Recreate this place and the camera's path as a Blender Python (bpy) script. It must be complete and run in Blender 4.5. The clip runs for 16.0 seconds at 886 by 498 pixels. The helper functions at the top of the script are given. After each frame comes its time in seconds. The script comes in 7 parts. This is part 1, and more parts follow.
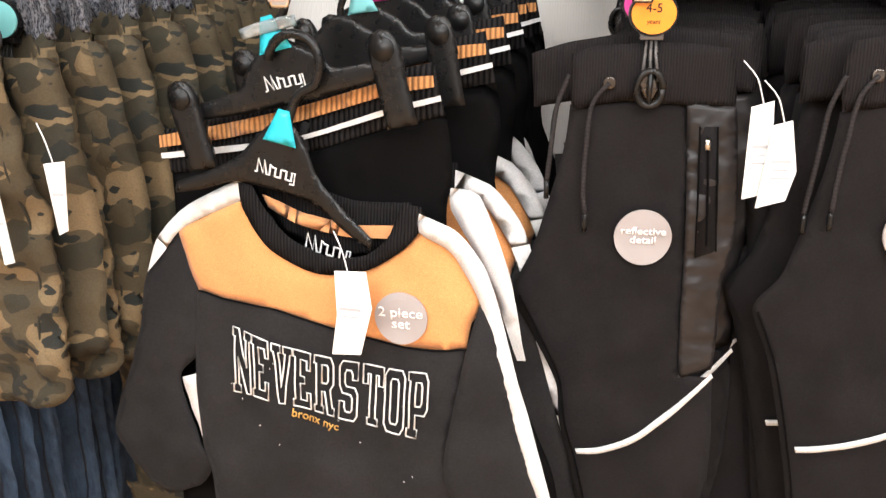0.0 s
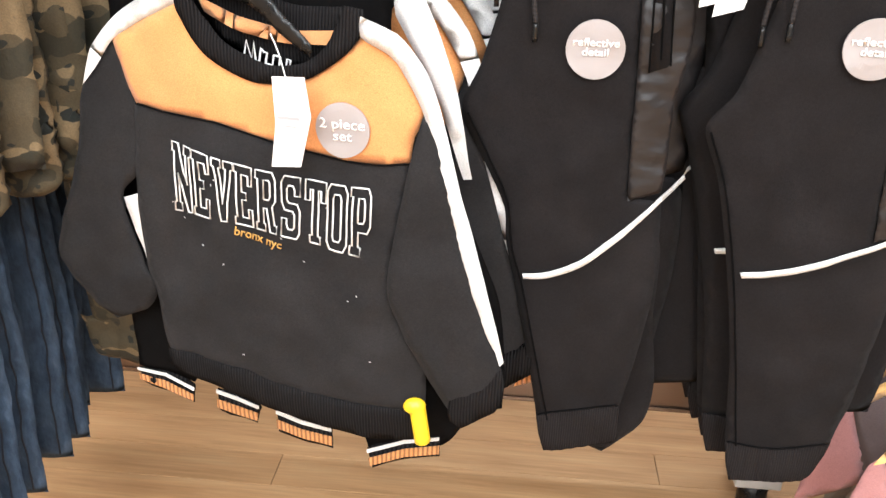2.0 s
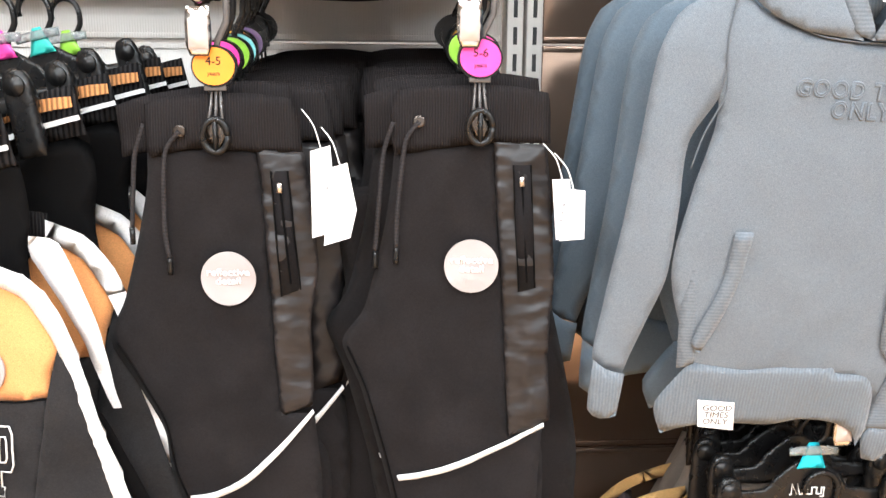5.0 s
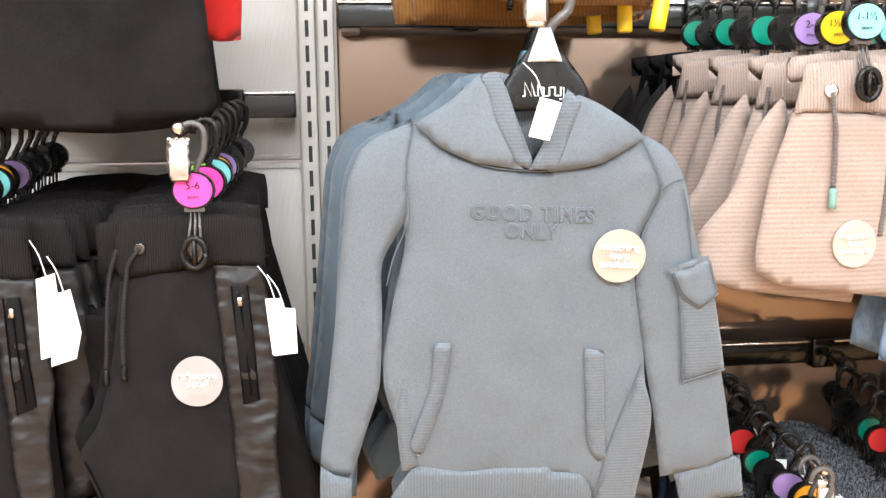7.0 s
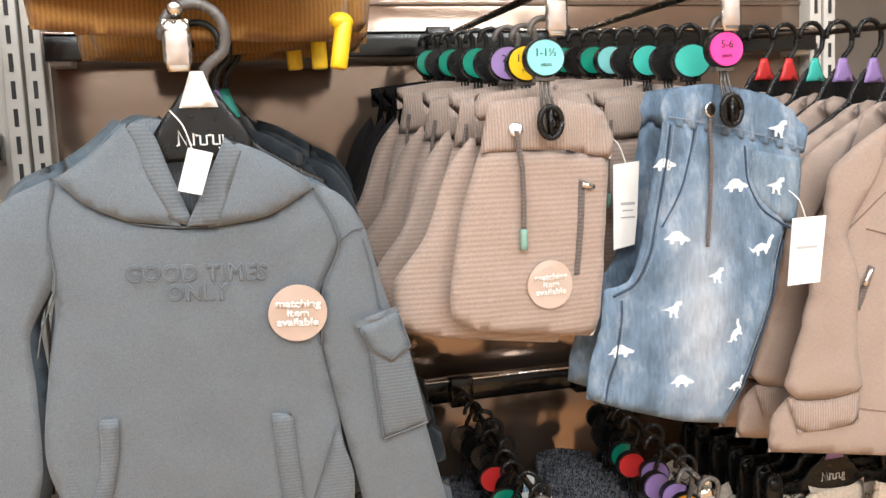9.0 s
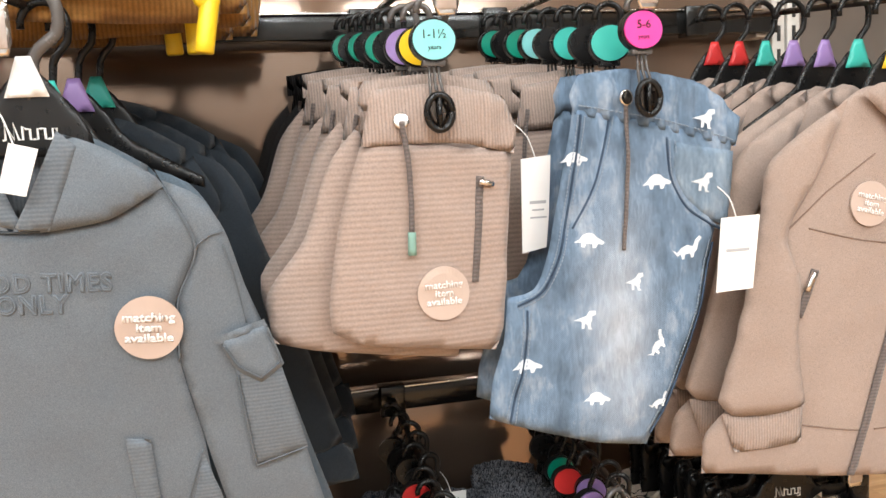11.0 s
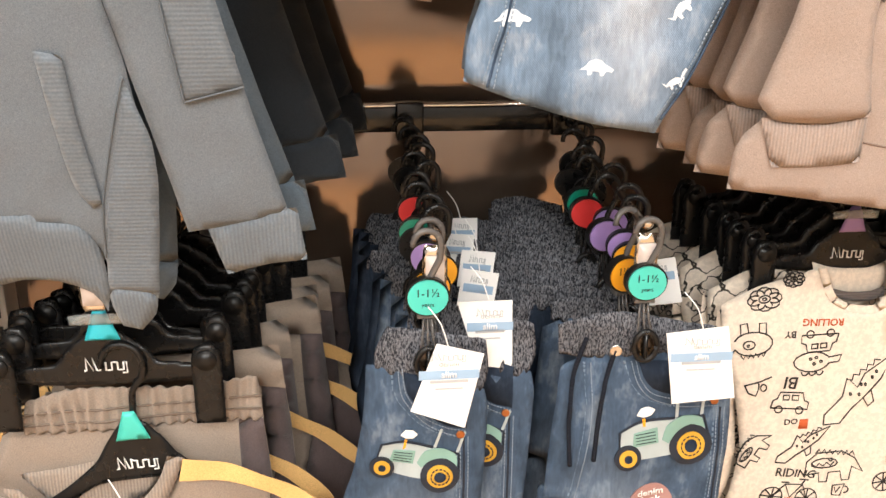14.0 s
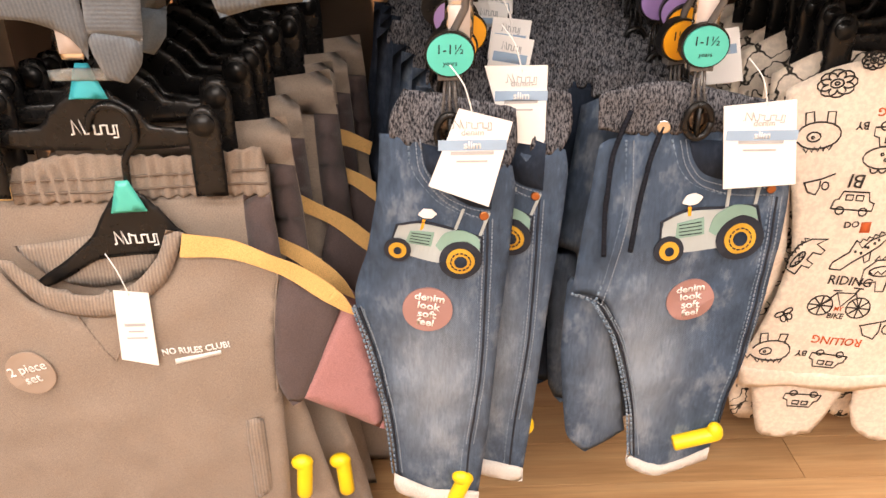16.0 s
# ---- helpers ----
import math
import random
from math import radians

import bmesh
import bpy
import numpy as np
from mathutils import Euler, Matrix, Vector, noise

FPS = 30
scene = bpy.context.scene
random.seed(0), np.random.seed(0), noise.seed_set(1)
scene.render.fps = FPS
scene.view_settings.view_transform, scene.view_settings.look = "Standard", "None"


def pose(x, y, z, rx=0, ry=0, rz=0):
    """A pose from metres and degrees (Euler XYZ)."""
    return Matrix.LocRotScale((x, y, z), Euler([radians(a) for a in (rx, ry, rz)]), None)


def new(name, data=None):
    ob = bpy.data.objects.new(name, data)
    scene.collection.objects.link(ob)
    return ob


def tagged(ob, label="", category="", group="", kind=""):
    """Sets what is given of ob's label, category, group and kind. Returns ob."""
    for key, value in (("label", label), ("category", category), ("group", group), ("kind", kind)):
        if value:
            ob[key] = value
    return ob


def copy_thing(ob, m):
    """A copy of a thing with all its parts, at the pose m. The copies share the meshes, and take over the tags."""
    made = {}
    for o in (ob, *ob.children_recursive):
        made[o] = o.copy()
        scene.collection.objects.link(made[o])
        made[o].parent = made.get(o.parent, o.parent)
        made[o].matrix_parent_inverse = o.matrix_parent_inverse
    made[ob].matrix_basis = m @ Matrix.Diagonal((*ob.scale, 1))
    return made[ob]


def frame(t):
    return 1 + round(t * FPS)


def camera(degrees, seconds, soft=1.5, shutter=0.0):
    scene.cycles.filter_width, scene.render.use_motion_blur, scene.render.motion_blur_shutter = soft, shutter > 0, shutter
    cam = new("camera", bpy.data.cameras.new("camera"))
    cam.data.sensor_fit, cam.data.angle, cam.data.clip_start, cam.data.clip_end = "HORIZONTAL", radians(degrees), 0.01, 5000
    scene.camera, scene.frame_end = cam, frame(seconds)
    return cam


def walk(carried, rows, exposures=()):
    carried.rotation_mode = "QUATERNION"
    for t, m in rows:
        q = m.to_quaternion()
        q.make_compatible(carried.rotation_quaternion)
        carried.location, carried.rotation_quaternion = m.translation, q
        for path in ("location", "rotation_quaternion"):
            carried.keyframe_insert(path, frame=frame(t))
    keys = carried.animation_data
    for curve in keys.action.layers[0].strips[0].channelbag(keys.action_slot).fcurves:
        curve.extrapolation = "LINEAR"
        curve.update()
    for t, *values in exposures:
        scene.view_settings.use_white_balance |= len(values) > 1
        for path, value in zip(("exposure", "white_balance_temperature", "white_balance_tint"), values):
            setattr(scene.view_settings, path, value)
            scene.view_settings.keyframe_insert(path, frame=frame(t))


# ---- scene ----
cam = camera(55.3, 16.0)
METRES, EYE, TILT, LEAN, TURN = 1.55, 1.14, -18.0, 0.0, 6.0
EXPOSURES = [(0.0, -0.14, 6550, 13), (2.0, -0.01, 6200, 10), (3.5, 0.23, 5900, 10), (4.5, 0.31, 5980, 10), (5.0, 0.28, 6150, 10), (7.5, 0.13, 6250, 10), (8.2, -0.06, 6400, 10), (9.0, -0.42, 6500, 10), (9.5, -0.5, 6500, 10), (12.0, -0.37, 6500, 10), (13.5, -0.24, 6800, 12), (14.0, -0.27, 6900, 12), (15.0, -0.74, 7250, 16), (15.5, -0.6, 7550, 17), (16.0, -0.38, 7750, 22)]
ROWS = [
    (0.0, 0.0, 0.0, 0.0, 0.0, 0.0, -0.0),
    (0.5, 0.0021, 0.0045, -0.0143, 0.12, -2.73, -0.16),
    (1.0, 0.0035, 0.0075, -0.0308, -0.86, -5.21, -0.81),
    (1.5, 0.0104, 0.0101, -0.0397, -0.59, -6.67, -0.83),
    (2.0, 0.0282, 0.0126, -0.049, -0.82, -7.46, -1.1),
    (2.5, 0.054, 0.0141, -0.0572, -1.24, -8.0, -0.61),
    (3.0, 0.0822, 0.0111, -0.0558, -3.67, -6.85, 0.16),
    (3.5, 0.1086, -0.0013, -0.0522, -5.47, -3.05, 0.16),
    (4.0, 0.1244, -0.0132, -0.0444, -5.81, 0.96, 0.3),
    (4.5, 0.1366, -0.0222, -0.0395, -5.76, 3.22, 1.02),
    (5.0, 0.171, -0.0368, -0.0348, -10.05, 5.55, 2.79),
    (7.5, 0.3921, -0.1308, -0.0295, -11.3, 11.48, 4.58),
    (8.0, 0.4431, -0.1384, -0.0272, -10.82, 11.6, 4.53),
    (8.5, 0.4779, -0.1385, -0.0208, -14.17, 11.55, 6.36),
    (9.0, 0.4839, -0.1193, -0.008, -19.03, 10.89, 8.8),
    (9.5, 0.4751, -0.0932, 0.0046, -21.75, 10.36, 11.56),
    (12.0, 0.6529, -0.0928, -0.0154, -15.74, 7.92, 6.68),
    (12.5, 0.6578, -0.0841, -0.0385, -14.92, 5.15, 6.06),
    (13.0, 0.6608, -0.0673, -0.0649, -13.17, 4.43, 4.95),
    (13.5, 0.671, -0.0426, -0.0876, -12.07, 0.72, 4.23),
    (14.0, 0.6819, -0.0172, -0.103, -11.11, -0.56, 3.5),
    (14.5, 0.6905, -0.0022, -0.1126, -10.43, -2.98, 3.52),
    (15.0, 0.6966, 0.0104, -0.125, -9.76, -5.32, 3.65),
    (15.5, 0.701, 0.0275, -0.1401, -9.06, -7.43, 3.13),
    (16.0, 0.7004, 0.0391, -0.1557, -8.29, -10.96, 2.44),
]
walk(cam, [(t, pose(0, 0, EYE, TILT, LEAN, TURN) @ pose(METRES * x, METRES * y, METRES * z, 90 + pitch, roll, yaw)) for t, x, y, z, yaw, pitch, roll in ROWS],
     exposures=EXPOSURES)

# ---- world and lights ----
world = bpy.data.worlds.new("shop_world")
scene.world = world
world.use_nodes = True
world.node_tree.nodes["Background"].inputs[0].default_value = (0.95, 1.0, 1.0, 1)
world.node_tree.nodes["Background"].inputs[1].default_value = 0.02
CEIL = 3.1
# The unseen row at y -3.3 is added to brighten the low tier.
LAMPS = [(-1.6, 0.0), (0.4, 0.0), (2.4, 0.0), (-1.6, -1.9), (0.4, -1.9), (2.4, -1.9), (0.4, 2.6), (2.4, 2.6), (-1.6, -3.3), (0.4, -3.3), (2.4, -3.3)]
for lx, ly in LAMPS:
    lamp = bpy.data.lights.new("shop_light", "AREA")
    lamp.shape, lamp.size, lamp.size_y, lamp.energy, lamp.color = "RECTANGLE", 1.5, 0.3, (100 if ly < -3 else 68 if ly < -1 else 26), (0.93, 1.0, 1.03)
    new("shop_light", lamp).matrix_world = pose(lx, ly, CEIL - 0.07)


# ---- materials ----
def nodes_of(name):
    m = bpy.data.materials.new(name)
    m.use_nodes = True
    t = m.node_tree
    return m, t, t.nodes, t.links, t.nodes["Principled BSDF"]


def add_noise(t, scale, detail=3.0, coord="Object", stretch=(1, 1, 1), rough=0.6):
    tc, mp, nz = t.nodes.new("ShaderNodeTexCoord"), t.nodes.new("ShaderNodeMapping"), t.nodes.new("ShaderNodeTexNoise")
    mp.inputs["Scale"].default_value = stretch
    nz.inputs["Scale"].default_value, nz.inputs["Detail"].default_value, nz.inputs["Roughness"].default_value = scale, detail, rough
    t.links.new(tc.outputs[coord], mp.inputs[0])
    t.links.new(mp.outputs[0], nz.inputs["Vector"])
    return nz.outputs["Fac"]


def ramp(t, fac, stops, hard=False):
    r = t.nodes.new("ShaderNodeValToRGB")
    r.color_ramp.interpolation = "CONSTANT" if hard else "LINEAR"
    while len(r.color_ramp.elements) < len(stops):
        r.color_ramp.elements.new(0.5)
    for e, (p, c) in zip(r.color_ramp.elements, stops):
        e.position, e.color = p, (*c, 1)
    t.links.new(fac, r.inputs[0])
    return r.outputs[0]


def bump(t, b, height, strength=0.3, dist=0.001, onto=None):
    n = t.nodes.new("ShaderNodeBump")
    n.inputs["Strength"].default_value, n.inputs["Distance"].default_value = strength, dist
    t.links.new(height, n.inputs["Height"])
    if onto:
        t.links.new(onto, n.inputs["Normal"])
    t.links.new(n.outputs[0], b.inputs["Normal"])
    return n.outputs[0]


def shade(c, f):
    return tuple(min(1.0, v * f) for v in c)


def wave(t, scale, direction="X", coord="Object", distort=0.0):
    tc, w = t.nodes.new("ShaderNodeTexCoord"), t.nodes.new("ShaderNodeTexWave")
    w.bands_direction = direction
    w.inputs["Scale"].default_value, w.inputs["Distortion"].default_value = scale, distort
    w.inputs["Detail Scale"].default_value = 2.0
    t.links.new(tc.outputs[coord], w.inputs["Vector"])
    return w.outputs["Fac"]


def mult(t, a, b, fac=1.0):
    x = t.nodes.new("ShaderNodeMix")
    x.data_type, x.blend_type = "RGBA", "MULTIPLY"
    x.inputs["Factor"].default_value = fac
    t.links.new(a, x.inputs[6])
    t.links.new(b, x.inputs[7])
    return x.outputs[2]


def fleece(name, c, vary=0.14, fuzz=0.25):
    """Brushed sweatshirt jersey: soft blotches, fine fibre grain, a little sheen."""
    m, t, n, l, b = nodes_of(name)
    big = ramp(t, add_noise(t, 9, 3), [(0.3, shade(c, 1 - vary)), (0.7, shade(c, 1 + vary))])
    fine = ramp(t, add_noise(t, 900, 2), [(0.25, (0.66,) * 3), (0.75, (1.05,) * 3)])
    mott = ramp(t, add_noise(t, 330, 4, rough=0.75), [(0.32, (1 - 1.1 * vary,) * 3), (0.66, (1.0,) * 3)])
    l.new(mult(t, mult(t, big, fine), mott), b.inputs["Base Color"])
    b.inputs["Roughness"].default_value = 0.95
    b.inputs["Specular IOR Level"].default_value = 0.15 if max(c) > 0.05 else 0.04
    b.inputs["Sheen Weight"].default_value = fuzz
    b.inputs["Sheen Roughness"].default_value = 0.5
    b.inputs["Sheen Tint"].default_value = (*[0.5 + 0.5 * v for v in c], 1)
    n1 = bump(t, b, add_noise(t, 700, 2), 0.35, 0.0006)
    bump(t, b, add_noise(t, 38, 3), 0.16, 0.002, n1)
    return m


def rib(name, c, pitch=0.0035, direction="X", c2=None, low=0.80, strength=0.45):
    """Ribbed knit: raised cords of one pitch, with shade painted into the grooves."""
    m, t, n, l, b = nodes_of(name)
    w = wave(t, math.tau / pitch / 20, direction, distort=0.25)
    # Groove shade in the colour: troughs of the wave drop to low.
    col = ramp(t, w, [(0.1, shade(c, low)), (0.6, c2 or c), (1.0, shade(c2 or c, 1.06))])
    fine = ramp(t, add_noise(t, 500, 2), [(0.25, (0.75,) * 3), (0.75, (1.0,) * 3)])
    l.new(mult(t, col, fine), b.inputs["Base Color"])
    b.inputs["Roughness"].default_value = 0.95
    b.inputs["Specular IOR Level"].default_value = 0.15 if max(c) > 0.05 else 0.04
    b.inputs["Sheen Weight"].default_value = 0.2 if max(c) > 0.05 else 0.0
    bump(t, b, w, strength, 0.0009)
    return m


def melange(name, a, c):
    """Marled rib waistband of dark and light yarn."""
    m, t, n, l, b = nodes_of(name)
    s = add_noise(t, 620, 3, stretch=(1, 1, 0.4))
    l.new(ramp(t, s, [(0.40, a), (0.60, c)]), b.inputs["Base Color"])
    b.inputs["Roughness"].default_value = 1.0
    b.inputs["Specular IOR Level"].default_value = 0.1
    n1 = bump(t, b, wave(t, 85, "X", distort=0.5), 0.3, 0.001)
    bump(t, b, s, 0.25, 0.0008, n1)
    return m


def denim(name, c, pale, fade=0.5, worn=None):
    """Twill weave with streaks along the warp and pale worn patches."""
    m, t, n, l, b = nodes_of(name)
    wear = add_noise(t, 24.0, 6, stretch=(1.3, 1, 0.7), rough=0.68)
    base = ramp(t, wear, [(0.34, shade(c, 0.62)), (0.52, c), (0.55 + 0.3 * (1.3 - fade), pale)])
    if worn:
        tc0, mp0, gr = n.new("ShaderNodeTexCoord"), n.new("ShaderNodeMapping"), n.new("ShaderNodeTexGradient")
        gr.gradient_type = "SPHERICAL"
        mp0.inputs["Scale"].default_value = (1 / worn[2], 0.01, 1 / worn[3])
        mp0.inputs["Location"].default_value = (-worn[0] / worn[2], 0, -worn[1] / worn[3])
        l.new(tc0.outputs["Object"], mp0.inputs[0])
        l.new(mp0.outputs[0], gr.inputs[0])
        mx = n.new("ShaderNodeMix")
        mx.data_type = "RGBA"
        l.new(ramp(t, gr.outputs["Fac"], [(0.0, (0.0,) * 3), (0.35, (0.14,) * 3), (0.95, (0.72,) * 3)]), mx.inputs["Factor"])
        l.new(base, mx.inputs[6])
        mx.inputs[7].default_value = (*pale, 1)
        base = mx.outputs[2]
    streak = ramp(t, add_noise(t, 330, 4, stretch=(1, 1, 0.16), rough=0.75), [(0.3, (0.72,) * 3), (0.7, (1.06,) * 3)])
    tc, mp, w = n.new("ShaderNodeTexCoord"), n.new("ShaderNodeMapping"), n.new("ShaderNodeTexWave")
    mp.inputs["Rotation"].default_value = (0, radians(40), 0)
    w.inputs["Scale"].default_value, w.inputs["Distortion"].default_value = 220, 1.5
    l.new(tc.outputs["Object"], mp.inputs[0])
    l.new(mp.outputs[0], w.inputs["Vector"])
    twill = ramp(t, w.outputs["Fac"], [(0.2, (0.8,) * 3), (0.8, (1.0,) * 3)])
    l.new(mult(t, mult(t, base, streak), twill), b.inputs["Base Color"])
    b.inputs["Roughness"].default_value = 0.9
    b.inputs["Specular IOR Level"].default_value = 0.2
    n1 = bump(t, b, w.outputs["Fac"], 0.3, 0.0005)
    bump(t, b, add_noise(t, 45, 4), 0.4, 0.002, n1)
    return m


def camo(name):
    """Camouflage: olive ground with brown, tan and near-black blots."""
    m, t, n, l, b = nodes_of(name)
    col = ramp(t, add_noise(t, 8, 2), [(0.3, (0.055, 0.040, 0.019)), (0.7, (0.085, 0.061, 0.030))])
    for seed, (scale, level, c) in enumerate(((17, 0.53, (0.175, 0.120, 0.060)), (21, 0.56, (0.030, 0.024, 0.012)), (27, 0.62, (0.014, 0.014, 0.010)))):
        mask = ramp(t, add_noise(t, scale, 1.5, stretch=(1.0 + 0.13 * seed, 1.0, 1.35 + 0.2 * seed), rough=0.5), [(level - 0.004, (0.0,) * 3), (level + 0.004, (1.0,) * 3)])
        mx = n.new("ShaderNodeMix")
        mx.data_type = "RGBA"
        l.new(mask, mx.inputs["Factor"])
        l.new(col, mx.inputs[6])
        mx.inputs[7].default_value = (*c, 1)
        col = mx.outputs[2]
    fine = ramp(t, add_noise(t, 500, 2), [(0.25, (0.7,) * 3), (0.75, (1.0,) * 3)])
    l.new(mult(t, col, fine), b.inputs["Base Color"])
    b.inputs["Roughness"].default_value = 0.9
    bump(t, b, add_noise(t, 50, 4), 0.5, 0.003)
    return m


def nylon(name, c):
    """Thin coated nylon with soft crinkles."""
    m, t, n, l, b = nodes_of(name)
    l.new(ramp(t, add_noise(t, 25, 3), [(0.3, shade(c, 0.8)), (0.7, shade(c, 1.3))]), b.inputs["Base Color"])
    b.inputs["Roughness"].default_value = 0.4
    b.inputs["Specular IOR Level"].default_value = 0.3
    n1 = bump(t, b, add_noise(t, 26, 2, stretch=(0.8, 1, 1.35)), 0.75, 0.0065)
    bump(t, b, add_noise(t, 1200, 1), 0.2, 0.0003, n1)
    return m


def solid(name, c, rough=0.5, metal=0.0, vary=0.06, scale=30, bumpy=0.0):
    m, t, n, l, b = nodes_of(name)
    l.new(ramp(t, add_noise(t, scale, 4), [(0.3, shade(c, 1 - vary)), (0.7, shade(c, 1 + vary))]), b.inputs["Base Color"])
    l.new(ramp(t, add_noise(t, scale * 2.3, 3), [(0.3, (max(0, rough - 0.06),) * 3), (0.7, (min(1, rough + 0.06),) * 3)]), b.inputs["Roughness"])
    b.inputs["Metallic"].default_value = metal
    if bumpy:
        bump(t, b, add_noise(t, scale * 8, 3), bumpy, 0.001)
    return m


def planks(name):
    """Oak-look vinyl plank: long grain, knots, tone that changes from plank to plank."""
    m, t, n, l, b = nodes_of(name)
    oi = n.new("ShaderNodeObjectInfo")
    g = add_noise(t, 9, 5, "Object", (0.25, 3.2, 1), 0.65)
    col = ramp(t, g, [(0.25, (0.42, 0.215, 0.09)), (0.48, (0.60, 0.345, 0.165)), (0.75, (0.70, 0.445, 0.235))])
    fine = ramp(t, add_noise(t, 60, 4, "Object", (0.12, 3.0, 1)), [(0.3, (0.80,) * 3), (0.7, (1.0,) * 3)])
    tone = ramp(t, oi.outputs["Random"], [(0.0, (0.86, 0.84, 0.82)), (1.0, (1.0, 1.0, 1.0))])
    knots = ramp(t, add_noise(t, 7, 1, "Object", (0.7, 1.6, 1)), [(0.24, (0.42, 0.3, 0.2)), (0.30, (1.0,) * 3)])
    l.new(mult(t, mult(t, mult(t, col, fine), tone), knots), b.inputs["Base Color"])
    b.inputs["Roughness"].default_value = 0.42
    bump(t, b, add_noise(t, 60, 4, "Object", (0.12, 3.0, 1)), 0.12, 0.0006)
    return m


def print_tee(name, doodle=False):
    m, t, n, l, b = nodes_of(name)
    c = (0.83, 0.715, 0.60)
    fl = ramp(t, add_noise(t, 160, 3), [(0.42, shade(c, 0.86)), (0.6, c)])
    if doodle:
        ink = ramp(t, add_noise(t, 42, 1.5), [(0.0, (1.0,) * 3), (0.535, (1.0,) * 3), (0.55, (0.05,) * 3), (0.575, (0.05,) * 3), (0.59, (1.0,) * 3)])
        fl = mult(t, fl, ink)
    l.new(fl, b.inputs["Base Color"])
    b.inputs["Roughness"].default_value = 0.95
    b.inputs["Specular IOR Level"].default_value = 0.15
    bump(t, b, add_noise(t, 600, 2), 0.3, 0.0006)
    return m


BLACK = fleece("black_jersey", (0.029, 0.027, 0.0275), 0.2, 0.05)
# Black jersey darkened to carry the shade of gaps, seams and zip slots.
BLACK_SHADE = fleece("shaded_black_jersey", (0.006, 0.0055, 0.0055), 0.15, 0.0)
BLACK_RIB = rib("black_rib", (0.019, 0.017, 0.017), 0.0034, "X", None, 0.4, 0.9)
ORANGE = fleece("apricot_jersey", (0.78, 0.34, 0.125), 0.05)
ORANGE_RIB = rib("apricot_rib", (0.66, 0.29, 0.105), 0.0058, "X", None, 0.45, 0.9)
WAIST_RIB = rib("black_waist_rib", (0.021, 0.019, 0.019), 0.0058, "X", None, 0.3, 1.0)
ORANGE_TAPE = fleece("apricot_tape", (0.72, 0.33, 0.14), 0.05)
WHITE = fleece("white_jersey", (0.80, 0.77, 0.75), 0.04)
JOG = fleece("charcoal_jersey", (0.0190, 0.0166, 0.0168), 0.22, 0.04)
JOG_RIB = rib("charcoal_rib", (0.022, 0.019, 0.019), 0.0028, "X", None, 0.66, 0.6)
NYLON = nylon("black_nylon", (0.018, 0.0155, 0.0155))
PIPING = fleece("white_piping", (0.78, 0.76, 0.74), 0.03)
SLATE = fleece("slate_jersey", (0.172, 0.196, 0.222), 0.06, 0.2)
# Slate jersey darkened for hoodies in the shade deep in the row.
SLATE_SHADE = fleece("shaded_slate_jersey", (0.034, 0.042, 0.052), 0.1)
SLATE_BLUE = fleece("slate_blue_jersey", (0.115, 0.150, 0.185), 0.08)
SLATE_RIB = rib("slate_rib", (0.158, 0.180, 0.203), 0.0036, "X", None, 0.86, 0.3)
SLATE_SEAM = solid("slate_thread", (0.105, 0.120, 0.136), 0.95)
TAN_SEAM = solid("tan_thread", (0.20, 0.135, 0.105), 0.95)
SLATE_RIB_H = rib("slate_cross_rib", (0.162, 0.184, 0.208), 0.0038, "Z", None, 0.88, 0.2)
TAN_RIB_H = rib("tan_cross_rib", (0.40, 0.305, 0.26), 0.0056, "Z", None, 0.88, 0.22)
TAN_RIB = rib("tan_rib", (0.41, 0.315, 0.27), 0.0034)
TAN = fleece("tan_jersey", (0.405, 0.308, 0.26), 0.05)
STONE = fleece("stone_jersey", (0.335, 0.265, 0.215), 0.05)
STONE_RIB = rib("stone_rib", (0.33, 0.26, 0.21), 0.0036)
PRINT_PALE = solid("worn_white_print", (0.60, 0.64, 0.68), 0.9, vary=0.12, scale=120)
MAUVE = fleece("mauve_brown_jersey", (0.125, 0.093, 0.092), 0.07)
STONE_SEAM = solid("stone_thread", (0.16, 0.12, 0.095), 0.95)
PINK = fleece("dusty_pink_jersey", (0.47, 0.225, 0.22), 0.05)
YELLOW = fleece("straw_jersey", (0.85, 0.50, 0.19), 0.04)
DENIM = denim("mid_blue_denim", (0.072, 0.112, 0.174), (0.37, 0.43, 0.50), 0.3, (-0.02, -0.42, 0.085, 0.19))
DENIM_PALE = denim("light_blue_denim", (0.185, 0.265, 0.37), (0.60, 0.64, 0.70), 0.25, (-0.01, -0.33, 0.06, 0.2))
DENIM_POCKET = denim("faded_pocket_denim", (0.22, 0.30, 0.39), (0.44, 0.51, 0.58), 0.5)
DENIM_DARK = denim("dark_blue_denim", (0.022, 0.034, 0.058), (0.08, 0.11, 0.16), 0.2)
DENIM_BLUE = denim("washed_blue_denim", (0.055, 0.085, 0.135), (0.12, 0.17, 0.24), 0.2)
STITCH_PALE = solid("pale_thread", (0.24, 0.29, 0.35), 0.9)
STITCH_OLIVE = solid("olive_thread", (0.022, 0.018, 0.010), 0.95)
STITCH_DARK = solid("navy_thread", (0.015, 0.018, 0.028), 0.9)
TURNUP = fleece("white_turn_up", (0.70, 0.66, 0.62), 0.06)
MARL = melange("grey_marl_rib", (0.014, 0.015, 0.020), (0.16, 0.16, 0.175))
TEE_DOODLE = print_tee("doodle_print_jersey", True)
CAMO = camo("camouflage_cotton")
TEE = print_tee("oatmeal_jersey")
INK = solid("black_print", (0.022, 0.018, 0.016), 0.9)
RED_INK = solid("orange_red_print", (0.62, 0.12, 0.035), 0.9)
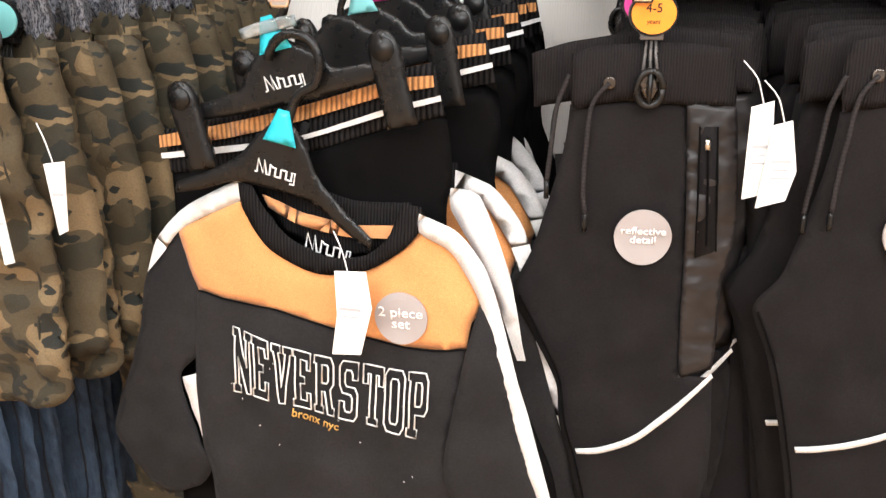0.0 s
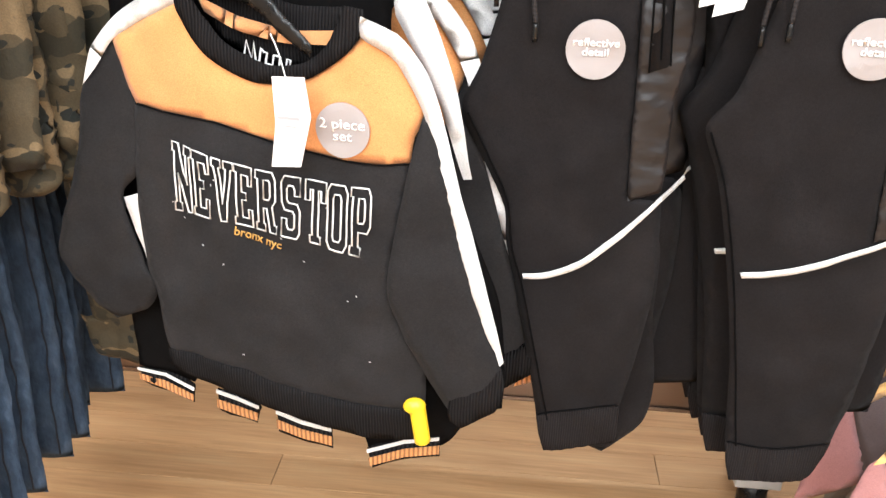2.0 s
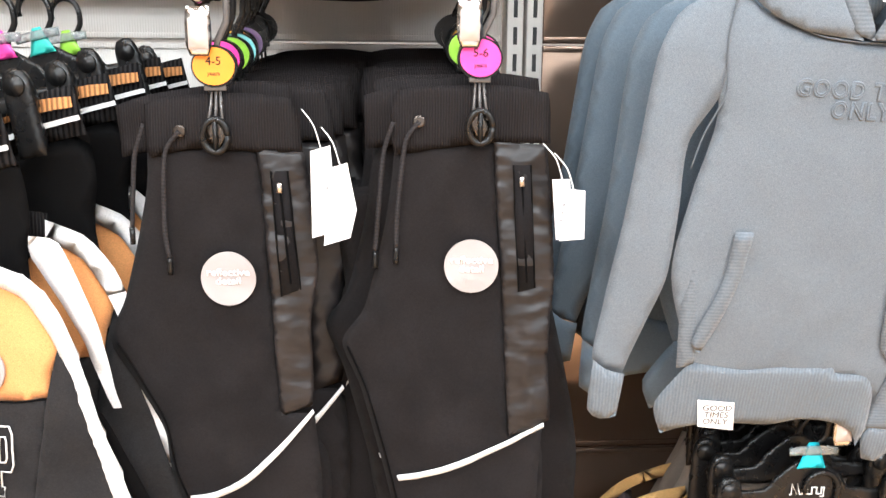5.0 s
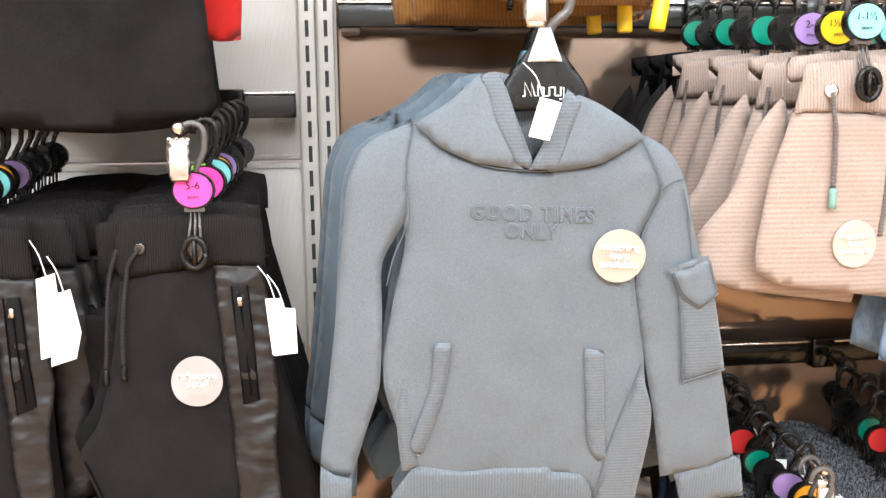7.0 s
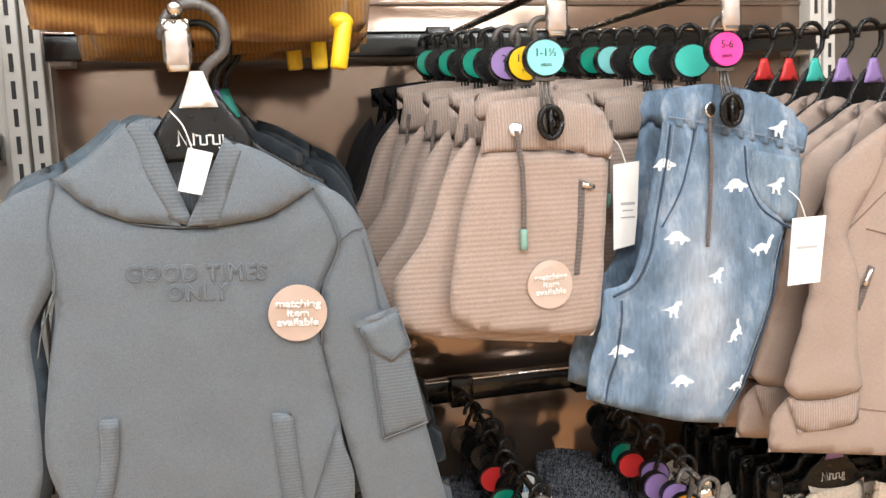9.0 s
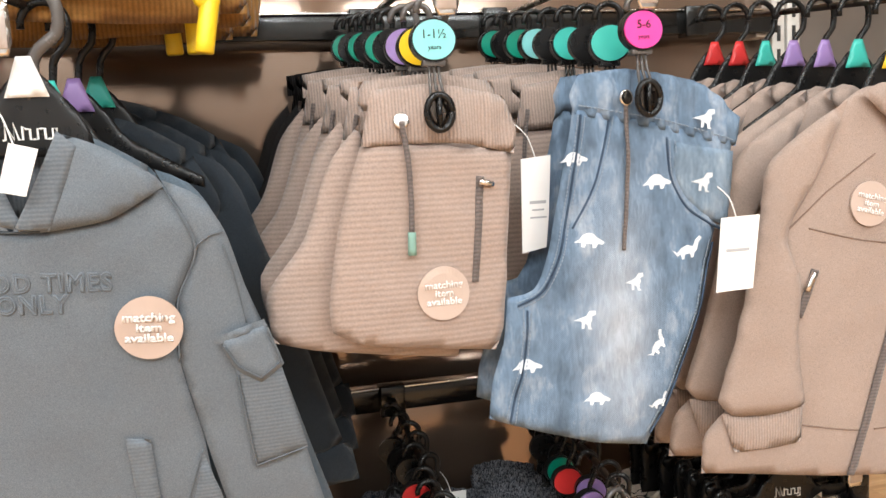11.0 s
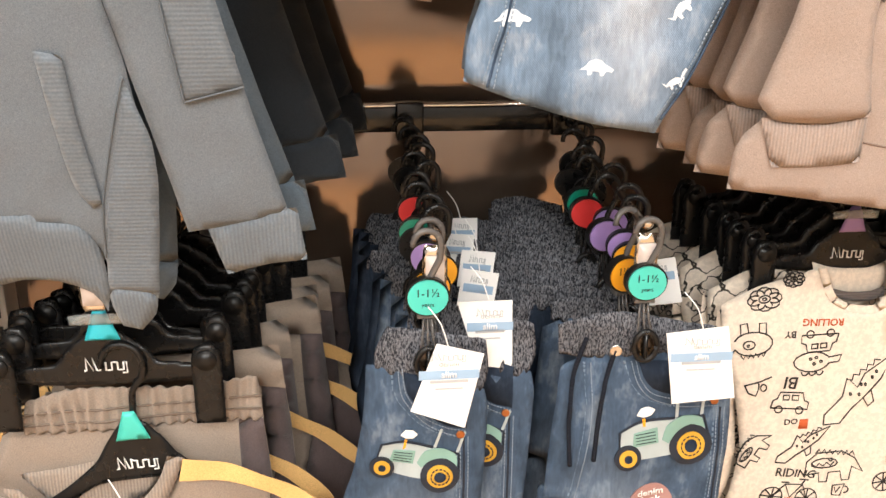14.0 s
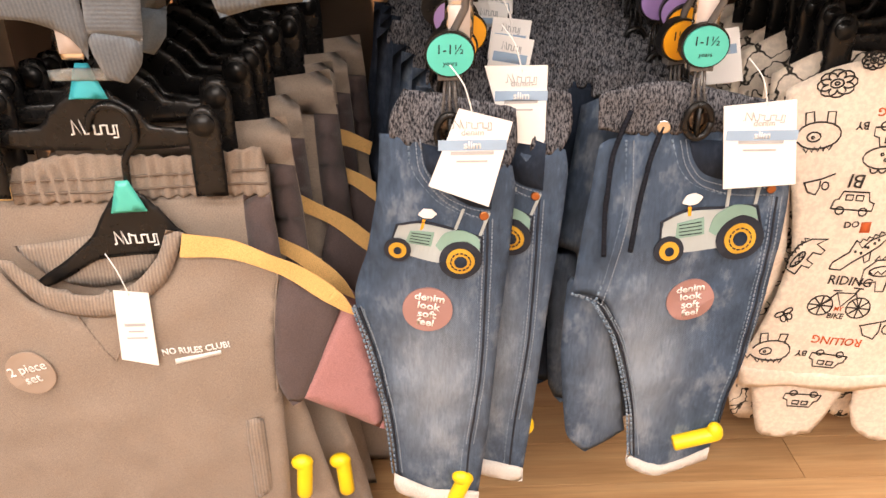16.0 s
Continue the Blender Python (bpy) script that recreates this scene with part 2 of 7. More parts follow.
STICK_INK = solid("dull_white_print", (0.80, 0.76, 0.74), 0.8)
WHITE_INK = solid("white_print", (0.80, 0.79, 0.77), 0.8)
GOLD_INK = solid("gold_print", (0.55, 0.30, 0.07), 0.8)
CORD = rib("charcoal_cord", (0.036, 0.032, 0.032), 0.004, "Z", None, 0.86, 0.3)
CORD_GREY = rib("grey_cord", (0.165, 0.135, 0.125), 0.004, "Z")
CORD_NAVY = rib("navy_cord", (0.020, 0.022, 0.030), 0.004, "Z")
PLASTIC = solid("black_plastic", (0.0085, 0.008, 0.008), 0.3, vary=0.15)
HOOK = solid("smoked_plastic", (0.10, 0.09, 0.085), 0.25)
CHROME = solid("chrome", (0.72, 0.70, 0.68), 0.16, 1.0)
DARKMETAL = solid("gunmetal", (0.10, 0.085, 0.075), 0.3, 1.0)
CARD = solid("white_card", (0.84, 0.82, 0.80), 0.6, vary=0.02)
CARD_BLUE = solid("blue_card_band", (0.30, 0.43, 0.58), 0.6)
PRINT_GREY = solid("grey_print", (0.42, 0.42, 0.43), 0.7)
STICK_GREY = solid("grey_sticker", (0.34, 0.30, 0.29), 0.55, vary=0.03)
STICK_TAN = solid("beige_sticker", (0.50, 0.385, 0.325), 0.5, vary=0.03)
STICK_STONE = solid("stone_sticker", (0.36, 0.275, 0.22), 0.5, vary=0.03)
STICK_PINK = solid("pink_brown_sticker", (0.36, 0.19, 0.17), 0.5, vary=0.03)
STICK_BROWN = solid("brown_sticker", (0.13, 0.10, 0.085), 0.5, vary=0.03)
TEAL = solid("teal_plastic", (0.05, 0.50, 0.42), 0.35)
CYAN = solid("cyan_plastic", (0.02, 0.50, 0.62), 0.35)
ORANGE_P = solid("orange_plastic", (0.85, 0.27, 0.02), 0.35)
AMBER = solid("amber_plastic", (0.85, 0.36, 0.02), 0.35)
PINK_P = solid("pink_plastic", (0.82, 0.06, 0.34), 0.35)
LILAC = solid("lilac_plastic", (0.33, 0.21, 0.48), 0.35)
LIME = solid("lime_plastic", (0.30, 0.60, 0.06), 0.35)
GREEN_P = solid("green_plastic", (0.0, 0.25, 0.16), 0.35)
AQUA = solid("aqua_plastic", (0.23, 0.62, 0.62), 0.35)
LEMON = solid("yellow_plastic", (0.88, 0.58, 0.02), 0.35)
RED_P = solid("red_plastic", (0.62, 0.03, 0.03), 0.4)
FROSTED = solid("frosted_clear_plastic", (0.62, 0.66, 0.66), 0.18)
FROSTED.node_tree.nodes["Principled BSDF"].inputs["Transmission Weight"].default_value = 0.7
RED_CLOTH = fleece("red_jersey", (0.50, 0.02, 0.015), 0.08)
CLEAR = solid("clear_label_holder", (0.55, 0.47, 0.43), 0.12)
PANEL = solid("bronze_mirror_panel", (0.27, 0.195, 0.15), 0.10, 0.7, vary=0.05, scale=4)
PANEL_W = solid("pale_grey_enamel_panel", (0.60, 0.565, 0.53), 0.38, vary=0.04, scale=4)
for pm, way, deep in ((PANEL_W, "X", 0.35), (PANEL, "Z", 0.02)):
    bump(pm.node_tree, pm.node_tree.nodes["Principled BSDF"], wave(pm.node_tree, 80, way), deep, 0.001)
UPRIGHT = solid("grey_enamel_upright", (0.56, 0.53, 0.49), 0.4)
SLOT = solid("slot_shadow_steel", (0.02, 0.02, 0.02), 0.6)
RAILM = solid("black_glossy_rail", (0.012, 0.011, 0.010), 0.15, 0.2)
PLASTIC.node_tree.nodes["Principled BSDF"].inputs["Specular IOR Level"].default_value = 0.32
OAK = planks("oak_plank")
WALLM = solid("grey_wall_paint", (0.42, 0.40, 0.38), 0.8, scale=3)
CEILM = solid("ceiling_tile", (0.80, 0.78, 0.75), 0.85, scale=6, bumpy=0.2)
MUSTARD = rib("mustard_rib", (0.36, 0.175, 0.05), 0.005)
NAVY_KNIT = melange("navy_knit", (0.02, 0.02, 0.03), (0.10, 0.10, 0.12))
PALE_GREY = solid("pale_green_patch", (0.20, 0.34, 0.285), 0.8)
COPPER = solid("copper", (0.50, 0.20, 0.08), 0.35, 1.0)
BADGE_GOLD = solid("gold_thread", (0.58, 0.31, 0.03), 0.8)
PATCH_GREY = solid("light_patch", (0.38, 0.42, 0.42), 0.8)
GLOW, gt, gn, gl, gb = nodes_of("lamp_diffuser")
gb.inputs["Emission Color"].default_value = (0.95, 1.0, 1.0, 1)
gb.inputs["Emission Strength"].default_value = 6.0


# ---- building helpers ----
def part(name, bm, material, parent=None, label="", smooth=True):
    me = bpy.data.meshes.new(name)
    bm.to_mesh(me)
    bm.free()
    if smooth:
        for p in me.polygons:
            p.use_smooth = True
    me.materials.append(material)
    ob = new(name, me)
    if parent:
        ob.parent = parent
    if label:
        ob["label"] = label
    return ob


def thing(name, at, label, category, group="", kind=""):
    ob = new(name)
    ob.empty_display_size = 0.02
    ob.matrix_world = pose(*at)
    return tagged(ob, label, category, group, kind)


def box(bm, x0, x1, y0, y1, z0, z1, bevel=0.0):
    r = bmesh.ops.create_cube(bm, size=1.0)
    for v in r["verts"]:
        v.co = Vector((x0 + (v.co.x + 0.5) * (x1 - x0), y0 + (v.co.y + 0.5) * (y1 - y0), z0 + (v.co.z + 0.5) * (z1 - z0)))
    if bevel:
        es = {e for v in r["verts"] for e in v.link_edges}
        bmesh.ops.bevel(bm, geom=list(es), offset=bevel, segments=2, affect="EDGES", profile=0.6)
    return bm


def smooth_line(pts, step=0.006, closed=False, dim=2):
    """A smooth line through the points, at an even step."""
    p = [Vector(q) for q in pts]
    n, out = len(p), []
    sharp = []
    for i in range(n):
        u, v = p[i] - p[i - 1], p[(i + 1) % n] - p[i]
        sharp.append(u.length > 1e-6 and v.length > 1e-6 and u.angle(v) > radians(58) and (closed or 0 < i < n - 1))
    for i in range(n if closed else n - 1):
        a, b = p[i], p[(i + 1) % n]
        z = p[(i - 1) % n] if closed or i > 0 else a
        c = p[(i + 2) % n] if closed or i + 2 < n else b
        k = max(1, int((b - a).length / step))
        ta, tb = (b - z) * 0.42, (c - a) * 0.42
        lim = (b - a).length
        if sharp[i]:
            ta = (b - a) * 0.5
        if sharp[(i + 1) % n]:
            tb = (b - a) * 0.5
        ta = ta if ta.length < lim else ta.normalized() * lim
        tb = tb if tb.length < lim else tb.normalized() * lim
        for j in range(k):
            s = j / k
            out.append(a * (2 * s**3 - 3 * s**2 + 1) + ta * (s**3 - 2 * s**2 + s) + b * (3 * s**2 - 2 * s**3) + tb * (s**3 - s**2))
    if not closed:
        out.append(p[-1])
    return out


def tube(bm, pts, r, sides=8, taper=None):
    """A round bar along 3D points."""
    pts = [Vector(p) for p in pts]
    rings, last = [], Vector((0.13, 0.21, 0.97))
    for i, p in enumerate(pts):
        d = (pts[min(i + 1, len(pts) - 1)] - pts[max(i - 1, 0)]).normalized()
        u = d.cross(last)
        if u.length < 0.05:
            u = d.cross(Vector((1, 0, 0)))
        u.normalize()
        v = d.cross(u)
        rr = r if taper is None else r * taper(i / max(1, len(pts) - 1))
        rings.append([bm.verts.new(p + rr * (math.cos(k * math.tau / sides) * u + math.sin(k * math.tau / sides) * v)) for k in range(sides)])
    for a, b in zip(rings, rings[1:]):
        for k in range(sides):
            bm.faces.new((a[k], a[(k + 1) % sides], b[(k + 1) % sides], b[k]))
    bm.faces.new(rings[0][::-1])
    bm.faces.new(rings[-1])
    return bm


def disc(bm, s, z, r, y, thick=0.002, n=36, stretch=1.0):
    """An upright round plate that faces the aisle."""
    ring = [(s + r * math.cos(k * math.tau / n), z + r * stretch * math.sin(k * math.tau / n)) for k in range(n)]
    f, b = [bm.verts.new((a, y, c)) for a, c in ring], [bm.verts.new((a, y + thick, c)) for a, c in ring]
    bm.faces.new(f)
    bm.faces.new(b[::-1])
    for k in range(n):
        bm.faces.new((f[k], b[k], b[(k + 1) % n], f[(k + 1) % n]))
    return bm


from mathutils import geometry


class Cloth:
    """The drape of one garment: a smooth face, folds that run down it, and fine wrinkles."""

    def __init__(self, seed=0, fold=0.006, pitch=9.0, wrinkle=0.0025, bulge=0.02, mid=(0.0, -0.3), half=(0.2, 0.3), lean=0.0):
        self.drop = (-9.0, 0.0)
        self.seed, self.fold, self.pitch, self.wrinkle, self.bulge, self.mid, self.half, self.lean = seed, fold, pitch, wrinkle, bulge, mid, half, lean

    def y(self, s, z):
        k = self.seed * 7.3
        a = noise.noise(Vector((s * self.pitch + k, z * self.pitch * 0.35, k)))
        c = noise.noise(Vector((s * 30 + z * 14 + k, z * 24 - s * 9, k + 3)))
        d = noise.noise(Vector((s * 14 - z * 11 + k, z * 12, k + 9)))
        ridge = (1 - abs(d) * 2.2)
        u, v = (s - self.mid[0]) / self.half[0], (z - self.mid[1]) / self.half[1]
        return -self.fold * a - self.wrinkle * (c + 0.9 * ridge) - self.bulge * max(0.0, 1 - 0.5 * (u * u + v * v)) + self.lean * z + max(0.0, self.drop[0] - z) * self.drop[1] + 0.55 * self.bulge + (0.008 if self.bulge else 0.0)

    def piece(self, outline, lift=0.0, puff=0.008, cell=0.009, back=0.010, soft=0.0065, fall=None, ruffle=None, crinkle=None):
        """A padded piece of cloth with that outline (across, up)."""
        if ruffle and cell < 0.016:
            cell = min(cell, ruffle[1] / 4)
        if cell >= 0.0125:
            puff, back = puff * 0.55, back * 0.4
        edge = smooth_line(outline, cell * 0.9, True)
        e = np.array([(p[0], p[1]) for p in edge])
        lo, hi = e.min(0), e.max(0)
        gx, gz = np.meshgrid(np.arange(lo[0] + cell / 2, hi[0], cell), np.arange(lo[1] + cell / 2, hi[1], cell))
        g = np.stack([gx.ravel(), gz.ravel()], 1)
        g[:, 0] += np.where((np.round((g[:, 1] - lo[1]) / cell - 0.5) % 2) > 0, cell * 0.25, -cell * 0.25)
        a, b = e, np.roll(e, -1, 0)
        x, z = g[:, 0:1], g[:, 1:2]
        cross = ((a[:, 1] > z) != (b[:, 1] > z)) & (x < (b[:, 0] - a[:, 0]) * (z - a[:, 1]) / np.where(b[:, 1] == a[:, 1], 1e-9, b[:, 1] - a[:, 1]) + a[:, 0])
        dist = np.sqrt((x - a[:, 0]) ** 2 + (z - a[:, 1]) ** 2).min(1)
        keep = (cross.sum(1) % 2 == 1) & (dist > cell * 0.55)
        pts = [Vector(p) for p in e] + [Vector(p) for p in g[keep]]
        n = len(e)
        v2, _, faces, orig, _, _ = geometry.delaunay_2d_cdt(pts, [(i, (i + 1) % n) for i in range(n)], [], 1, 1e-6)
        v2a = np.array([(p[0], p[1]) for p in v2])
        d = np.sqrt(((v2a[:, None, :] - e[None, :, :]) ** 2).sum(2)).min(1)
        bm = bmesh.new()
        front, rear = [], []
        for (s, z), q in zip(v2a, d):
            h, f = 1 - math.exp(-q / soft), self.y(s, z) - lift
            if ruffle:
                f -= ruffle[0] * math.sin(math.tau * s / ruffle[1] + 3.0 * noise.noise(Vector((s * 25, z * 12, self.seed)))) * (0.6 + 0.8 * noise.noise(Vector((s * 18, z * 40, 5 + self.seed))))
            if crinkle:
                e0 = 0.35 + 0.65 * min(1.0, abs(noise.noise(Vector((s * 22, z * 9, 2 + self.seed)))) * 3)
                f -= crinkle[0] * e0 * (1 - 2.4 * abs(noise.noise(Vector((s * crinkle[1] * 0.35, z * crinkle[1] + 4 * s, 8 + self.seed)))))
            if fall:
                f += max(0.0, fall[0] - z) * fall[1]
            front.append(bm.verts.new((s, f - puff * (0.72 + 0.28 * h), z)))
            rear.append(front[-1] if q < 1e-5 else bm.verts.new((s, f - 0.72 * puff * (1 - h) + back * h, z)))
        for t in faces:
            for vs in ([front[i] for i in t], [rear[i] for i in reversed(t)]):
                if len(set(vs)) == 3:
                    try:
                        bm.faces.new(vs)
                    except ValueError:
                        pass
        bmesh.ops.recalc_face_normals(bm, faces=bm.faces)
        return bm

    def patch(self, outline, lift=0.0115, thick=0.0012, cell=0.012, corner=False):
        """A thin flat piece laid on the face: a print, a sticker, a tape."""
        edge = [Vector(p) for p in outline] if corner else smooth_line(outline, 0.004, True)
        n = len(edge)
        v2, _, faces, *_ = geometry.delaunay_2d_cdt(edge, [(i, (i + 1) % n) for i in range(n)], [], 1, 1e-6)
        bm = bmesh.new()
        fr = [bm.verts.new((p[0], self.y(p[0], p[1]) - lift, p[1])) for p in v2]
        for t in faces:
            try:
                bm.faces.new([fr[i] for i in t])
            except ValueError:
                pass
        bmesh.ops.recalc_face_normals(bm, faces=bm.faces)
        if bm.faces and sum(f.normal.y * f.calc_area() for f in bm.faces) > 0:
            bmesh.ops.reverse_faces(bm, faces=bm.faces)
        ext = bmesh.ops.extrude_face_region(bm, geom=list(bm.faces))
        for g in ext["geom"]:
            if isinstance(g, bmesh.types.BMVert):
                g.co.y -= thick
        bmesh.ops.recalc_face_normals(bm, faces=bm.faces)
        return bm

    def round(self, s, z, r, lift=0.0115, stretch=1.0):
        bm = bmesh.new()
        n, rings = 40, 4
        mid = bm.verts.new((s, self.y(s, z) - lift - 0.0015, z))
        last = None
        for k in range(1, rings + 1):
            ring = []
            for i in range(n):
                a, c = s + r * k / rings * math.cos(i * math.tau / n), z + stretch * r * k / rings * math.sin(i * math.tau / n)
                ring.append(bm.verts.new((a, self.y(a, c) - lift - 0.0015, c)))
            for i in range(n):
                j = (i + 1) % n
                bm.faces.new((mid, ring[i], ring[j]) if last is None else (last[i], ring[i], ring[j], last[j]))
            last = ring
        rim = [bm.verts.new(v.co + Vector((0, 0.002, 0))) for v in last]
        for i in range(n):
            j = (i + 1) % n
            bm.faces.new((last[i], rim[i], rim[j], last[j]))
        return bm

    def seam(self, line, r=0.0009, lift=0.009, step=0.006):
        """A sewn line or cord along the face."""
        pts = smooth_line(line, step)
        return tube(bmesh.new(), [(p[0], self.y(p[0], p[1]) - lift, p[1]) for p in pts], r, 6)

    def stitches(self, line, r=0.0008, lift=0.0095, length=0.004):
        bm = bmesh.new()
        pts = smooth_line(line, length)
        for a, b in zip(pts, pts[1:]):
            c = a.lerp(b, 0.65)
            tube(bm, [(q[0], self.y(q[0], q[1]) - lift, q[1]) for q in (a, c)], r, 4)
        return bm

    def words(self, text, at, size, lift=0.0125, turn=0.0, stretch=1.0, outline=0.0, bend=None, space=1.0, bold=0.0):
        """Letters laid on the face, filled or as outlines."""
        cu = bpy.data.curves.new("words", "FONT")
        cu.body, cu.size, cu.align_x, cu.align_y, cu.space_line, cu.space_character = text, size, "CENTER", "CENTER", 0.85, space
        cu.resolution_u = 3
        cu.offset = bold
        if outline:
            cu.fill_mode, cu.bevel_depth, cu.bevel_resolution = "NONE", outline, 1
        ob = new("words", cu)
        me = ob.to_mesh()
        bm = bmesh.new()
        bm.from_mesh(me)
        ob.to_mesh_clear()
        bpy.data.objects.remove(ob)
        bpy.data.curves.remove(cu)
        ca, sa = math.cos(radians(turn)), math.sin(radians(turn))
        for v in bm.verts:
            x, z, h = v.co.x * stretch, v.co.y, v.co.z
            if bend:
                x, z = bend(x, z)
            s, w = at[0] + ca * x - sa * z, at[1] + sa * x + ca * z
            v.co = Vector((s, self.y(s, w) - lift - h, w))
        if not outline:
            ext = bmesh.ops.extrude_face_region(bm, geom=list(bm.faces))
            for g in ext["geom"]:
                if isinstance(g, bmesh.types.BMVert):
                    g.co.y -= 0.0002
            bmesh.ops.recalc_face_normals(bm, faces=bm.faces)
        return bm


def brand(at, w, h, lift, turn=0.0, y=0.0):
    """A brand mark as one plain meandering stroke, tall at its start and hanging at its end."""
    ca, sa = math.cos(radians(turn)), math.sin(radians(turn))
    foot, line = -0.5 * h, [(-0.5, 0.0), (-0.45, 0.0), (-0.45, 1.0), (-0.30, 0.0), (-0.30, 1.0)]
    for k in range(5):
        x = -0.22 + 0.13 * k
        line += [(x, 0.62 if k % 2 else 0.0), (x + 0.07, 0.62 if k % 2 else 0.0), (x + 0.07, 0.0 if k % 2 else 0.80 if k == 0 else 0.62)]
    line += [(0.44, 0.62), (0.44, -0.25), (0.34, -0.25)]
    pts = [(at[0] + ca * x * w - sa * (foot + z * h), y - lift, at[1] + sa * x * w + ca * (foot + z * h)) for x, z in line]
    return tube(bmesh.new(), pts, 0.055 * h + 0.00025, 4)


def oval(s, z, a, b, n=14):
    return [(s + a * math.cos(k * math.tau / n), z + b * math.sin(k * math.tau / n)) for k in range(n)]


def bar(s, z, w, h):
    return [(s - w / 2, z - h / 2), (s + w / 2, z - h / 2), (s + w / 2, z + h / 2), (s - w / 2, z + h / 2)]


def hook_line(z0, drop, r=0.018, y=0.0):
    """A hanger's hook: over the arm at z0, then down."""
    pts = [(r * math.cos(a), y, z0 - r + 0.004 + r * math.sin(a)) for a in np.linspace(math.pi * 1.05, 0, 12)]
    return pts + [(r * 0.9, y, z0 - r - 0.012), (r * 0.25, y, z0 - r - 0.03), (0.0, y, z0 - drop)]


# ---- the large structure ----
def slab(name, x0, x1, y0, y1, z0, z1, material, label, category):
    return tagged(part(name, box(bmesh.new(), x0, x1, y0, y1, z0, z1), material, smooth=False), label, category, kind="structure")


FLOOR = slab("floor", -4, 6, -4, 5, -0.06, -0.004, OAK, "oak-look plank floor of a clothes shop", "floor")
# Ceiling and walls out of view, added to close the room and set its bounce.
slab("ceiling", -4, 6, -4, 5, CEIL, CEIL + 0.1, CEILM, "white shop ceiling, out of view", "ceiling")
slab("wall_south", -4.1, 6.1, -4.12, -4, -0.06, CEIL, WALLM, "unseen grey wall added to close the room", "wall")
slab("wall_north", -4.1, 6.1, 5, 5.12, -0.06, CEIL, WALLM, "unseen grey wall added to close the room", "wall")
slab("wall_west", -4.12, -4, -4, 5, -0.06, CEIL, WALLM, "unseen grey wall added to close the room", "wall")
slab("wall_east", 6, 6.12, -4, 5, -0.06, CEIL, WALLM, "unseen grey wall added to close the room", "wall")
# Housings for the lamps above, the added far row included.
for lx, ly in LAMPS:
    lt = thing("ceiling_light", (lx, ly, CEIL), "long white ceiling light, placed out of view", "light", "ceiling lights")
    part("housing", box(bmesh.new(), -0.8, 0.8, -0.18, 0.18, -0.05, 0, 0.01), WALLM, lt)
    part("diffuser", box(bmesh.new(), -0.76, 0.76, -0.15, 0.15, -0.06, -0.051), GLOW, lt, "glowing diffuser")

BACK = 1.30      # face of the display's back panels
SPLIT = 0.497    # the post between the two bays


def back_panel(x0, x1, z0, z1, material, label):
    p = thing("back_panel", ((x0 + x1) / 2, BACK, z0), label, "panel", "back panels")
    w = (x1 - x0) / 2
    part("sheet", box(bmesh.new(), -w + 0.002, w - 0.002, 0, 0.018, 0, z1 - z0, 0.003), material, p)
    for zz in (0.002, z1 - z0 - 0.010):
        part("folded_edge", box(bmesh.new(), -w + 0.004, w - 0.004, -0.0035, 0.001, zz, zz + 0.008, 0.001), material, p)
    return p


# Bay one's two lowest sheets are added bronze, standing in for dark shade.
for z0, z1 in ((0.14, 0.46), (0.463, 0.785), (0.788, 1.14), (1.143, 1.45), (1.453, 1.9)):
    back_panel(-1.04, SPLIT - 0.03, z0, z1, PANEL if z1 < 0.8 else PANEL_W, "dark bronze sheet standing in for shade near the floor" if z1 < 0.8 else "pale grey enamelled steel back panel")
    back_panel(SPLIT + 0.03, 1.85, z0, z1, PANEL, "bronze-brown back panel with a glossy mirroring face")


def post(x):
    p = thing("slotted_post", (x, BACK, 0), "grey slotted steel post between display bays", "post", "slotted posts")
    bm = bmesh.new()
    for s in (-1, 1):
        box(bm, s * 0.015 - 0.0125, s * 0.015 + 0.0125, -0.03, 0.03, 0.05, 1.95, 0.002)
    part("column", bm, UPRIGHT, p)
    # Near-black blocks on the face stand for the shade inside open slots.
    bm = bmesh.new()
    for s in (-1, 1):
        for k in range(40):
            box(bm, s * 0.015 - 0.003, s * 0.015 + 0.003, -0.0315, -0.0295, 0.3 + k * 0.04, 0.3 + k * 0.04 + 0.026)
    part("slot_strip", bm, SLOT, p, smooth=False)["kind"] = "stuff"
    bm = bmesh.new()
    box(bm, -0.03, 0.05, -0.085, 0.0, 0.05, 0.075, 0.003)
    part("base_leg", bm, UPRIGHT, p)
    for yy in (-0.055,):
        bm = bmesh.new()
        tube(bm, [(0.012, yy, 0.0), (0.012, yy, 0.05)], 0.026, 20)
        part("foot", bm, PLASTIC, p, "black levelling foot")


for px in (-1.055, SPLIT, 1.865):
    post(px)


def cross_rail(x0, x1, z, material=RAILM):
    r = thing("cross_rail", (x0, BACK - 0.045, z), "black glossy cross rail along the back panel", "rail", "cross rails")
    part("bar", box(bmesh.new(), 0, x1 - x0, -0.012, 0.012, -0.024, 0.012, 0.002), material, r)
    part("lip", box(bmesh.new(), 0, x1 - x0, -0.016, 0.014, 0.0125, 0.016, 0.001), CHROME, r, "bright top edge")
    for xx in (0.02, x1 - x0 - 0.02):
        part("bracket", box(bmesh.new(), xx - 0.015, xx + 0.015, 0.0, 0.045, -0.03, 0.014, 0.002), UPRIGHT, r)
    return r


RAILS = dict(bay_one=1.235, two_high=1.375, two_low=0.80)
cross_rail(-1.02, SPLIT - 0.035, RAILS["bay_one"])
cross_rail(-1.02, SPLIT - 0.035, 1.60)
cross_rail(-1.02, SPLIT - 0.035, 0.83)
cross_rail(SPLIT + 0.035, 1.83, RAILS["two_high"])
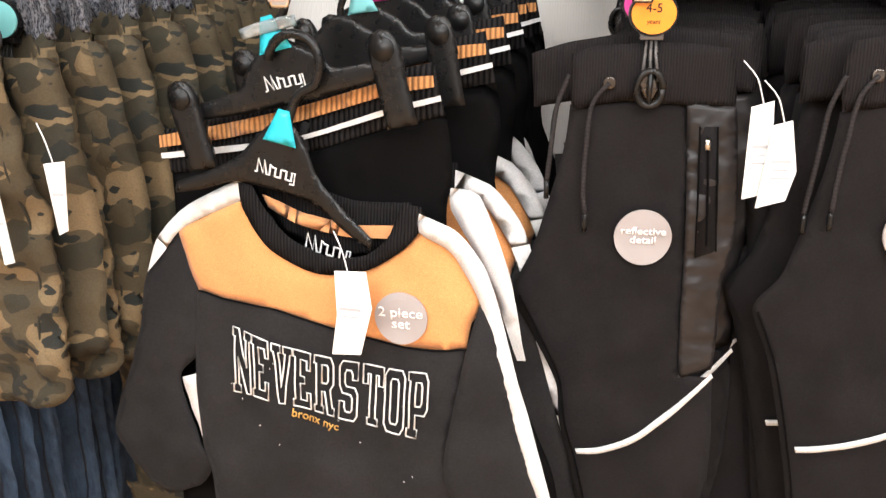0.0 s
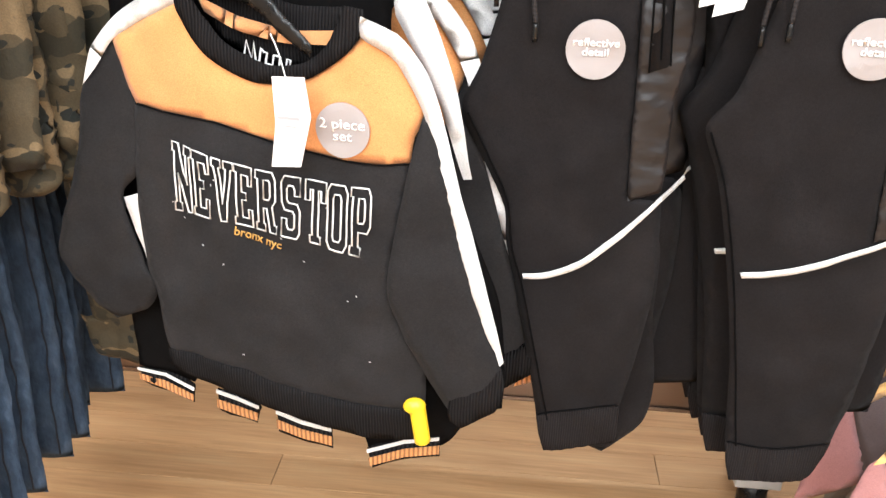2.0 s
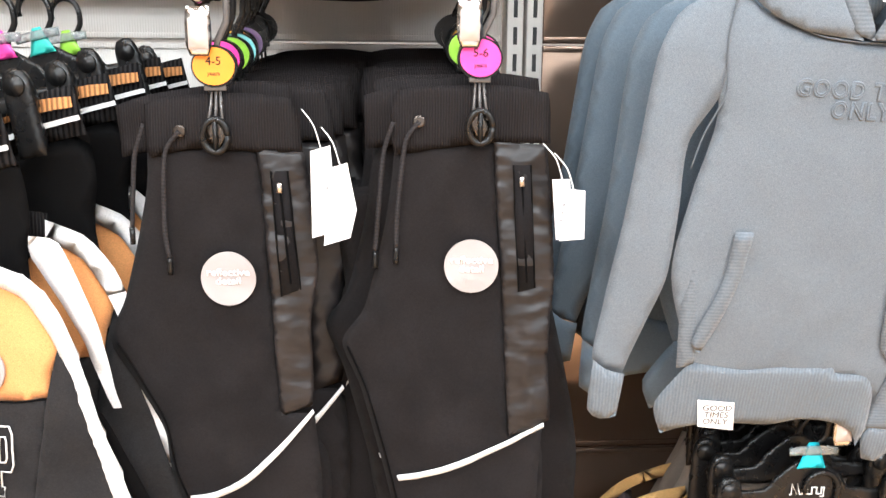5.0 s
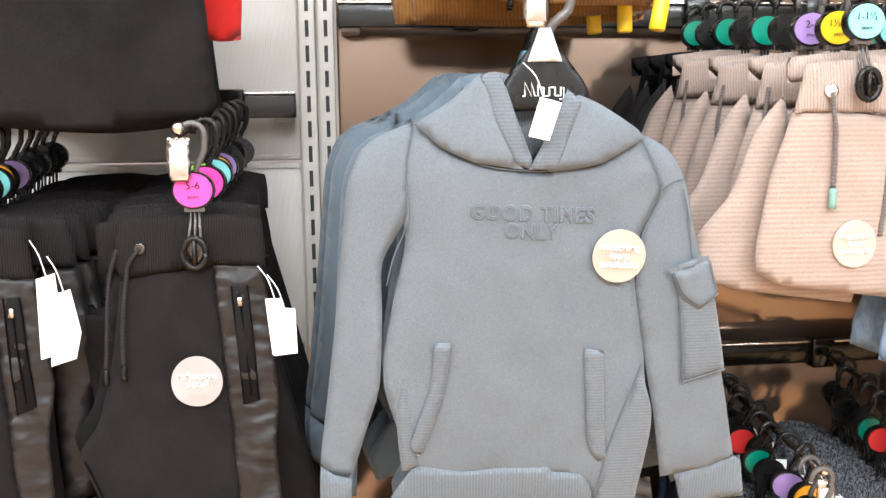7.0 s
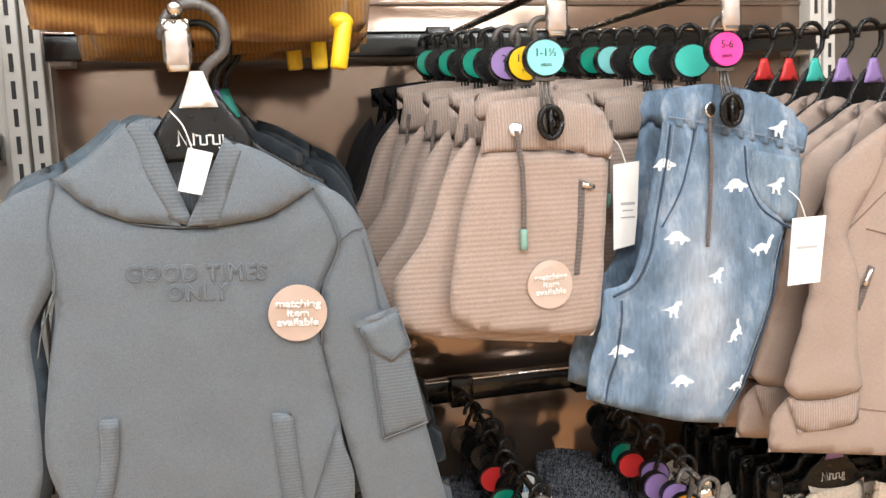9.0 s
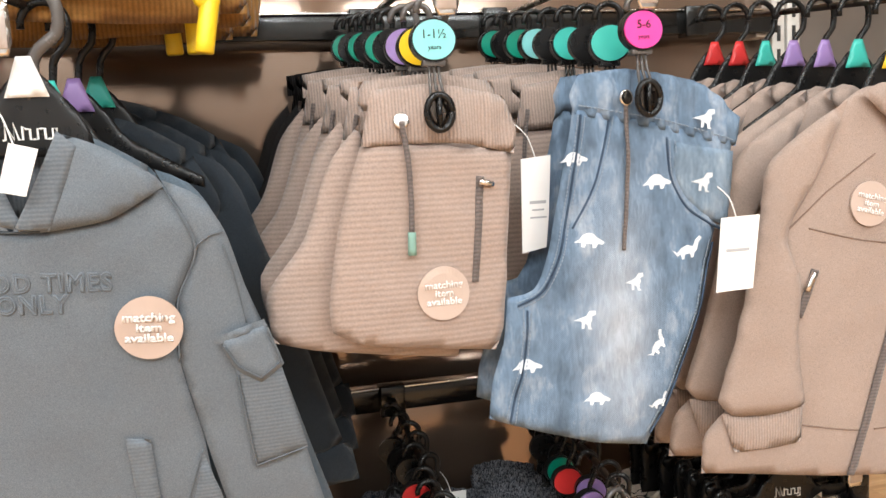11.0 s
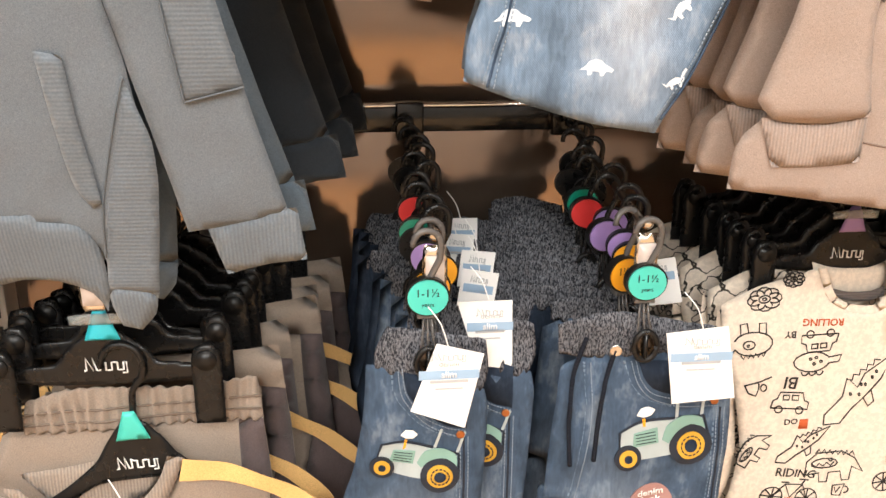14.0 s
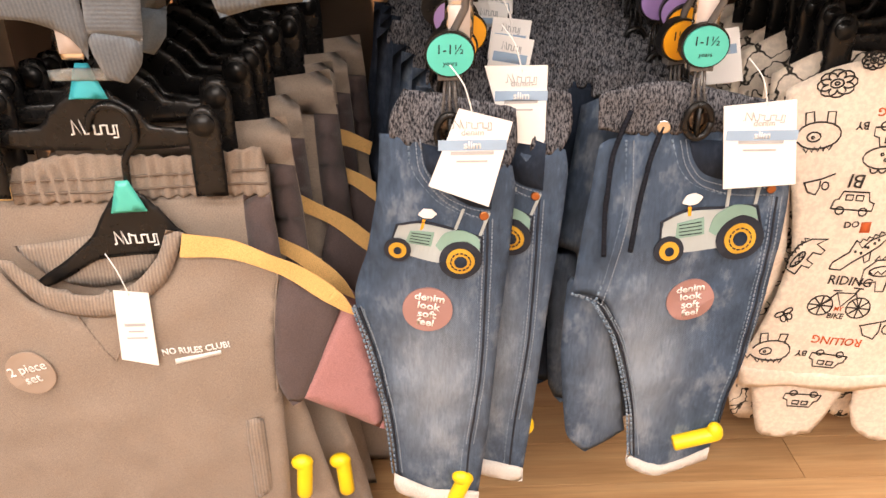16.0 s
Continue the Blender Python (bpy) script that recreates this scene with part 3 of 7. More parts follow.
cross_rail(SPLIT + 0.035, 1.83, RAILS["two_low"])
cross_rail(SPLIT + 0.035, 1.83, 1.66)


def arm(x, y, z, rail, holder=CLEAR, turned=0.0):
    """A hanging arm from the rail down to its chrome end and label holder."""
    a = thing("display_arm", (x, y, z), "steel hanging arm with a label holder at its end", "display arm", "display arms")
    ln = BACK - 0.05 - y
    part("rod", tube(bmesh.new(), [(0, -0.012, -0.003), (0, ln * 0.5, (rail - z) * 0.42), (0, ln, rail - z)], 0.0045, 8), DARKMETAL, a)
    part("saddle", box(bmesh.new(), -0.02, 0.02, ln - 0.02, ln + 0.01, rail - z - 0.03, rail - z + 0.02, 0.003), RAILM, a)
    bm = bmesh.new()
    bmesh.ops.create_uvsphere(bm, u_segments=14, v_segments=10, radius=0.0075)
    bmesh.ops.translate(bm, verts=bm.verts, vec=(0, -0.016, 0.002))
    part("end_ball", bm, CHROME, a, "chrome end ball")
    f = Cloth(0, 0, 1, 0, 0)
    h = part("label_holder", f.piece([(-0.011, -0.008), (0.011, -0.008), (0.0125, -0.02), (0.0125, -0.045), (0.009, -0.055), (-0.009, -0.055), (-0.0125, -0.045), (-0.0125, -0.02)], 0.019, 0.002, 0.006, 0.002, 0.004), CHROME, a, "clear label holder")
    part("label", f.patch(bar(0, -0.034, 0.019, 0.030), 0.0222, 0.0006), holder, h, "small blurred paper label")
    return a


def clip_hanger(at, size=None, colour=None, label="black clip hanger with a round size disc", group="clip hangers", up=0.009):
    """Hook, neck, size disc and spring clip that grips a waistband."""
    h = thing("clip_hanger", at, label, "hanger", group)
    part("hook", tube(bmesh.new(), hook_line(0.004, 0.074 - up, 0.014), 0.0035, 8), HOOK if size else PLASTIC, h)
    f = Cloth(0, 0, 1, 0, 0)
    bm = disc(bmesh.new(), 0, -0.074 + up, 0.0225, -0.006, 0.01, 36, 0.92)
    d = part("size_disc", bm, PLASTIC, h, smooth=False)
    if colour:
        part("disc_face", disc(bmesh.new(), 0, -0.074 + up, 0.0205, -0.0085, 0.003, 36, 0.9), colour, d, "coloured size disc", smooth=False)
    if size:
        part("size_print", f.words(size, (0, -0.069 + up), 0.0118, 0.009), INK, d)
        part("small_print", f.words("years", (0.0, -0.081 + up), 0.006, 0.009), INK, d)
    bm = bmesh.new()
    for s in (-0.005, 0.0, 0.005):
        tube(bm, [(s * 0.8, 0, -0.092 + up), (s, -0.004, -0.112 + up), (s * 1.5, -0.014, -0.135 + up)], 0.0017, 6)
    box(bm, -0.011, 0.011, -0.005, 0.006, -0.098 + up, -0.092 + up, 0.001)
    part("neck", bm, HOOK if size else PLASTIC, h)
    bm = bmesh.new()
    ring = [(0.0125 * math.cos(a), -0.0165, -0.142 + up + 0.0165 * math.sin(a)) for a in np.linspace(0, math.tau, 19)]
    tube(bm, ring, 0.0034, 8)
    tube(bm, [(0, -0.017, -0.128 + up), (0, -0.017, -0.157 + up)], 0.0026, 6)
    c = part("clip", bm, PLASTIC, h, "ring-shaped spring clip")
    part("clip_pad", f.piece(oval(0, -0.142 + up, 0.0125, 0.0165), 0.0105, 0.002, 0.006, 0.003, 0.004), DARKMETAL if size else PLASTIC, c)
    return h


def hang_tag(at, outline, lines=3, band=None, label="white card price tag with small print", string=None):
    """A card swing tag with its print and string."""
    g = thing("price_tag", at, label, "price tag", "price tags")
    f = Cloth(0, 0, 1, 0, 0)
    c = part("card", f.patch(outline, 0, 0.0012, corner=True), CARD, g, smooth=False)
    cx, cz = sum(p[0] for p in outline) / len(outline), sum(p[1] for p in outline) / len(outline)
    top, low = max(p[1] for p in outline), min(p[1] for p in outline)
    wid = max(p[0] for p in outline) - min(p[0] for p in outline)
    for k in range(lines):
        part("print_line", f.patch(bar(cx, cz + 0.004 - k * 0.008, wid * (0.52 - 0.14 * (k % 2)), 0.0032 if k == 0 else 0.0018), 0.0014, 0.0003, corner=True), PRINT_GREY, c, smooth=False)
    if band:
        part("colour_band", f.patch(bar(cx, cz + (top - low) * 0.12, wid * 0.82, 0.010), 0.0014, 0.0003, corner=True), band, c, smooth=False)
        part("brand_mark", brand((cx, cz + (top - low) * 0.33), wid * 0.5, 0.008, 0.0014), PRINT_GREY, c, smooth=False)
        if wid > 0.05:
            mid = cz + (top - low) * 0.12
            part("band_word", f.words("slim", (cx, mid), 0.010, 0.0019, bold=0.0002), CARD, c)
            part("tag_word", f.words("denim", (cx, mid + 0.012), 0.0085, 0.0016), PRINT_GREY, c)
    part("string", tube(bmesh.new(), smooth_line([(p[0], p[1], p[2]) for p in (string or [(cx, -0.001, top - 0.006), (cx - 0.008, 0.002, top + 0.02), (cx - 0.02, 0.012, top + 0.035)])], 0.006), 0.0007, 5), CARD, g, "white nylon string")
    return g


def security_tag(at, turn=0.0):
    g = thing("security_tag", at, "bright yellow plastic security tag clipped on a garment", "security tag", "security tags")
    g.matrix_world = pose(*at[:3], 0, turn, 0)
    part("body", tube(bmesh.new(), [(0, 0, -0.030), (0, 0, -0.0285), (0, 0, -0.02), (0, 0, 0.018), (0, 0, 0.022)], 0.0092, 18, lambda u: 0.86 if u in (0.0, 1.0) else 1.0), LEMON, g)
    bm = bmesh.new()
    bmesh.ops.create_uvsphere(bm, u_segments=18, v_segments=12, radius=1.0)
    for v in bm.verts:
        v.co = Vector((v.co.x * 0.0130 - 0.003, v.co.y * 0.0095, v.co.z * 0.0095 + 0.020))
    part("pin_head", bm, LEMON, g)
    return g


# ---- joggers with reflective piping ----
def joggers(at, shape, plain, group, label):
    c = Cloth(shape["seed"], 0.007, 8, 0.0022, 0.016, (0.03, -0.3), (0.13, 0.36), shape.get("lean", 0.0))
    cell = 0.013 if plain else 0.009
    g = thing("jogger_trousers", at, label, "trousers", group)
    part("leg", c.piece(shape["leg"], 0, 0.008, cell), JOG, g)
    part("waistband", c.piece(shape["waist"], 0.004, 0.008, cell, ruffle=(0.002, 0.034)), JOG_RIB, g, "ribbed waistband")
    part("side_panel", c.piece(shape["side"], 0.001, 0.0085, cell if plain else 0.0045, crinkle=None if plain else (0.0042, 55)), NYLON, g, "shiny nylon side panel")
    part("cuff_rib", c.piece(shape["cuff"], 0.0005, 0.0085, cell, ruffle=(0.0008, 0.012)), JOG_RIB, g, "ribbed ankle cuff")
    part("reflective_piping", c.patch(shape["pipe"], 0.0095, 0.0018), PIPING, g, "white reflective piping")
    if plain:
        xs, zb = [p[0] for p in shape["leg"]], min(p[1] for p in shape["leg"])
        x0, x1 = min(xs), max(xs)
        part("rear_leg", c.piece([(x0 + 0.01, -0.22), (x1, -0.2), (x1 + 0.075, zb + 0.24), (x1 + 0.065, zb + 0.015), (x0 + 0.08, zb + 0.005), (x0 + 0.05, zb + 0.2)], -0.012, 0.008, cell), JOG, g)
    if not plain:
        part("rear_leg", c.piece(shape["rear"], -0.03, 0.008, cell), JOG, g)
        part("rear_waistband", c.piece(shape["waist2"], -0.028, 0.008, cell, ruffle=(0.002, 0.03)), JOG_RIB, g, "ribbed waistband")
        z = part("zip_pocket", c.patch(shape["zip"], 0.0118, 0.0012, corner=True), JOG, g, "zipped side pocket")
        (ax, az), (bx, bz), (dx, dz), (ex, ez) = shape["zip"]
        for p, q in (((ax, az), (ex, ez)), ((bx, bz), (dx, dz))):
            part("zip_welt", c.seam([p, q], 0.0010, 0.013), BLACK_SHADE, z)
        top, low = ((ax + bx) / 2, az - 0.01), ((dx + ex) / 2, dz + 0.006)
        part("zip_teeth", c.seam([top, low], 0.0012, 0.0132), BLACK_SHADE, z)
        part("zip_puller", c.patch(bar(top[0], top[1] - 0.007, 0.0055, 0.010), 0.0145, 0.002), CHROME, z, "small metal zip puller")
        for q in ("inseam", "outseam", "hemline"):
            if q in shape:
                part("seam", c.seam(shape[q], 0.0011, 0.0082), BLACK_SHADE, g)
        part("cord_front", c.seam(shape["cord"], 0.0026, 0.016), CORD, g, "woven drawcord")
        part("cord_rear", c.seam(shape["cord2"], 0.0026, 0.008), CORD, g, "woven drawcord")
        part("eyelet", c.round(*shape["cord"][0], 0.006, 0.0145), DARKMETAL, g)
        for k, q in enumerate((shape["cord"][-1], shape["cord2"][-1])):
            part("cord_tip", c.seam([q, (q[0], q[1] - 0.018)], 0.003, 0.015 if k == 0 else 0.009), PLASTIC, g)
    return g, c


SHAPE_A = dict(
    seed=1,
    cuff=[(-0.021, -0.732), (0.02, -0.721), (0.076, -0.706), (0.08, -0.745), (0.078, -0.765), (0.035, -0.778), (-0.008, -0.787), (-0.016, -0.76)],
    rear=[(0.055, -0.45), (0.1, -0.5), (0.106, -0.6), (0.119, -0.69), (0.113, -0.752), (0.068, -0.805), (0.04, -0.79), (0.03, -0.7), (0.04, -0.6)],
    waist2=[(-0.112, -0.106), (-0.074, -0.094), (0.02, -0.08), (0.07, -0.082), (0.076, -0.12), (0.0, -0.14), (-0.074, -0.153), (-0.108, -0.16)],
    waist=[(-0.073, -0.103), (-0.048, -0.095), (0.026, -0.091), (0.074, -0.096), (0.082, -0.12), (0.085, -0.151), (0.031, -0.15), (-0.023, -0.147), (-0.071, -0.157), (-0.075, -0.127)],
    leg=[(-0.073, -0.152), (-0.018, -0.144), (0.04, -0.146), (0.045, -0.214), (0.05, -0.315), (0.055, -0.437)] + [(0.09, -0.44), (0.096, -0.53), (0.09, -0.62), (0.076, -0.712), (0.02, -0.727), (-0.02, -0.737), (-0.031, -0.676), (-0.055, -0.561), (-0.07, -0.498), (-0.074, -0.457), (-0.1, -0.403), (-0.124, -0.352)] + [(-0.106, -0.305), (-0.088, -0.241), (-0.076, -0.189)],
    side=[(0.038, -0.148), (0.086, -0.151), (0.09, -0.185), (0.098, -0.271), (0.089, -0.332), (0.09, -0.396), (0.088, -0.43), (0.054, -0.44), (0.05, -0.372), (0.048, -0.303), (0.043, -0.215)],
    zip=[(0.052, -0.17), (0.069, -0.17), (0.079, -0.296), (0.059, -0.303)],
    pipe=[(-0.05, -0.535), (-0.02, -0.529), (0.014, -0.509), (0.053, -0.472), (0.088, -0.433), (0.09, -0.437), (0.055, -0.479), (0.017, -0.516), (-0.019, -0.536), (-0.048, -0.541)],
    cord=[(-0.037, -0.129), (-0.052, -0.149), (-0.056, -0.188), (-0.057, -0.234), (-0.054, -0.259)],
    cord2=[(-0.075, -0.123), (-0.086, -0.155), (-0.09, -0.195), (-0.093, -0.229)],
    inseam=[(-0.117, -0.354), (-0.094, -0.4), (-0.071, -0.45), (-0.063, -0.504), (-0.047, -0.56), (-0.023, -0.665), (-0.007, -0.738)],
    hemline=[(-0.019, -0.731), (0.02, -0.72), (0.073, -0.706)])
SHAPE_B = dict(
    seed=2,
    cuff=[(-0.061, -0.75), (0.0, -0.752), (0.058, -0.738), (0.052, -0.768), (0.036, -0.799), (-0.048, -0.806), (-0.056, -0.78)],
    rear=[(0.05, -0.47), (0.082, -0.5), (0.086, -0.6), (0.082, -0.7), (0.07, -0.772), (0.035, -0.78), (0.0, -0.72), (0.02, -0.6)],
    waist2=[(-0.118, -0.104), (-0.08, -0.092), (0.02, -0.08), (0.066, -0.085), (0.07, -0.12), (0.0, -0.14), (-0.08, -0.155), (-0.116, -0.16)],
    waist=[(-0.085, -0.098), (-0.056, -0.093), (0.031, -0.092), (0.071, -0.099), (0.074, -0.119), (0.074, -0.15), (0.009, -0.15), (-0.05, -0.157), (-0.086, -0.163), (-0.091, -0.126)],
    leg=[(-0.086, -0.157), (-0.038, -0.15), (0.017, -0.147), (0.021, -0.196), (0.03, -0.3), (0.04, -0.473)] + [(0.077, -0.462), (0.074, -0.514), (0.072, -0.592), (0.066, -0.652), (0.059, -0.714)] + [(0.058, -0.745), (0.0, -0.758), (-0.06, -0.756), (-0.076, -0.631), (-0.098, -0.52), (-0.123, -0.42), (-0.143, -0.365)] + [(-0.119, -0.326), (-0.099, -0.249), (-0.09, -0.195)],
    side=[(0.016, -0.149), (0.07, -0.151), (0.076, -0.19), (0.083, -0.3), (0.079, -0.364), (0.085, -0.457), (0.039, -0.474), (0.035, -0.429), (0.027, -0.3), (0.019, -0.196)],
    zip=[(0.036, -0.172), (0.054, -0.172), (0.062, -0.303), (0.045, -0.307)],
    pipe=[(-0.085, -0.52), (-0.035, -0.51), (0.018, -0.488), (0.077, -0.458), (0.078, -0.463), (0.02, -0.494), (-0.033, -0.517), (-0.083, -0.526)],
    cord=[(-0.061, -0.128), (-0.074, -0.146), (-0.08, -0.184), (-0.084, -0.225), (-0.085, -0.258)],
    cord2=[(-0.087, -0.129), (-0.097, -0.16), (-0.102, -0.207), (-0.107, -0.264)],
    inseam=[(-0.138, -0.37), (-0.116, -0.425), (-0.092, -0.52), (-0.07, -0.631), (-0.048, -0.754)],
    hemline=[(-0.059, -0.75), (0.0, -0.752), (0.055, -0.739)])
JOG_LABEL = "charcoal joggers with nylon panel and white piping"


def jogger_row(at, shape, size, colour, spot, count, tags, drift, aside):
    x, y, z = at[:3]
    rail = RAILS["bay_one"]
    arm(x - 0.012, y, z, rail)
    g, c = joggers(at, shape, False, "reflective joggers", JOG_LABEL + ", on a clip hanger")
    st = part("sticker", c.round(*spot, 0.0285, 0.013), STICK_GREY, g, "round grey paper sticker", smooth=False)
    part("sticker_print", c.words("reflective\ndetail", (spot[0], spot[1] + 0.002), 0.0108, 0.0155, stretch=1.12, bold=0.0002), STICK_INK, st)
    clip_hanger((x, y - 0.006, z), size, colour)
    first, _ = joggers((x, y + 0.05, z + 0.004), shape, True, "reflective joggers", JOG_LABEL + ", in a row")
    cols = [PINK_P, LIME, AQUA, AMBER, LILAC]
    ch = None
    for k in range(count):
        yy = y + 0.045 + k * (BACK - 0.11 - y - 0.045) / count
        zz = z + (rail - z) * (yy - y) / (BACK - 0.05 - y)
        m = pose(x + random.uniform(-0.008, 0.008) + aside * min(1.0, 0.5 + 0.25 * k) + drift * (k + 1), yy, zz, 0, 0, random.uniform(-9, 9))
        if k == 0:
            first.matrix_world = m
        else:
            copy_thing(first, m)
        hm = pose(x + random.uniform(-0.008, 0.008), yy, zz, 0, 0, random.uniform(-14, 14))
        if k < 5:
            clip_hanger((0, 0, 0), None, cols[k]).matrix_world = hm
        elif ch is None:
            ch = clip_hanger((0, 0, 0), None, None, "black clip hanger on a rail")
            ch.matrix_world = hm
        else:
            copy_thing(ch, hm)
    for k, o in enumerate(tags):
        hang_tag((x, y - 0.026 - 0.006 * k, z), o)


jogger_row((0.11, 0.845, 1.17, 0, 0, 0), SHAPE_A, "4-5", ORANGE_P, (0.005, -0.282), 10, [[(0.094, -0.148), (0.114, -0.142), (0.12, -0.23), (0.094, -0.237)], [(0.114, -0.164), (0.131, -0.159), (0.14, -0.207), (0.133, -0.236), (0.106, -0.244)]], 0.004, 0.042)
jogger_row((0.375, 0.83, 1.18, 0, 0, 0), SHAPE_B, "5-6", PINK_P, (-0.006, -0.279), 10, [[(0.074, -0.185), (0.092, -0.185), (0.098, -0.244), (0.08, -0.248)], [(0.089, -0.194), (0.107, -0.196), (0.108, -0.246), (0.082, -0.248)]], -0.001, -0.022)


# ---- coat-style hangers ----
def wing_hanger(at, width, name_bars=True, sizer=None, clips=False, group="wing hangers", hook=0.10, ring=0.021, bar_r=0.0038, stem=None, label="black plastic clothes hanger with sloping shoulders"):
    """Hook, sloping arms, size wedge and, for a set, two trouser grips."""
    h = thing("clothes_hanger", at, label, "hanger", group)
    f = Cloth(0, 0, 1, 0, 0)
    part("hook", tube(bmesh.new(), smooth_line(hook_line(0.004, hook, ring), 0.006), bar_r, 8), stem or PLASTIC, h)
    w = width / 2
    top = -hook
    if clips:
        shape = [(-0.010, top + 0.016), (0.010, top + 0.016), (0.040, top - 0.006), (0.055, top - 0.022), (w, top - 0.026), (w, top - 0.040), (0.05, top - 0.046), (-0.05, top - 0.046), (-w, top - 0.040), (-w, top - 0.026), (-0.055, top - 0.022), (-0.040, top - 0.006)]
    else:
        shape = [(-0.010, top + 0.026), (0.010, top + 0.026), (0.030, top + 0.002), (0.045, top - 0.020), (w * 0.7, top - 0.045), (w, top - 0.066), (w, top - 0.078), (w * 0.7, top - 0.064), (0.04, top - 0.046), (-0.04, top - 0.046), (-w * 0.7, top - 0.064), (-w, top - 0.078), (-w, top - 0.066), (-w * 0.7, top - 0.045), (-0.045, top - 0.020), (-0.030, top + 0.002)]
    body = f.piece(shape, 0, 0.005, 0.0045, 0.005, 0.0018)
    b = part("shoulder_bar", body, PLASTIC, h)
    if name_bars:
        part("brand_mark", brand((0, top - 0.022), 0.046, 0.014, 0.0064), WHITE_INK, b, "pale printed brand mark", smooth=False)
    if sizer:
        part("size_wedge", f.piece([(-0.006, top + 0.040), (0.006, top + 0.040), (0.018, top + 0.006), (-0.018, top + 0.006)], 0.004, 0.006, 0.006, 0.006, 0.004), sizer, h, "coloured size wedge")
        if clips:
            part("size_clip", f.piece([(-0.030, top + 0.024), (0.030, top + 0.024), (0.031, top + 0.034), (0.012, top + 0.036), (-0.012, top + 0.036), (-0.031, top + 0.034)], 0.007, 0.005, 0.006, 0.004, 0.003), FROSTED, h, "clear plastic size clip")
    if clips:
        for s in (-1, 1):
            g = part("grip", f.piece([(s * w * 0.9 - 0.010, top - 0.001), (s * w * 0.9, top + 0.002), (s * w * 0.9 + 0.010, top - 0.001), (s * w * 0.9 + 0.015, top - 0.014), (s * w * 0.9 + 0.0155, top - 0.05), (s * w * 0.9 + 0.0155, top - 0.09), (s * w * 0.9 - 0.0155, top - 0.09), (s * w * 0.9 - 0.0155, top - 0.05), (s * w * 0.9 - 0.015, top - 0.014)], 0.012, 0.008, 0.006, 0.014, 0.003), PLASTIC, h, "black sliding trouser grip")
            part("grip_stud", disc(bmesh.new(), s * w * 0.9, top - 0.016, 0.0112, -0.0225, 0.004, 24), PLASTIC, g)
    return h


# ---- black and apricot sweatshirt sets ----
# outlines of slab-serifed block letters, 1.4 high
LET = {}
LET["N"] = [[(0, 0), (0.4, 0), (0.4, 0.18), (0.3, 0.18), (0.3, 0.8), (0.72, 0), (0.95, 0), (0.95, 1.22), (1.05, 1.22), (1.05, 1.4), (0.65, 1.4), (0.65, 1.22), (0.75, 1.22), (0.75, 0.6), (0.33, 1.4), (0, 1.4), (0, 1.22), (0.1, 1.22), (0.1, 0.18), (0, 0.18)]]
LET["E"] = [[(0, 0), (0.9, 0), (0.9, 0.42), (0.72, 0.42), (0.72, 0.2), (0.38, 0.2), (0.38, 0.62), (0.6, 0.62), (0.6, 0.8), (0.38, 0.8), (0.38, 1.2), (0.72, 1.2), (0.72, 0.98), (0.9, 0.98), (0.9, 1.4), (0, 1.4), (0, 1.22), (0.1, 1.22), (0.1, 0.18), (0, 0.18)]]
LET["V"] = [[(0, 1.4), (0.45, 1.4), (0.45, 1.22), (0.35, 1.22), (0.52, 0.42), (0.69, 1.22), (0.6, 1.22), (0.6, 1.4), (1.04, 1.4), (1.04, 1.22), (0.94, 1.22), (0.66, 0), (0.38, 0), (0.1, 1.22), (0, 1.22)]]
LET["R"] = [[(0, 0), (0.45, 0), (0.45, 0.18), (0.37, 0.18), (0.37, 0.55), (0.5, 0.55), (0.68, 0), (1, 0), (1, 0.18), (0.9, 0.18), (0.76, 0.6), (0.92, 0.75), (0.92, 1.25), (0.78, 1.4), (0, 1.4), (0, 1.22), (0.1, 1.22), (0.1, 0.18), (0, 0.18)], [(0.37, 0.75), (0.6, 0.75), (0.66, 0.82), (0.66, 1.14), (0.6, 1.2), (0.37, 1.2)]]
LET["S"] = [[(0, 0), (0.2, 0), (0.75, 0), (0.9, 0.15), (0.9, 0.65), (0.76, 0.8), (0.35, 0.8), (0.27, 0.88), (0.27, 1.12), (0.35, 1.2), (0.55, 1.2), (0.63, 1.1), (0.63, 0.98), (0.88, 0.98), (0.88, 1.4), (0.15, 1.4), (0, 1.25), (0, 0.78), (0.14, 0.62), (0.55, 0.62), (0.64, 0.54), (0.64, 0.27), (0.56, 0.2), (0.33, 0.2), (0.25, 0.3), (0.25, 0.42), (0, 0.42)]]
LET["T"] = [[(0.27, 0), (0.77, 0), (0.77, 0.18), (0.66, 0.18), (0.66, 1.2), (0.78, 1.2), (0.78, 0.95), (1.02, 0.95), (1.02, 1.4), (0.02, 1.4), (0.02, 0.95), (0.26, 0.95), (0.26, 1.2), (0.38, 1.2), (0.38, 0.18), (0.27, 0.18)]]
LET["O"] = [[(0.15, 0), (0.8, 0), (0.95, 0.15), (0.95, 1.25), (0.8, 1.4), (0.15, 1.4), (0, 1.25), (0, 0.15)], [(0.35, 0.2), (0.6, 0.2), (0.67, 0.28), (0.67, 1.12), (0.6, 1.2), (0.35, 1.2), (0.28, 1.12), (0.28, 0.28)]]
LET["P"] = [[(0, 0), (0.48, 0), (0.48, 0.18), (0.37, 0.18), (0.37, 0.5), (0.78, 0.5), (0.92, 0.65), (0.92, 1.25), (0.78, 1.4), (0, 1.4), (0, 1.22), (0.1, 1.22), (0.1, 0.18), (0, 0.18)], [(0.37, 0.7), (0.6, 0.7), (0.66, 0.78), (0.66, 1.12), (0.6, 1.2), (0.37, 1.2)]]


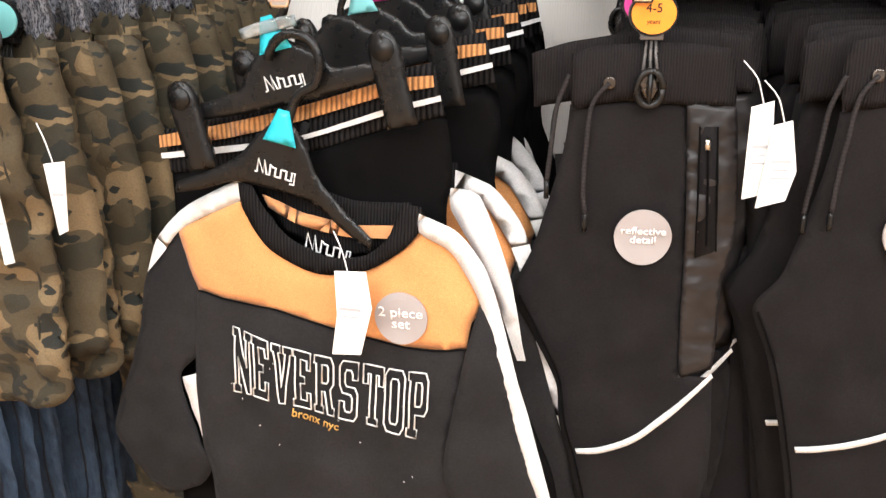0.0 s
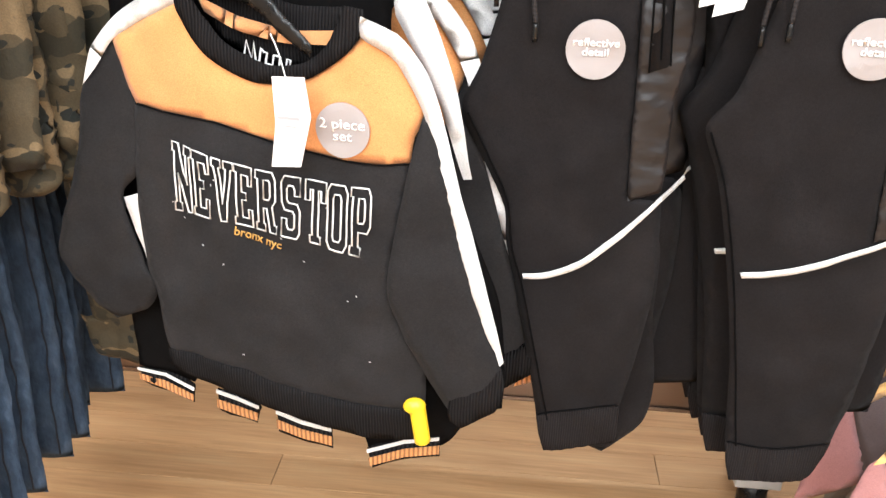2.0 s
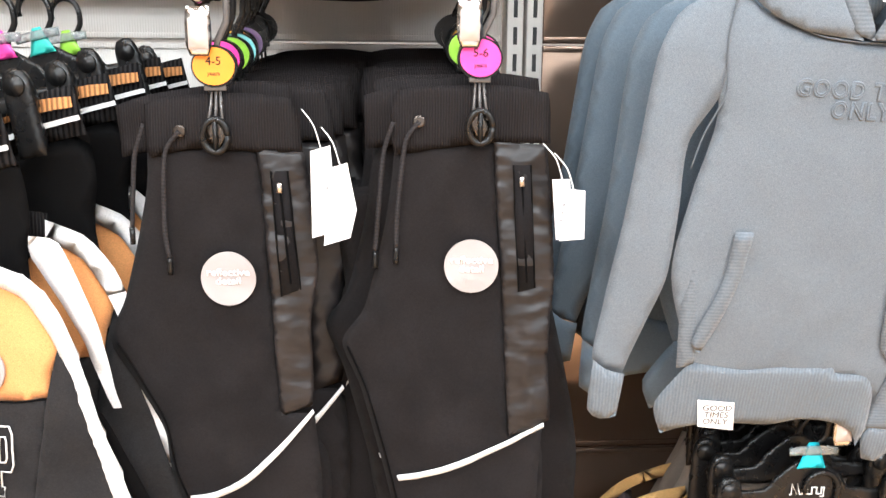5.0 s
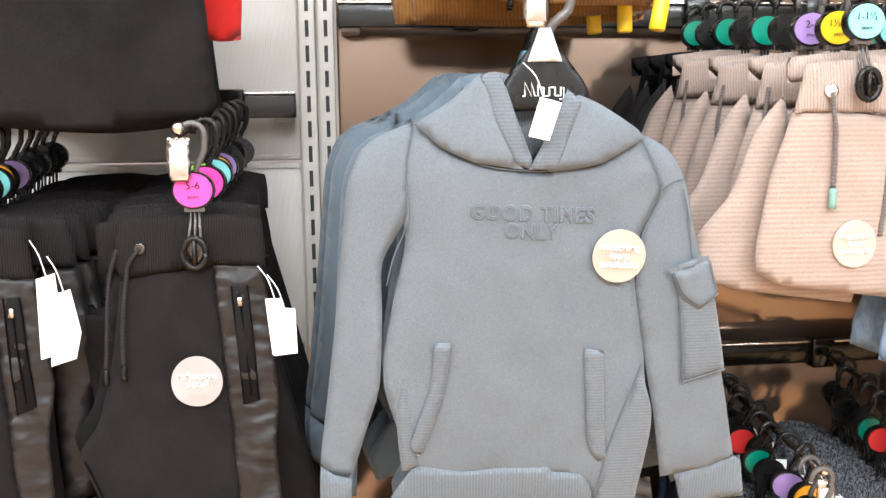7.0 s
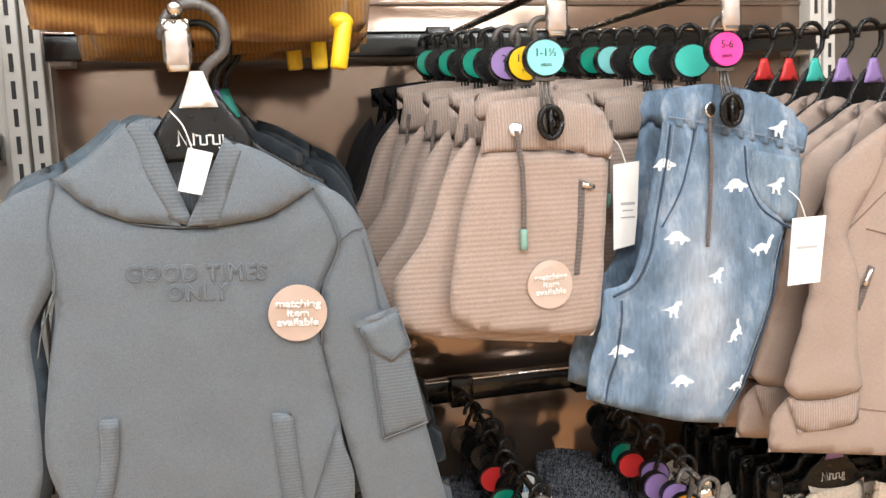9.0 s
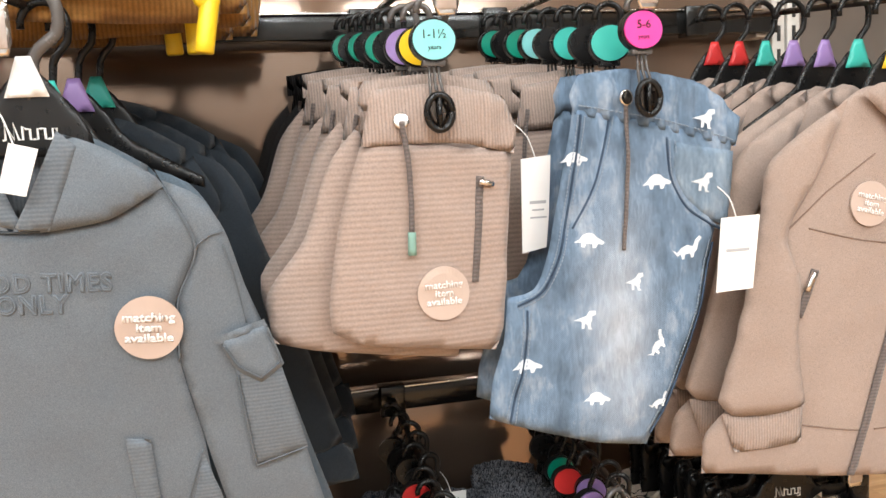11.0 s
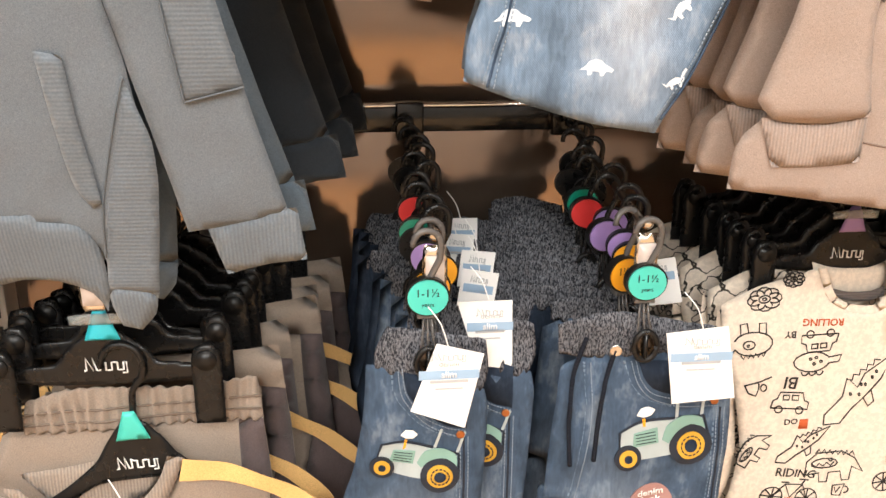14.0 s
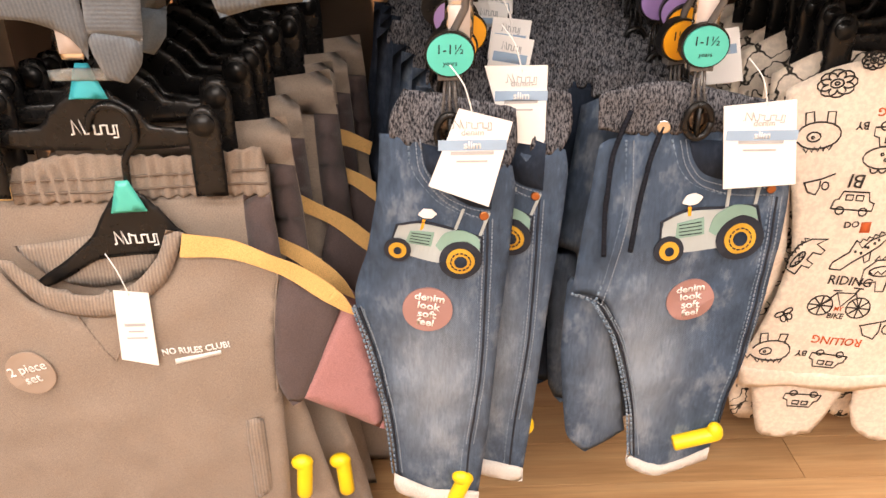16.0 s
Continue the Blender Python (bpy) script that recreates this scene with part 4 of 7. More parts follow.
def varsity(c, text, left, right, height, lift):
    """Outlined block letters between two points of the cloth, a little taller at both ends."""
    total = sum(0.14 if ch == " " else 1.1 for ch in text) - 0.1
    dx, dz = right[0] - left[0], right[1] - left[1]
    n = math.hypot(dx, dz)
    bm, u = bmesh.new(), 0.0
    for ch in text:
        if ch == " ":
            u += 0.14
            continue
        for loop in LET[ch]:
            pts = []
            for (a, b), (a2, b2) in zip(loop, loop[1:] + loop[:1]):
                m = max(1, int(math.hypot(a2 - a, b2 - b) / 0.25))
                pts += [(a + (a2 - a) * k / m, b + (b2 - b) * k / m) for k in range(m)]
            pts.append(pts[0])
            line = []
            for a, b in pts:
                f = (u + a) / total
                hh = height * (0.86 + 0.14 * (2 * f - 1) ** 2)
                v = (b / 1.4 - 0.5) * hh
                s, z = left[0] + dx * f - dz / n * v * 0.5, left[1] + dz * f + dx / n * v
                line.append((s, c.y(s, z) - lift, z))
            tube(bm, line, 0.0010, 5)
        u += 1.1
    return bm


def set_sweater(at, plain):
    c = Cloth(3, 0.010, 7, 0.003, 0.022, (-0.02, -0.38), (0.17, 0.24))
    cell = 0.013 if plain else 0.009
    g = thing("sweatshirt", at, "black sweatshirt with apricot yoke and white stripes" + (", in a row" if plain else ", on a hanger"), "sweatshirt", "two-piece sets")
    part("body", c.piece([(-0.196, -0.267), (-0.094, -0.274), (-0.019, -0.29), (0.066, -0.301), (0.115, -0.296), (0.11, -0.34), (0.096, -0.419), (0.103, -0.473), (0.129, -0.534), (0.131, -0.606), (0.063, -0.607), (-0.006, -0.601), (-0.063, -0.589), (-0.091, -0.581), (-0.188, -0.577), (-0.197, -0.525), (-0.206, -0.451), (-0.208, -0.38)], 0, 0.008, cell), BLACK, g)
    part("hem_rib", c.piece([(-0.191, -0.571), (-0.091, -0.575), (-0.062, -0.584), (-0.006, -0.596), (0.064, -0.601), (0.131, -0.598), (0.124, -0.644), (0.063, -0.651), (-0.008, -0.642), (-0.094, -0.619), (-0.164, -0.606), (-0.194, -0.597)], 0.001, 0.009, cell), BLACK_RIB, g, "ribbed hem")
    part("yoke", c.piece([(-0.215, -0.203), (-0.127, -0.159), (-0.111, -0.187), (-0.083, -0.213), (-0.041, -0.227), (0.008, -0.222), (0.055, -0.191), (0.068, -0.172), (0.1, -0.196), (0.13, -0.248), (0.118, -0.273), (0.114, -0.3), (0.066, -0.305), (-0.02, -0.294), (-0.095, -0.279), (-0.194, -0.272), (-0.207, -0.238)], 0.001, 0.008, cell, soft=0.006), ORANGE, g, "apricot yoke")
    part("shoulder_stripe", c.piece([(-0.261, -0.259), (-0.243, -0.217), (-0.206, -0.18), (-0.158, -0.154), (-0.126, -0.139), (-0.122, -0.16), (-0.174, -0.184), (-0.213, -0.206), (-0.238, -0.234)], 0.003, 0.006, cell, soft=0.004), WHITE, g, "white stripe")
    part("sleeve_stripe", c.piece([(0.065, -0.162), (0.1, -0.176), (0.129, -0.21), (0.144, -0.247), (0.16, -0.303), (0.18, -0.374), (0.218, -0.517), (0.213, -0.523), (0.193, -0.479), (0.167, -0.395), (0.147, -0.323), (0.128, -0.252), (0.099, -0.202), (0.065, -0.18)], 0.008, 0.007, cell, soft=0.004), WHITE, g, "white stripe")
    part("sleeve", c.piece([(-0.214, -0.202), (-0.195, -0.269), (-0.201, -0.346), (-0.232, -0.386), (-0.212, -0.467), (-0.199, -0.495), (-0.22, -0.529), (-0.265, -0.549), (-0.293, -0.527), (-0.327, -0.473), (-0.324, -0.446), (-0.284, -0.342), (-0.263, -0.259)], -0.004, 0.010, cell), BLACK, g)
    part("sleeve", c.piece([(0.127, -0.249), (0.146, -0.281), (0.169, -0.382), (0.195, -0.471), (0.214, -0.521), (0.218, -0.557), (0.183, -0.603), (0.171, -0.609), (0.153, -0.582), (0.13, -0.541), (0.103, -0.48), (0.092, -0.437), (0.101, -0.373), (0.114, -0.303)], 0.004, 0.012, cell), BLACK, g)
    part("cuff_rib", c.piece([(0.16, -0.574), (0.194, -0.551), (0.216, -0.524), (0.219, -0.561), (0.211, -0.583), (0.174, -0.613), (0.161, -0.605)], 0.006, 0.012, cell), BLACK_RIB, g, "ribbed cuff")
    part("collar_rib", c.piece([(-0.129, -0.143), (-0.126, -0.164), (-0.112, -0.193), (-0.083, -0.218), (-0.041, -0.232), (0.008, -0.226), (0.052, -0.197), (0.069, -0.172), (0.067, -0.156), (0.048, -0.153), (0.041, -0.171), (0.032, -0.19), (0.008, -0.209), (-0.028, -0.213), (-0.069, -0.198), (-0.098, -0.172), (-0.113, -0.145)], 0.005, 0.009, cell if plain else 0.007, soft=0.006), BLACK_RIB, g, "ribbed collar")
    part("neck_inside", c.piece([(-0.124, -0.144), (-0.106, -0.136), (-0.059, -0.147), (-0.013, -0.16), (0.049, -0.158), (0.052, -0.183), (0.026, -0.21), (-0.028, -0.217), (-0.076, -0.204), (-0.105, -0.181)], -0.016, 0.004, cell), BLACK_RIB, g)
    if plain:
        return g
    part("neck_tape", c.piece([(-0.107, -0.156), (-0.061, -0.172), (-0.014, -0.181), (0.041, -0.178), (0.037, -0.192), (-0.015, -0.194), (-0.062, -0.186), (-0.102, -0.17)], -0.002, 0.004, cell, soft=0.004), ORANGE_TAPE, g, "apricot neck tape")
    nl = (-0.036, -0.208)
    part("neck_label", brand(nl, 0.055, 0.017, 0.0, -12, c.y(*nl) + 0.004), WHITE_INK, g, "pale woven brand mark", smooth=False)
    part("inner_stripe", c.patch([(-0.232, -0.387), (-0.211, -0.379), (-0.203, -0.465), (-0.211, -0.459)], -0.001, 0.001), WHITE, g)
    part("slogan", varsity(c, "NEVER STOP", (-0.149, -0.343), (0.076, -0.369), 0.079, 0.0112), WHITE_INK, g, "white outlined varsity letters")
    part("slogan_small", c.words("bronx nyc", (-0.052, -0.400), 0.0138, 0.0095, turn=-9, bold=0.0002), GOLD_INK, g, "small gold lettering")
    sp = (0.047, -0.271)
    st = part("sticker", c.round(*sp, 0.0275, 0.0115), STICK_GREY, g, "round grey paper sticker", smooth=False)
    part("sticker_print", c.words("2 piece\nset", sp, 0.0145, 0.0138, stretch=1.12, bold=0.0002), STICK_INK, st)
    bm = bmesh.new()
    rng = random.Random(3)
    for k in range(14):
        a, z = rng.uniform(-0.16, 0.10), rng.uniform(-0.56, -0.34)
        t0 = rng.uniform(0, 3.1)
        tube(bm, [(a, c.y(a, z) - 0.0086, z), (a + 0.002 * math.cos(t0), c.y(a, z) - 0.0092, z + 0.002 * math.sin(t0))], 0.0005, 4)
    part("lint", bm, WHITE, g, "specks of white lint")["kind"] = "stuff"
    part("yoke_seam", c.seam([(-0.194, -0.272), (-0.095, -0.278), (-0.02, -0.293), (0.066, -0.305), (0.113, -0.301)], 0.001, 0.008), BLACK_SHADE, g)
    return g


def set_trousers(at, plain):
    c = Cloth(4, 0.008, 8, 0.003, 0.014, (0, -0.35), (0.16, 0.4))
    cell = 0.018 if plain else 0.011
    g = thing("set_trousers", at, "black joggers with apricot and white striped ribs, clipped on a hanger", "trousers", "two-piece sets")
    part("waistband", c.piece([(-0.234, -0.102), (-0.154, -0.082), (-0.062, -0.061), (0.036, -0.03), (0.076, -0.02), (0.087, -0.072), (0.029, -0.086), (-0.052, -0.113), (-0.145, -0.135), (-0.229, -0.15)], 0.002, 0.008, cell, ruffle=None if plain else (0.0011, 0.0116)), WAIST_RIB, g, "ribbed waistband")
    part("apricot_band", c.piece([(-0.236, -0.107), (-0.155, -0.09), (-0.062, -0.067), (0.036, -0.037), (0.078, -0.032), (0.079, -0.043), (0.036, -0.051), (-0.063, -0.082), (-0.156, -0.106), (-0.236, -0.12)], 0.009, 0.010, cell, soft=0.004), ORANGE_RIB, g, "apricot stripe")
    part("white_band", c.piece([(-0.235, -0.126), (-0.157, -0.114), (-0.064, -0.097), (0.035, -0.064), (0.085, -0.051), (0.086, -0.056), (0.035, -0.07), (-0.064, -0.102), (-0.157, -0.121), (-0.234, -0.132)], 0.010, 0.010, cell, soft=0.003), PIPING, g, "white stripe")
    part("leg", c.piece([(-0.229, -0.145), (-0.145, -0.13), (-0.052, -0.109), (0.029, -0.083), (0.087, -0.069), (0.094, -0.125), (0.091, -0.196)] + [(0.203, -0.451), (0.219, -0.551), (0.219, -0.606), (0.183, -0.622), (0.15, -0.671), (0.057, -0.701), (-0.009, -0.442), (-0.066, -0.45), (-0.18, -0.647), (-0.26, -0.636), (-0.261, -0.527), (-0.241, -0.331)], 0, 0.008, cell), BLACK_SHADE, g)
    if not plain:
        for q in ([(-0.112, -0.098), (-0.114, -0.125), (-0.108, -0.152)], [(-0.058, -0.084), (-0.062, -0.10), (-0.060, -0.118)]):
            part("drawcord", c.seam(q, 0.0042, 0.014), BLACK, g, "thick black drawcord")
    if plain:
        part("ankle_rib", c.piece([(0.197, -0.62), (0.247, -0.598), (0.249, -0.621), (0.188, -0.645)], 0.004, 0.008, 0.009), ORANGE_RIB, g, "striped ankle rib")
        part("ankle_white", c.seam([(0.197, -0.617), (0.247, -0.594)], 0.002, 0.014), PIPING, g)
    if not plain:
        part("leg_stripe", c.piece([(0.094, -0.143), (0.123, -0.15), (0.154, -0.227), (0.174, -0.326), (0.165, -0.327), (0.136, -0.241), (0.094, -0.166)], 0.003, 0.008, cell, soft=0.005), WHITE, g)
    for top, low in (([(0.055, -0.694), (0.104, -0.67), (0.147, -0.656)], [(0.061, -0.725), (0.104, -0.701), (0.148, -0.686)]), ([(-0.259, -0.636), (-0.219, -0.638), (-0.178, -0.651)], [(-0.257, -0.659), (-0.226, -0.668), (-0.183, -0.678)]), ([(-0.146, -0.646), (-0.119, -0.652), (-0.088, -0.66)], [(-0.148, -0.683), (-0.122, -0.688), (-0.097, -0.695)]), ([(-0.065, -0.66), (-0.027, -0.664), (0.011, -0.668)], [(-0.065, -0.697), (-0.029, -0.7), (0.011, -0.703)])):
        r = part("ankle_rib", c.piece(top + low[::-1], 0.002, 0.008, 0.009), WAIST_RIB, g, "striped ankle rib")
        for nm, f0, f1, mt in (("white_stripe", 0.02, 0.18, PIPING), ("apricot_stripe", 0.42, 0.80, ORANGE_RIB)):
            a = [(p[0] + (q[0] - p[0]) * f0, p[1] + (q[1] - p[1]) * f0) for p, q in zip(top, low)]
            b = [(p[0] + (q[0] - p[0]) * f1, p[1] + (q[1] - p[1]) * f1) for p, q in zip(top, low)]
            part(nm, c.patch(a + b[::-1], 0.0108, 0.0012, corner=True), mt, r, smooth=False)
    return g


arm(-0.235, 0.81, 1.165, RAILS["bay_one"])
set_sweater((-0.17, 0.8, 1.08, 0, 0, -9.5), False)
set_trousers((-0.17, 0.84, 1.08, 0, 0, -9.5), False)
wing_hanger((-0.264, 0.828, 1.136, 0, -13.9, -9.5), 0.248, True, CYAN, True, "set hangers", 0.075, bar_r=0.0046)
wing_hanger((-0.225, 0.808, 1.078, 0, 12, -9.5), 0.22, True, CYAN, False, "set hangers", 0.105, ring=0.027, bar_r=0.0048)
st2, tr2 = set_sweater((-0.17, 0.8, 1.08, 0, 0, -9.5), True), set_trousers((-0.17, 0.84, 1.08, 0, 0, -9.5), True)
hg2 = wing_hanger((0, 0, 0), 0.25, False, None, True, "set hangers", 0.075)
for k in range(5):
    dy, up, big = 0.07 + k * 0.075, min(0.08, 0.028 + 0.02 * k), 1.07 if k % 2 == 0 else 1.0
    m = pose(-0.15 + 0.02 * min(k, 1) - 0.006 * max(0, k - 1) + random.uniform(-0.004, 0.004), 0.80 + dy, 1.08 + up + 0.16 * (big - 1), 0, 0, -9.5 + random.uniform(-3, 3)) @ Matrix.Scale(big, 4)
    m2 = pose(-0.125 + 0.012 * k + random.uniform(-0.004, 0.004), 0.84 + dy, 1.088 + 0.6 * up, 0, 0, -9.5 + random.uniform(-3, 3))
    mh = pose(-0.215 + 0.014 * k, 0.835 + dy, 1.138 + 0.6 * up, 0, random.uniform(-14, -8), -9.5 + random.uniform(-4, 4))
    if k == 0:
        st2.matrix_world, tr2.matrix_world, hg2.matrix_world = m, m2, mh
    else:
        copy_thing(st2, m), copy_thing(tr2, m2)
        wing_hanger((0, 0, 0), 0.25, False, (None, AQUA, PINK_P, TEAL, LIME)[k], True, "set hangers", 0.075).matrix_world = mh
hang_tag((-0.17, 0.765, 1.08, 0, 0, -9.5), [(-0.018, -0.217), (0.015, -0.215), (0.02, -0.253), (0.007, -0.304), (-0.024, -0.307), (-0.017, -0.263)], 2)
security_tag((-0.045, 0.775, 0.475), -8)


def row(first, x, y, z, rail, start, end, count, yaw=0.0, dx=0.0, jit=0.012, turn=8.0, keep=True):
    """Lines copies of a thing up along an arm, from front to back."""
    for k in range(count):
        yy = start + (end - start) * k / max(1, count - 1)
        zz = z + (rail - z) * (yy - y) / (BACK - 0.05 - y)
        m = pose(x + dx * k + random.uniform(-jit, jit), yy, zz + random.uniform(-0.6, 0.4) * jit, 0, random.uniform(-2, 2), yaw + random.uniform(-turn, turn))
        if k == 0 and keep:
            first.matrix_world = m
        else:
            copy_thing(first, m)


# ---- slate hoodies ----
def hoodie(at, plain, cloth, label):
    c = Cloth(5, 0.010, 5, 0.0012, 0.03, (0.02, -0.33), (0.19, 0.26))
    c.drop = (-0.2, 0.13)
    cell = 0.013 if plain else 0.009
    g = thing("hoodie", at, label, "hoodie", "slate hoodies")
    ribm = SLATE_RIB if cloth is SLATE else cloth
    part("body", c.piece([(-0.126, -0.148), (-0.1, -0.172), (-0.052, -0.192), (0.008, -0.198), (0.068, -0.189), (0.111, -0.165), (0.137, -0.221), (0.112, -0.276), (0.112, -0.327)] + [(0.126, -0.405), (0.13, -0.441), (0.138, -0.473), (0.138, -0.514), (0.121, -0.628), (0.075, -0.621), (0.077, -0.583), (0.06, -0.56), (0.024, -0.555), (-0.024, -0.562)] + [(-0.037, -0.549), (-0.076, -0.553), (-0.131, -0.548)] + [(-0.165, -0.437), (-0.154, -0.346), (-0.138, -0.27), (-0.148, -0.215), (-0.165, -0.168)], 0, 0.008, cell), cloth, g)
    part("hem_rib", c.piece([(-0.133, -0.537), (-0.076, -0.545), (-0.037, -0.542), (0.022, -0.54)] + [(0.026, -0.548), (0.061, -0.553), (0.075, -0.577), (0.076, -0.62), (0.07, -0.645), (0.06, -0.624), (0.03, -0.611), (-0.002, -0.61), (-0.035, -0.617)] + [(-0.1, -0.615), (-0.155, -0.63), (-0.165, -0.59)], 0.001, 0.009, cell), ribm, g, "ribbed hem")
    part("sleeve", c.piece([(-0.126, -0.145), (-0.164, -0.16), (-0.182, -0.173), (-0.198, -0.209), (-0.207, -0.275), (-0.218, -0.37), (-0.233, -0.476), (-0.24, -0.534), (-0.224, -0.547), (-0.205, -0.552), (-0.186, -0.491), (-0.17, -0.437), (-0.165, -0.358), (-0.163, -0.295), (-0.137, -0.246), (-0.13, -0.186)], -0.002, 0.012, cell), cloth, g)
    part("sleeve", c.piece([(0.111, -0.161), (0.141, -0.177), (0.161, -0.209), (0.176, -0.265), (0.203, -0.355)] + [(0.225, -0.45)] + [(0.248, -0.544), (0.203, -0.555), (0.157, -0.562)] + [(0.144, -0.489)] + [(0.124, -0.393), (0.111, -0.314), (0.118, -0.264), (0.133, -0.221)], -0.004, 0.012, cell), cloth, g)
    part("cuff_rib", c.piece([(0.174, -0.558), (0.217, -0.548), (0.256, -0.541), (0.263, -0.594), (0.226, -0.598), (0.187, -0.608)], -0.003, 0.010, cell), ribm, g, "ribbed cuff")
    part("side_cuff", c.piece([(0.074, -0.617), (0.121, -0.624), (0.115, -0.648), (0.098, -0.667), (0.081, -0.662), (0.075, -0.64)], 0.0, 0.010, cell), ribm, g)
    part("cuff_rib", c.piece([(-0.24, -0.533), (-0.224, -0.546), (-0.204, -0.551), (-0.209, -0.604), (-0.227, -0.607), (-0.242, -0.595)], 0.005, 0.011, cell), ribm, g, "ribbed cuff")
    h = part("hood", c.piece([(-0.126, -0.147), (-0.092, -0.127), (-0.058, -0.098), (-0.047, -0.112), (-0.036, -0.15), (-0.014, -0.197), (-0.064, -0.189), (-0.1, -0.172)], 0.002, 0.014, cell), cloth, g, "soft hood")
    part("hood_side", c.piece([(0.036, -0.118), (0.066, -0.13), (0.107, -0.157), (0.114, -0.166), (0.068, -0.192), (0.011, -0.2), (0.014, -0.185), (0.028, -0.15)], 0.003, 0.014, cell), cloth, h)
    part("hood_back", c.piece([(-0.078, -0.113), (-0.045, -0.093), (-0.009, -0.1), (0.023, -0.112), (0.044, -0.13), (0.002, -0.188), (-0.016, -0.188), (-0.052, -0.14)], -0.03, 0.01, cell), ribm, h)
    if plain:
        return g, c
    part("facing", c.piece([(-0.058, -0.099), (-0.041, -0.097), (-0.031, -0.113), (-0.02, -0.146), (-0.006, -0.184), (-0.004, -0.197), (-0.022, -0.19), (-0.042, -0.15)], 0.006, 0.010, 0.006), SLATE_RIB_H, h, "ribbed hood facing")
    part("facing", c.piece([(-0.009, -0.197), (0.004, -0.173), (0.032, -0.115), (0.047, -0.129), (0.034, -0.163), (0.02, -0.198)], 0.009, 0.010, 0.006), SLATE_RIB_H, h, "ribbed hood facing")
    part("pocket_welt", c.piece([(-0.109, -0.385), (-0.09, -0.385), (-0.096, -0.433), (-0.111, -0.487), (-0.127, -0.525), (-0.137, -0.511), (-0.114, -0.439)], 0.006, 0.008, 0.007, soft=0.005), SLATE_RIB_H, g, "ribbed pocket edge")
    part("pocket_welt", c.piece([(0.057, -0.395), (0.079, -0.399), (0.082, -0.459), (0.088, -0.529), (0.08, -0.535), (0.067, -0.514), (0.061, -0.458)], 0.006, 0.008, 0.007, soft=0.005), SLATE_RIB_H, g, "ribbed pocket edge")
    pk = part("cargo_pocket", c.piece([(0.160, -0.335), (0.203, -0.343), (0.222, -0.428), (0.196, -0.434), (0.171, -0.440)], 0.002, 0.0125, 0.007, soft=0.0035), SLATE_RIB_H, g, "ribbed sleeve pocket")
    part("flap", c.piece([(0.149, -0.311), (0.192, -0.298), (0.205, -0.338), (0.194, -0.347), (0.183, -0.354), (0.172, -0.347), (0.161, -0.338)], 0.006, 0.013, 0.006, soft=0.003), SLATE, pk, "pocket flap")
    part("flap_band", c.piece([(0.145, -0.306), (0.190, -0.293), (0.192, -0.300), (0.148, -0.313)], 0.007, 0.012, 0.006, soft=0.003), SLATE, pk)
    part("flap_stitch", c.seam([(0.152, -0.313), (0.164, -0.335), (0.183, -0.349), (0.202, -0.335), (0.192, -0.302)], 0.0009, 0.0188), SLATE_SEAM, pk)
    part("pocket_stitch", c.seam([(0.162, -0.345), (0.172, -0.439), (0.196, -0.433), (0.221, -0.427)], 0.0010, 0.0138), SLATE_SEAM, pk)
    part("side_rib", c.piece([(0.124, -0.417), (0.13, -0.442), (0.139, -0.474), (0.138, -0.514), (0.121, -0.627), (0.075, -0.62), (0.08, -0.583), (0.089, -0.53), (0.106, -0.475)], 0.0015, 0.008, 0.008), SLATE_RIB_H, g, "ribbed side panel")
    part("side_rib", c.piece([(-0.144, -0.393), (-0.137, -0.433), (-0.13, -0.502), (-0.128, -0.542), (-0.147, -0.545), (-0.152, -0.473)], 0.0015, 0.008, 0.008), SLATE_RIB_H, g, "ribbed side panel")
    part("seam", c.seam([(0.124, -0.417), (0.104, -0.475), (0.088, -0.53), (0.079, -0.586)], 0.0010, 0.0092), SLATE_SEAM, g)
    for q in ([(-0.126, -0.148), (-0.136, -0.192), (-0.134, -0.246), (-0.151, -0.289), (-0.159, -0.32)], [(0.112, -0.166), (0.135, -0.222), (0.116, -0.27), (0.112, -0.327)], [(0.135, -0.222), (0.148, -0.212), (0.16, -0.21)], [(-0.1, -0.172), (-0.052, -0.193), (0.008, -0.199), (0.068, -0.19), (0.111, -0.167)], [(0.174, -0.296), (0.167, -0.252), (0.159, -0.221)]):
        part("seam", c.seam(q, 0.0009, 0.0096), SLATE_SEAM, g)
    part("slogan", c.words("GOOD TIMES\nONLY", (-0.004, -0.254), 0.0225, 0.0086, stretch=0.88, outline=0.0012, turn=-3, space=1.15), SLATE, g, "raised tonal lettering")
    sp = (0.09, -0.291)
    st = part("sticker", c.round(*sp, 0.029, 0.014), STICK_TAN, g, "round beige paper sticker", smooth=False)
    part("sticker_print", c.words("matching\nitem\navailable", sp, 0.0112, 0.0168, stretch=1.1, turn=-4, bold=0.0004), STICK_INK, st)
    lb = part("hem_label", c.patch([(-0.12, -0.583), (-0.079, -0.586), (-0.075, -0.622), (-0.115, -0.618)], 0.012, 0.0012, corner=True), CARD, g, "small white woven label", smooth=False)
    lc = (-0.097, -0.602)
    part("label_print", c.words("GOOD\nTIMES\nONLY", lc, 0.0105, 0.0138), INK, lb)
    return g, c


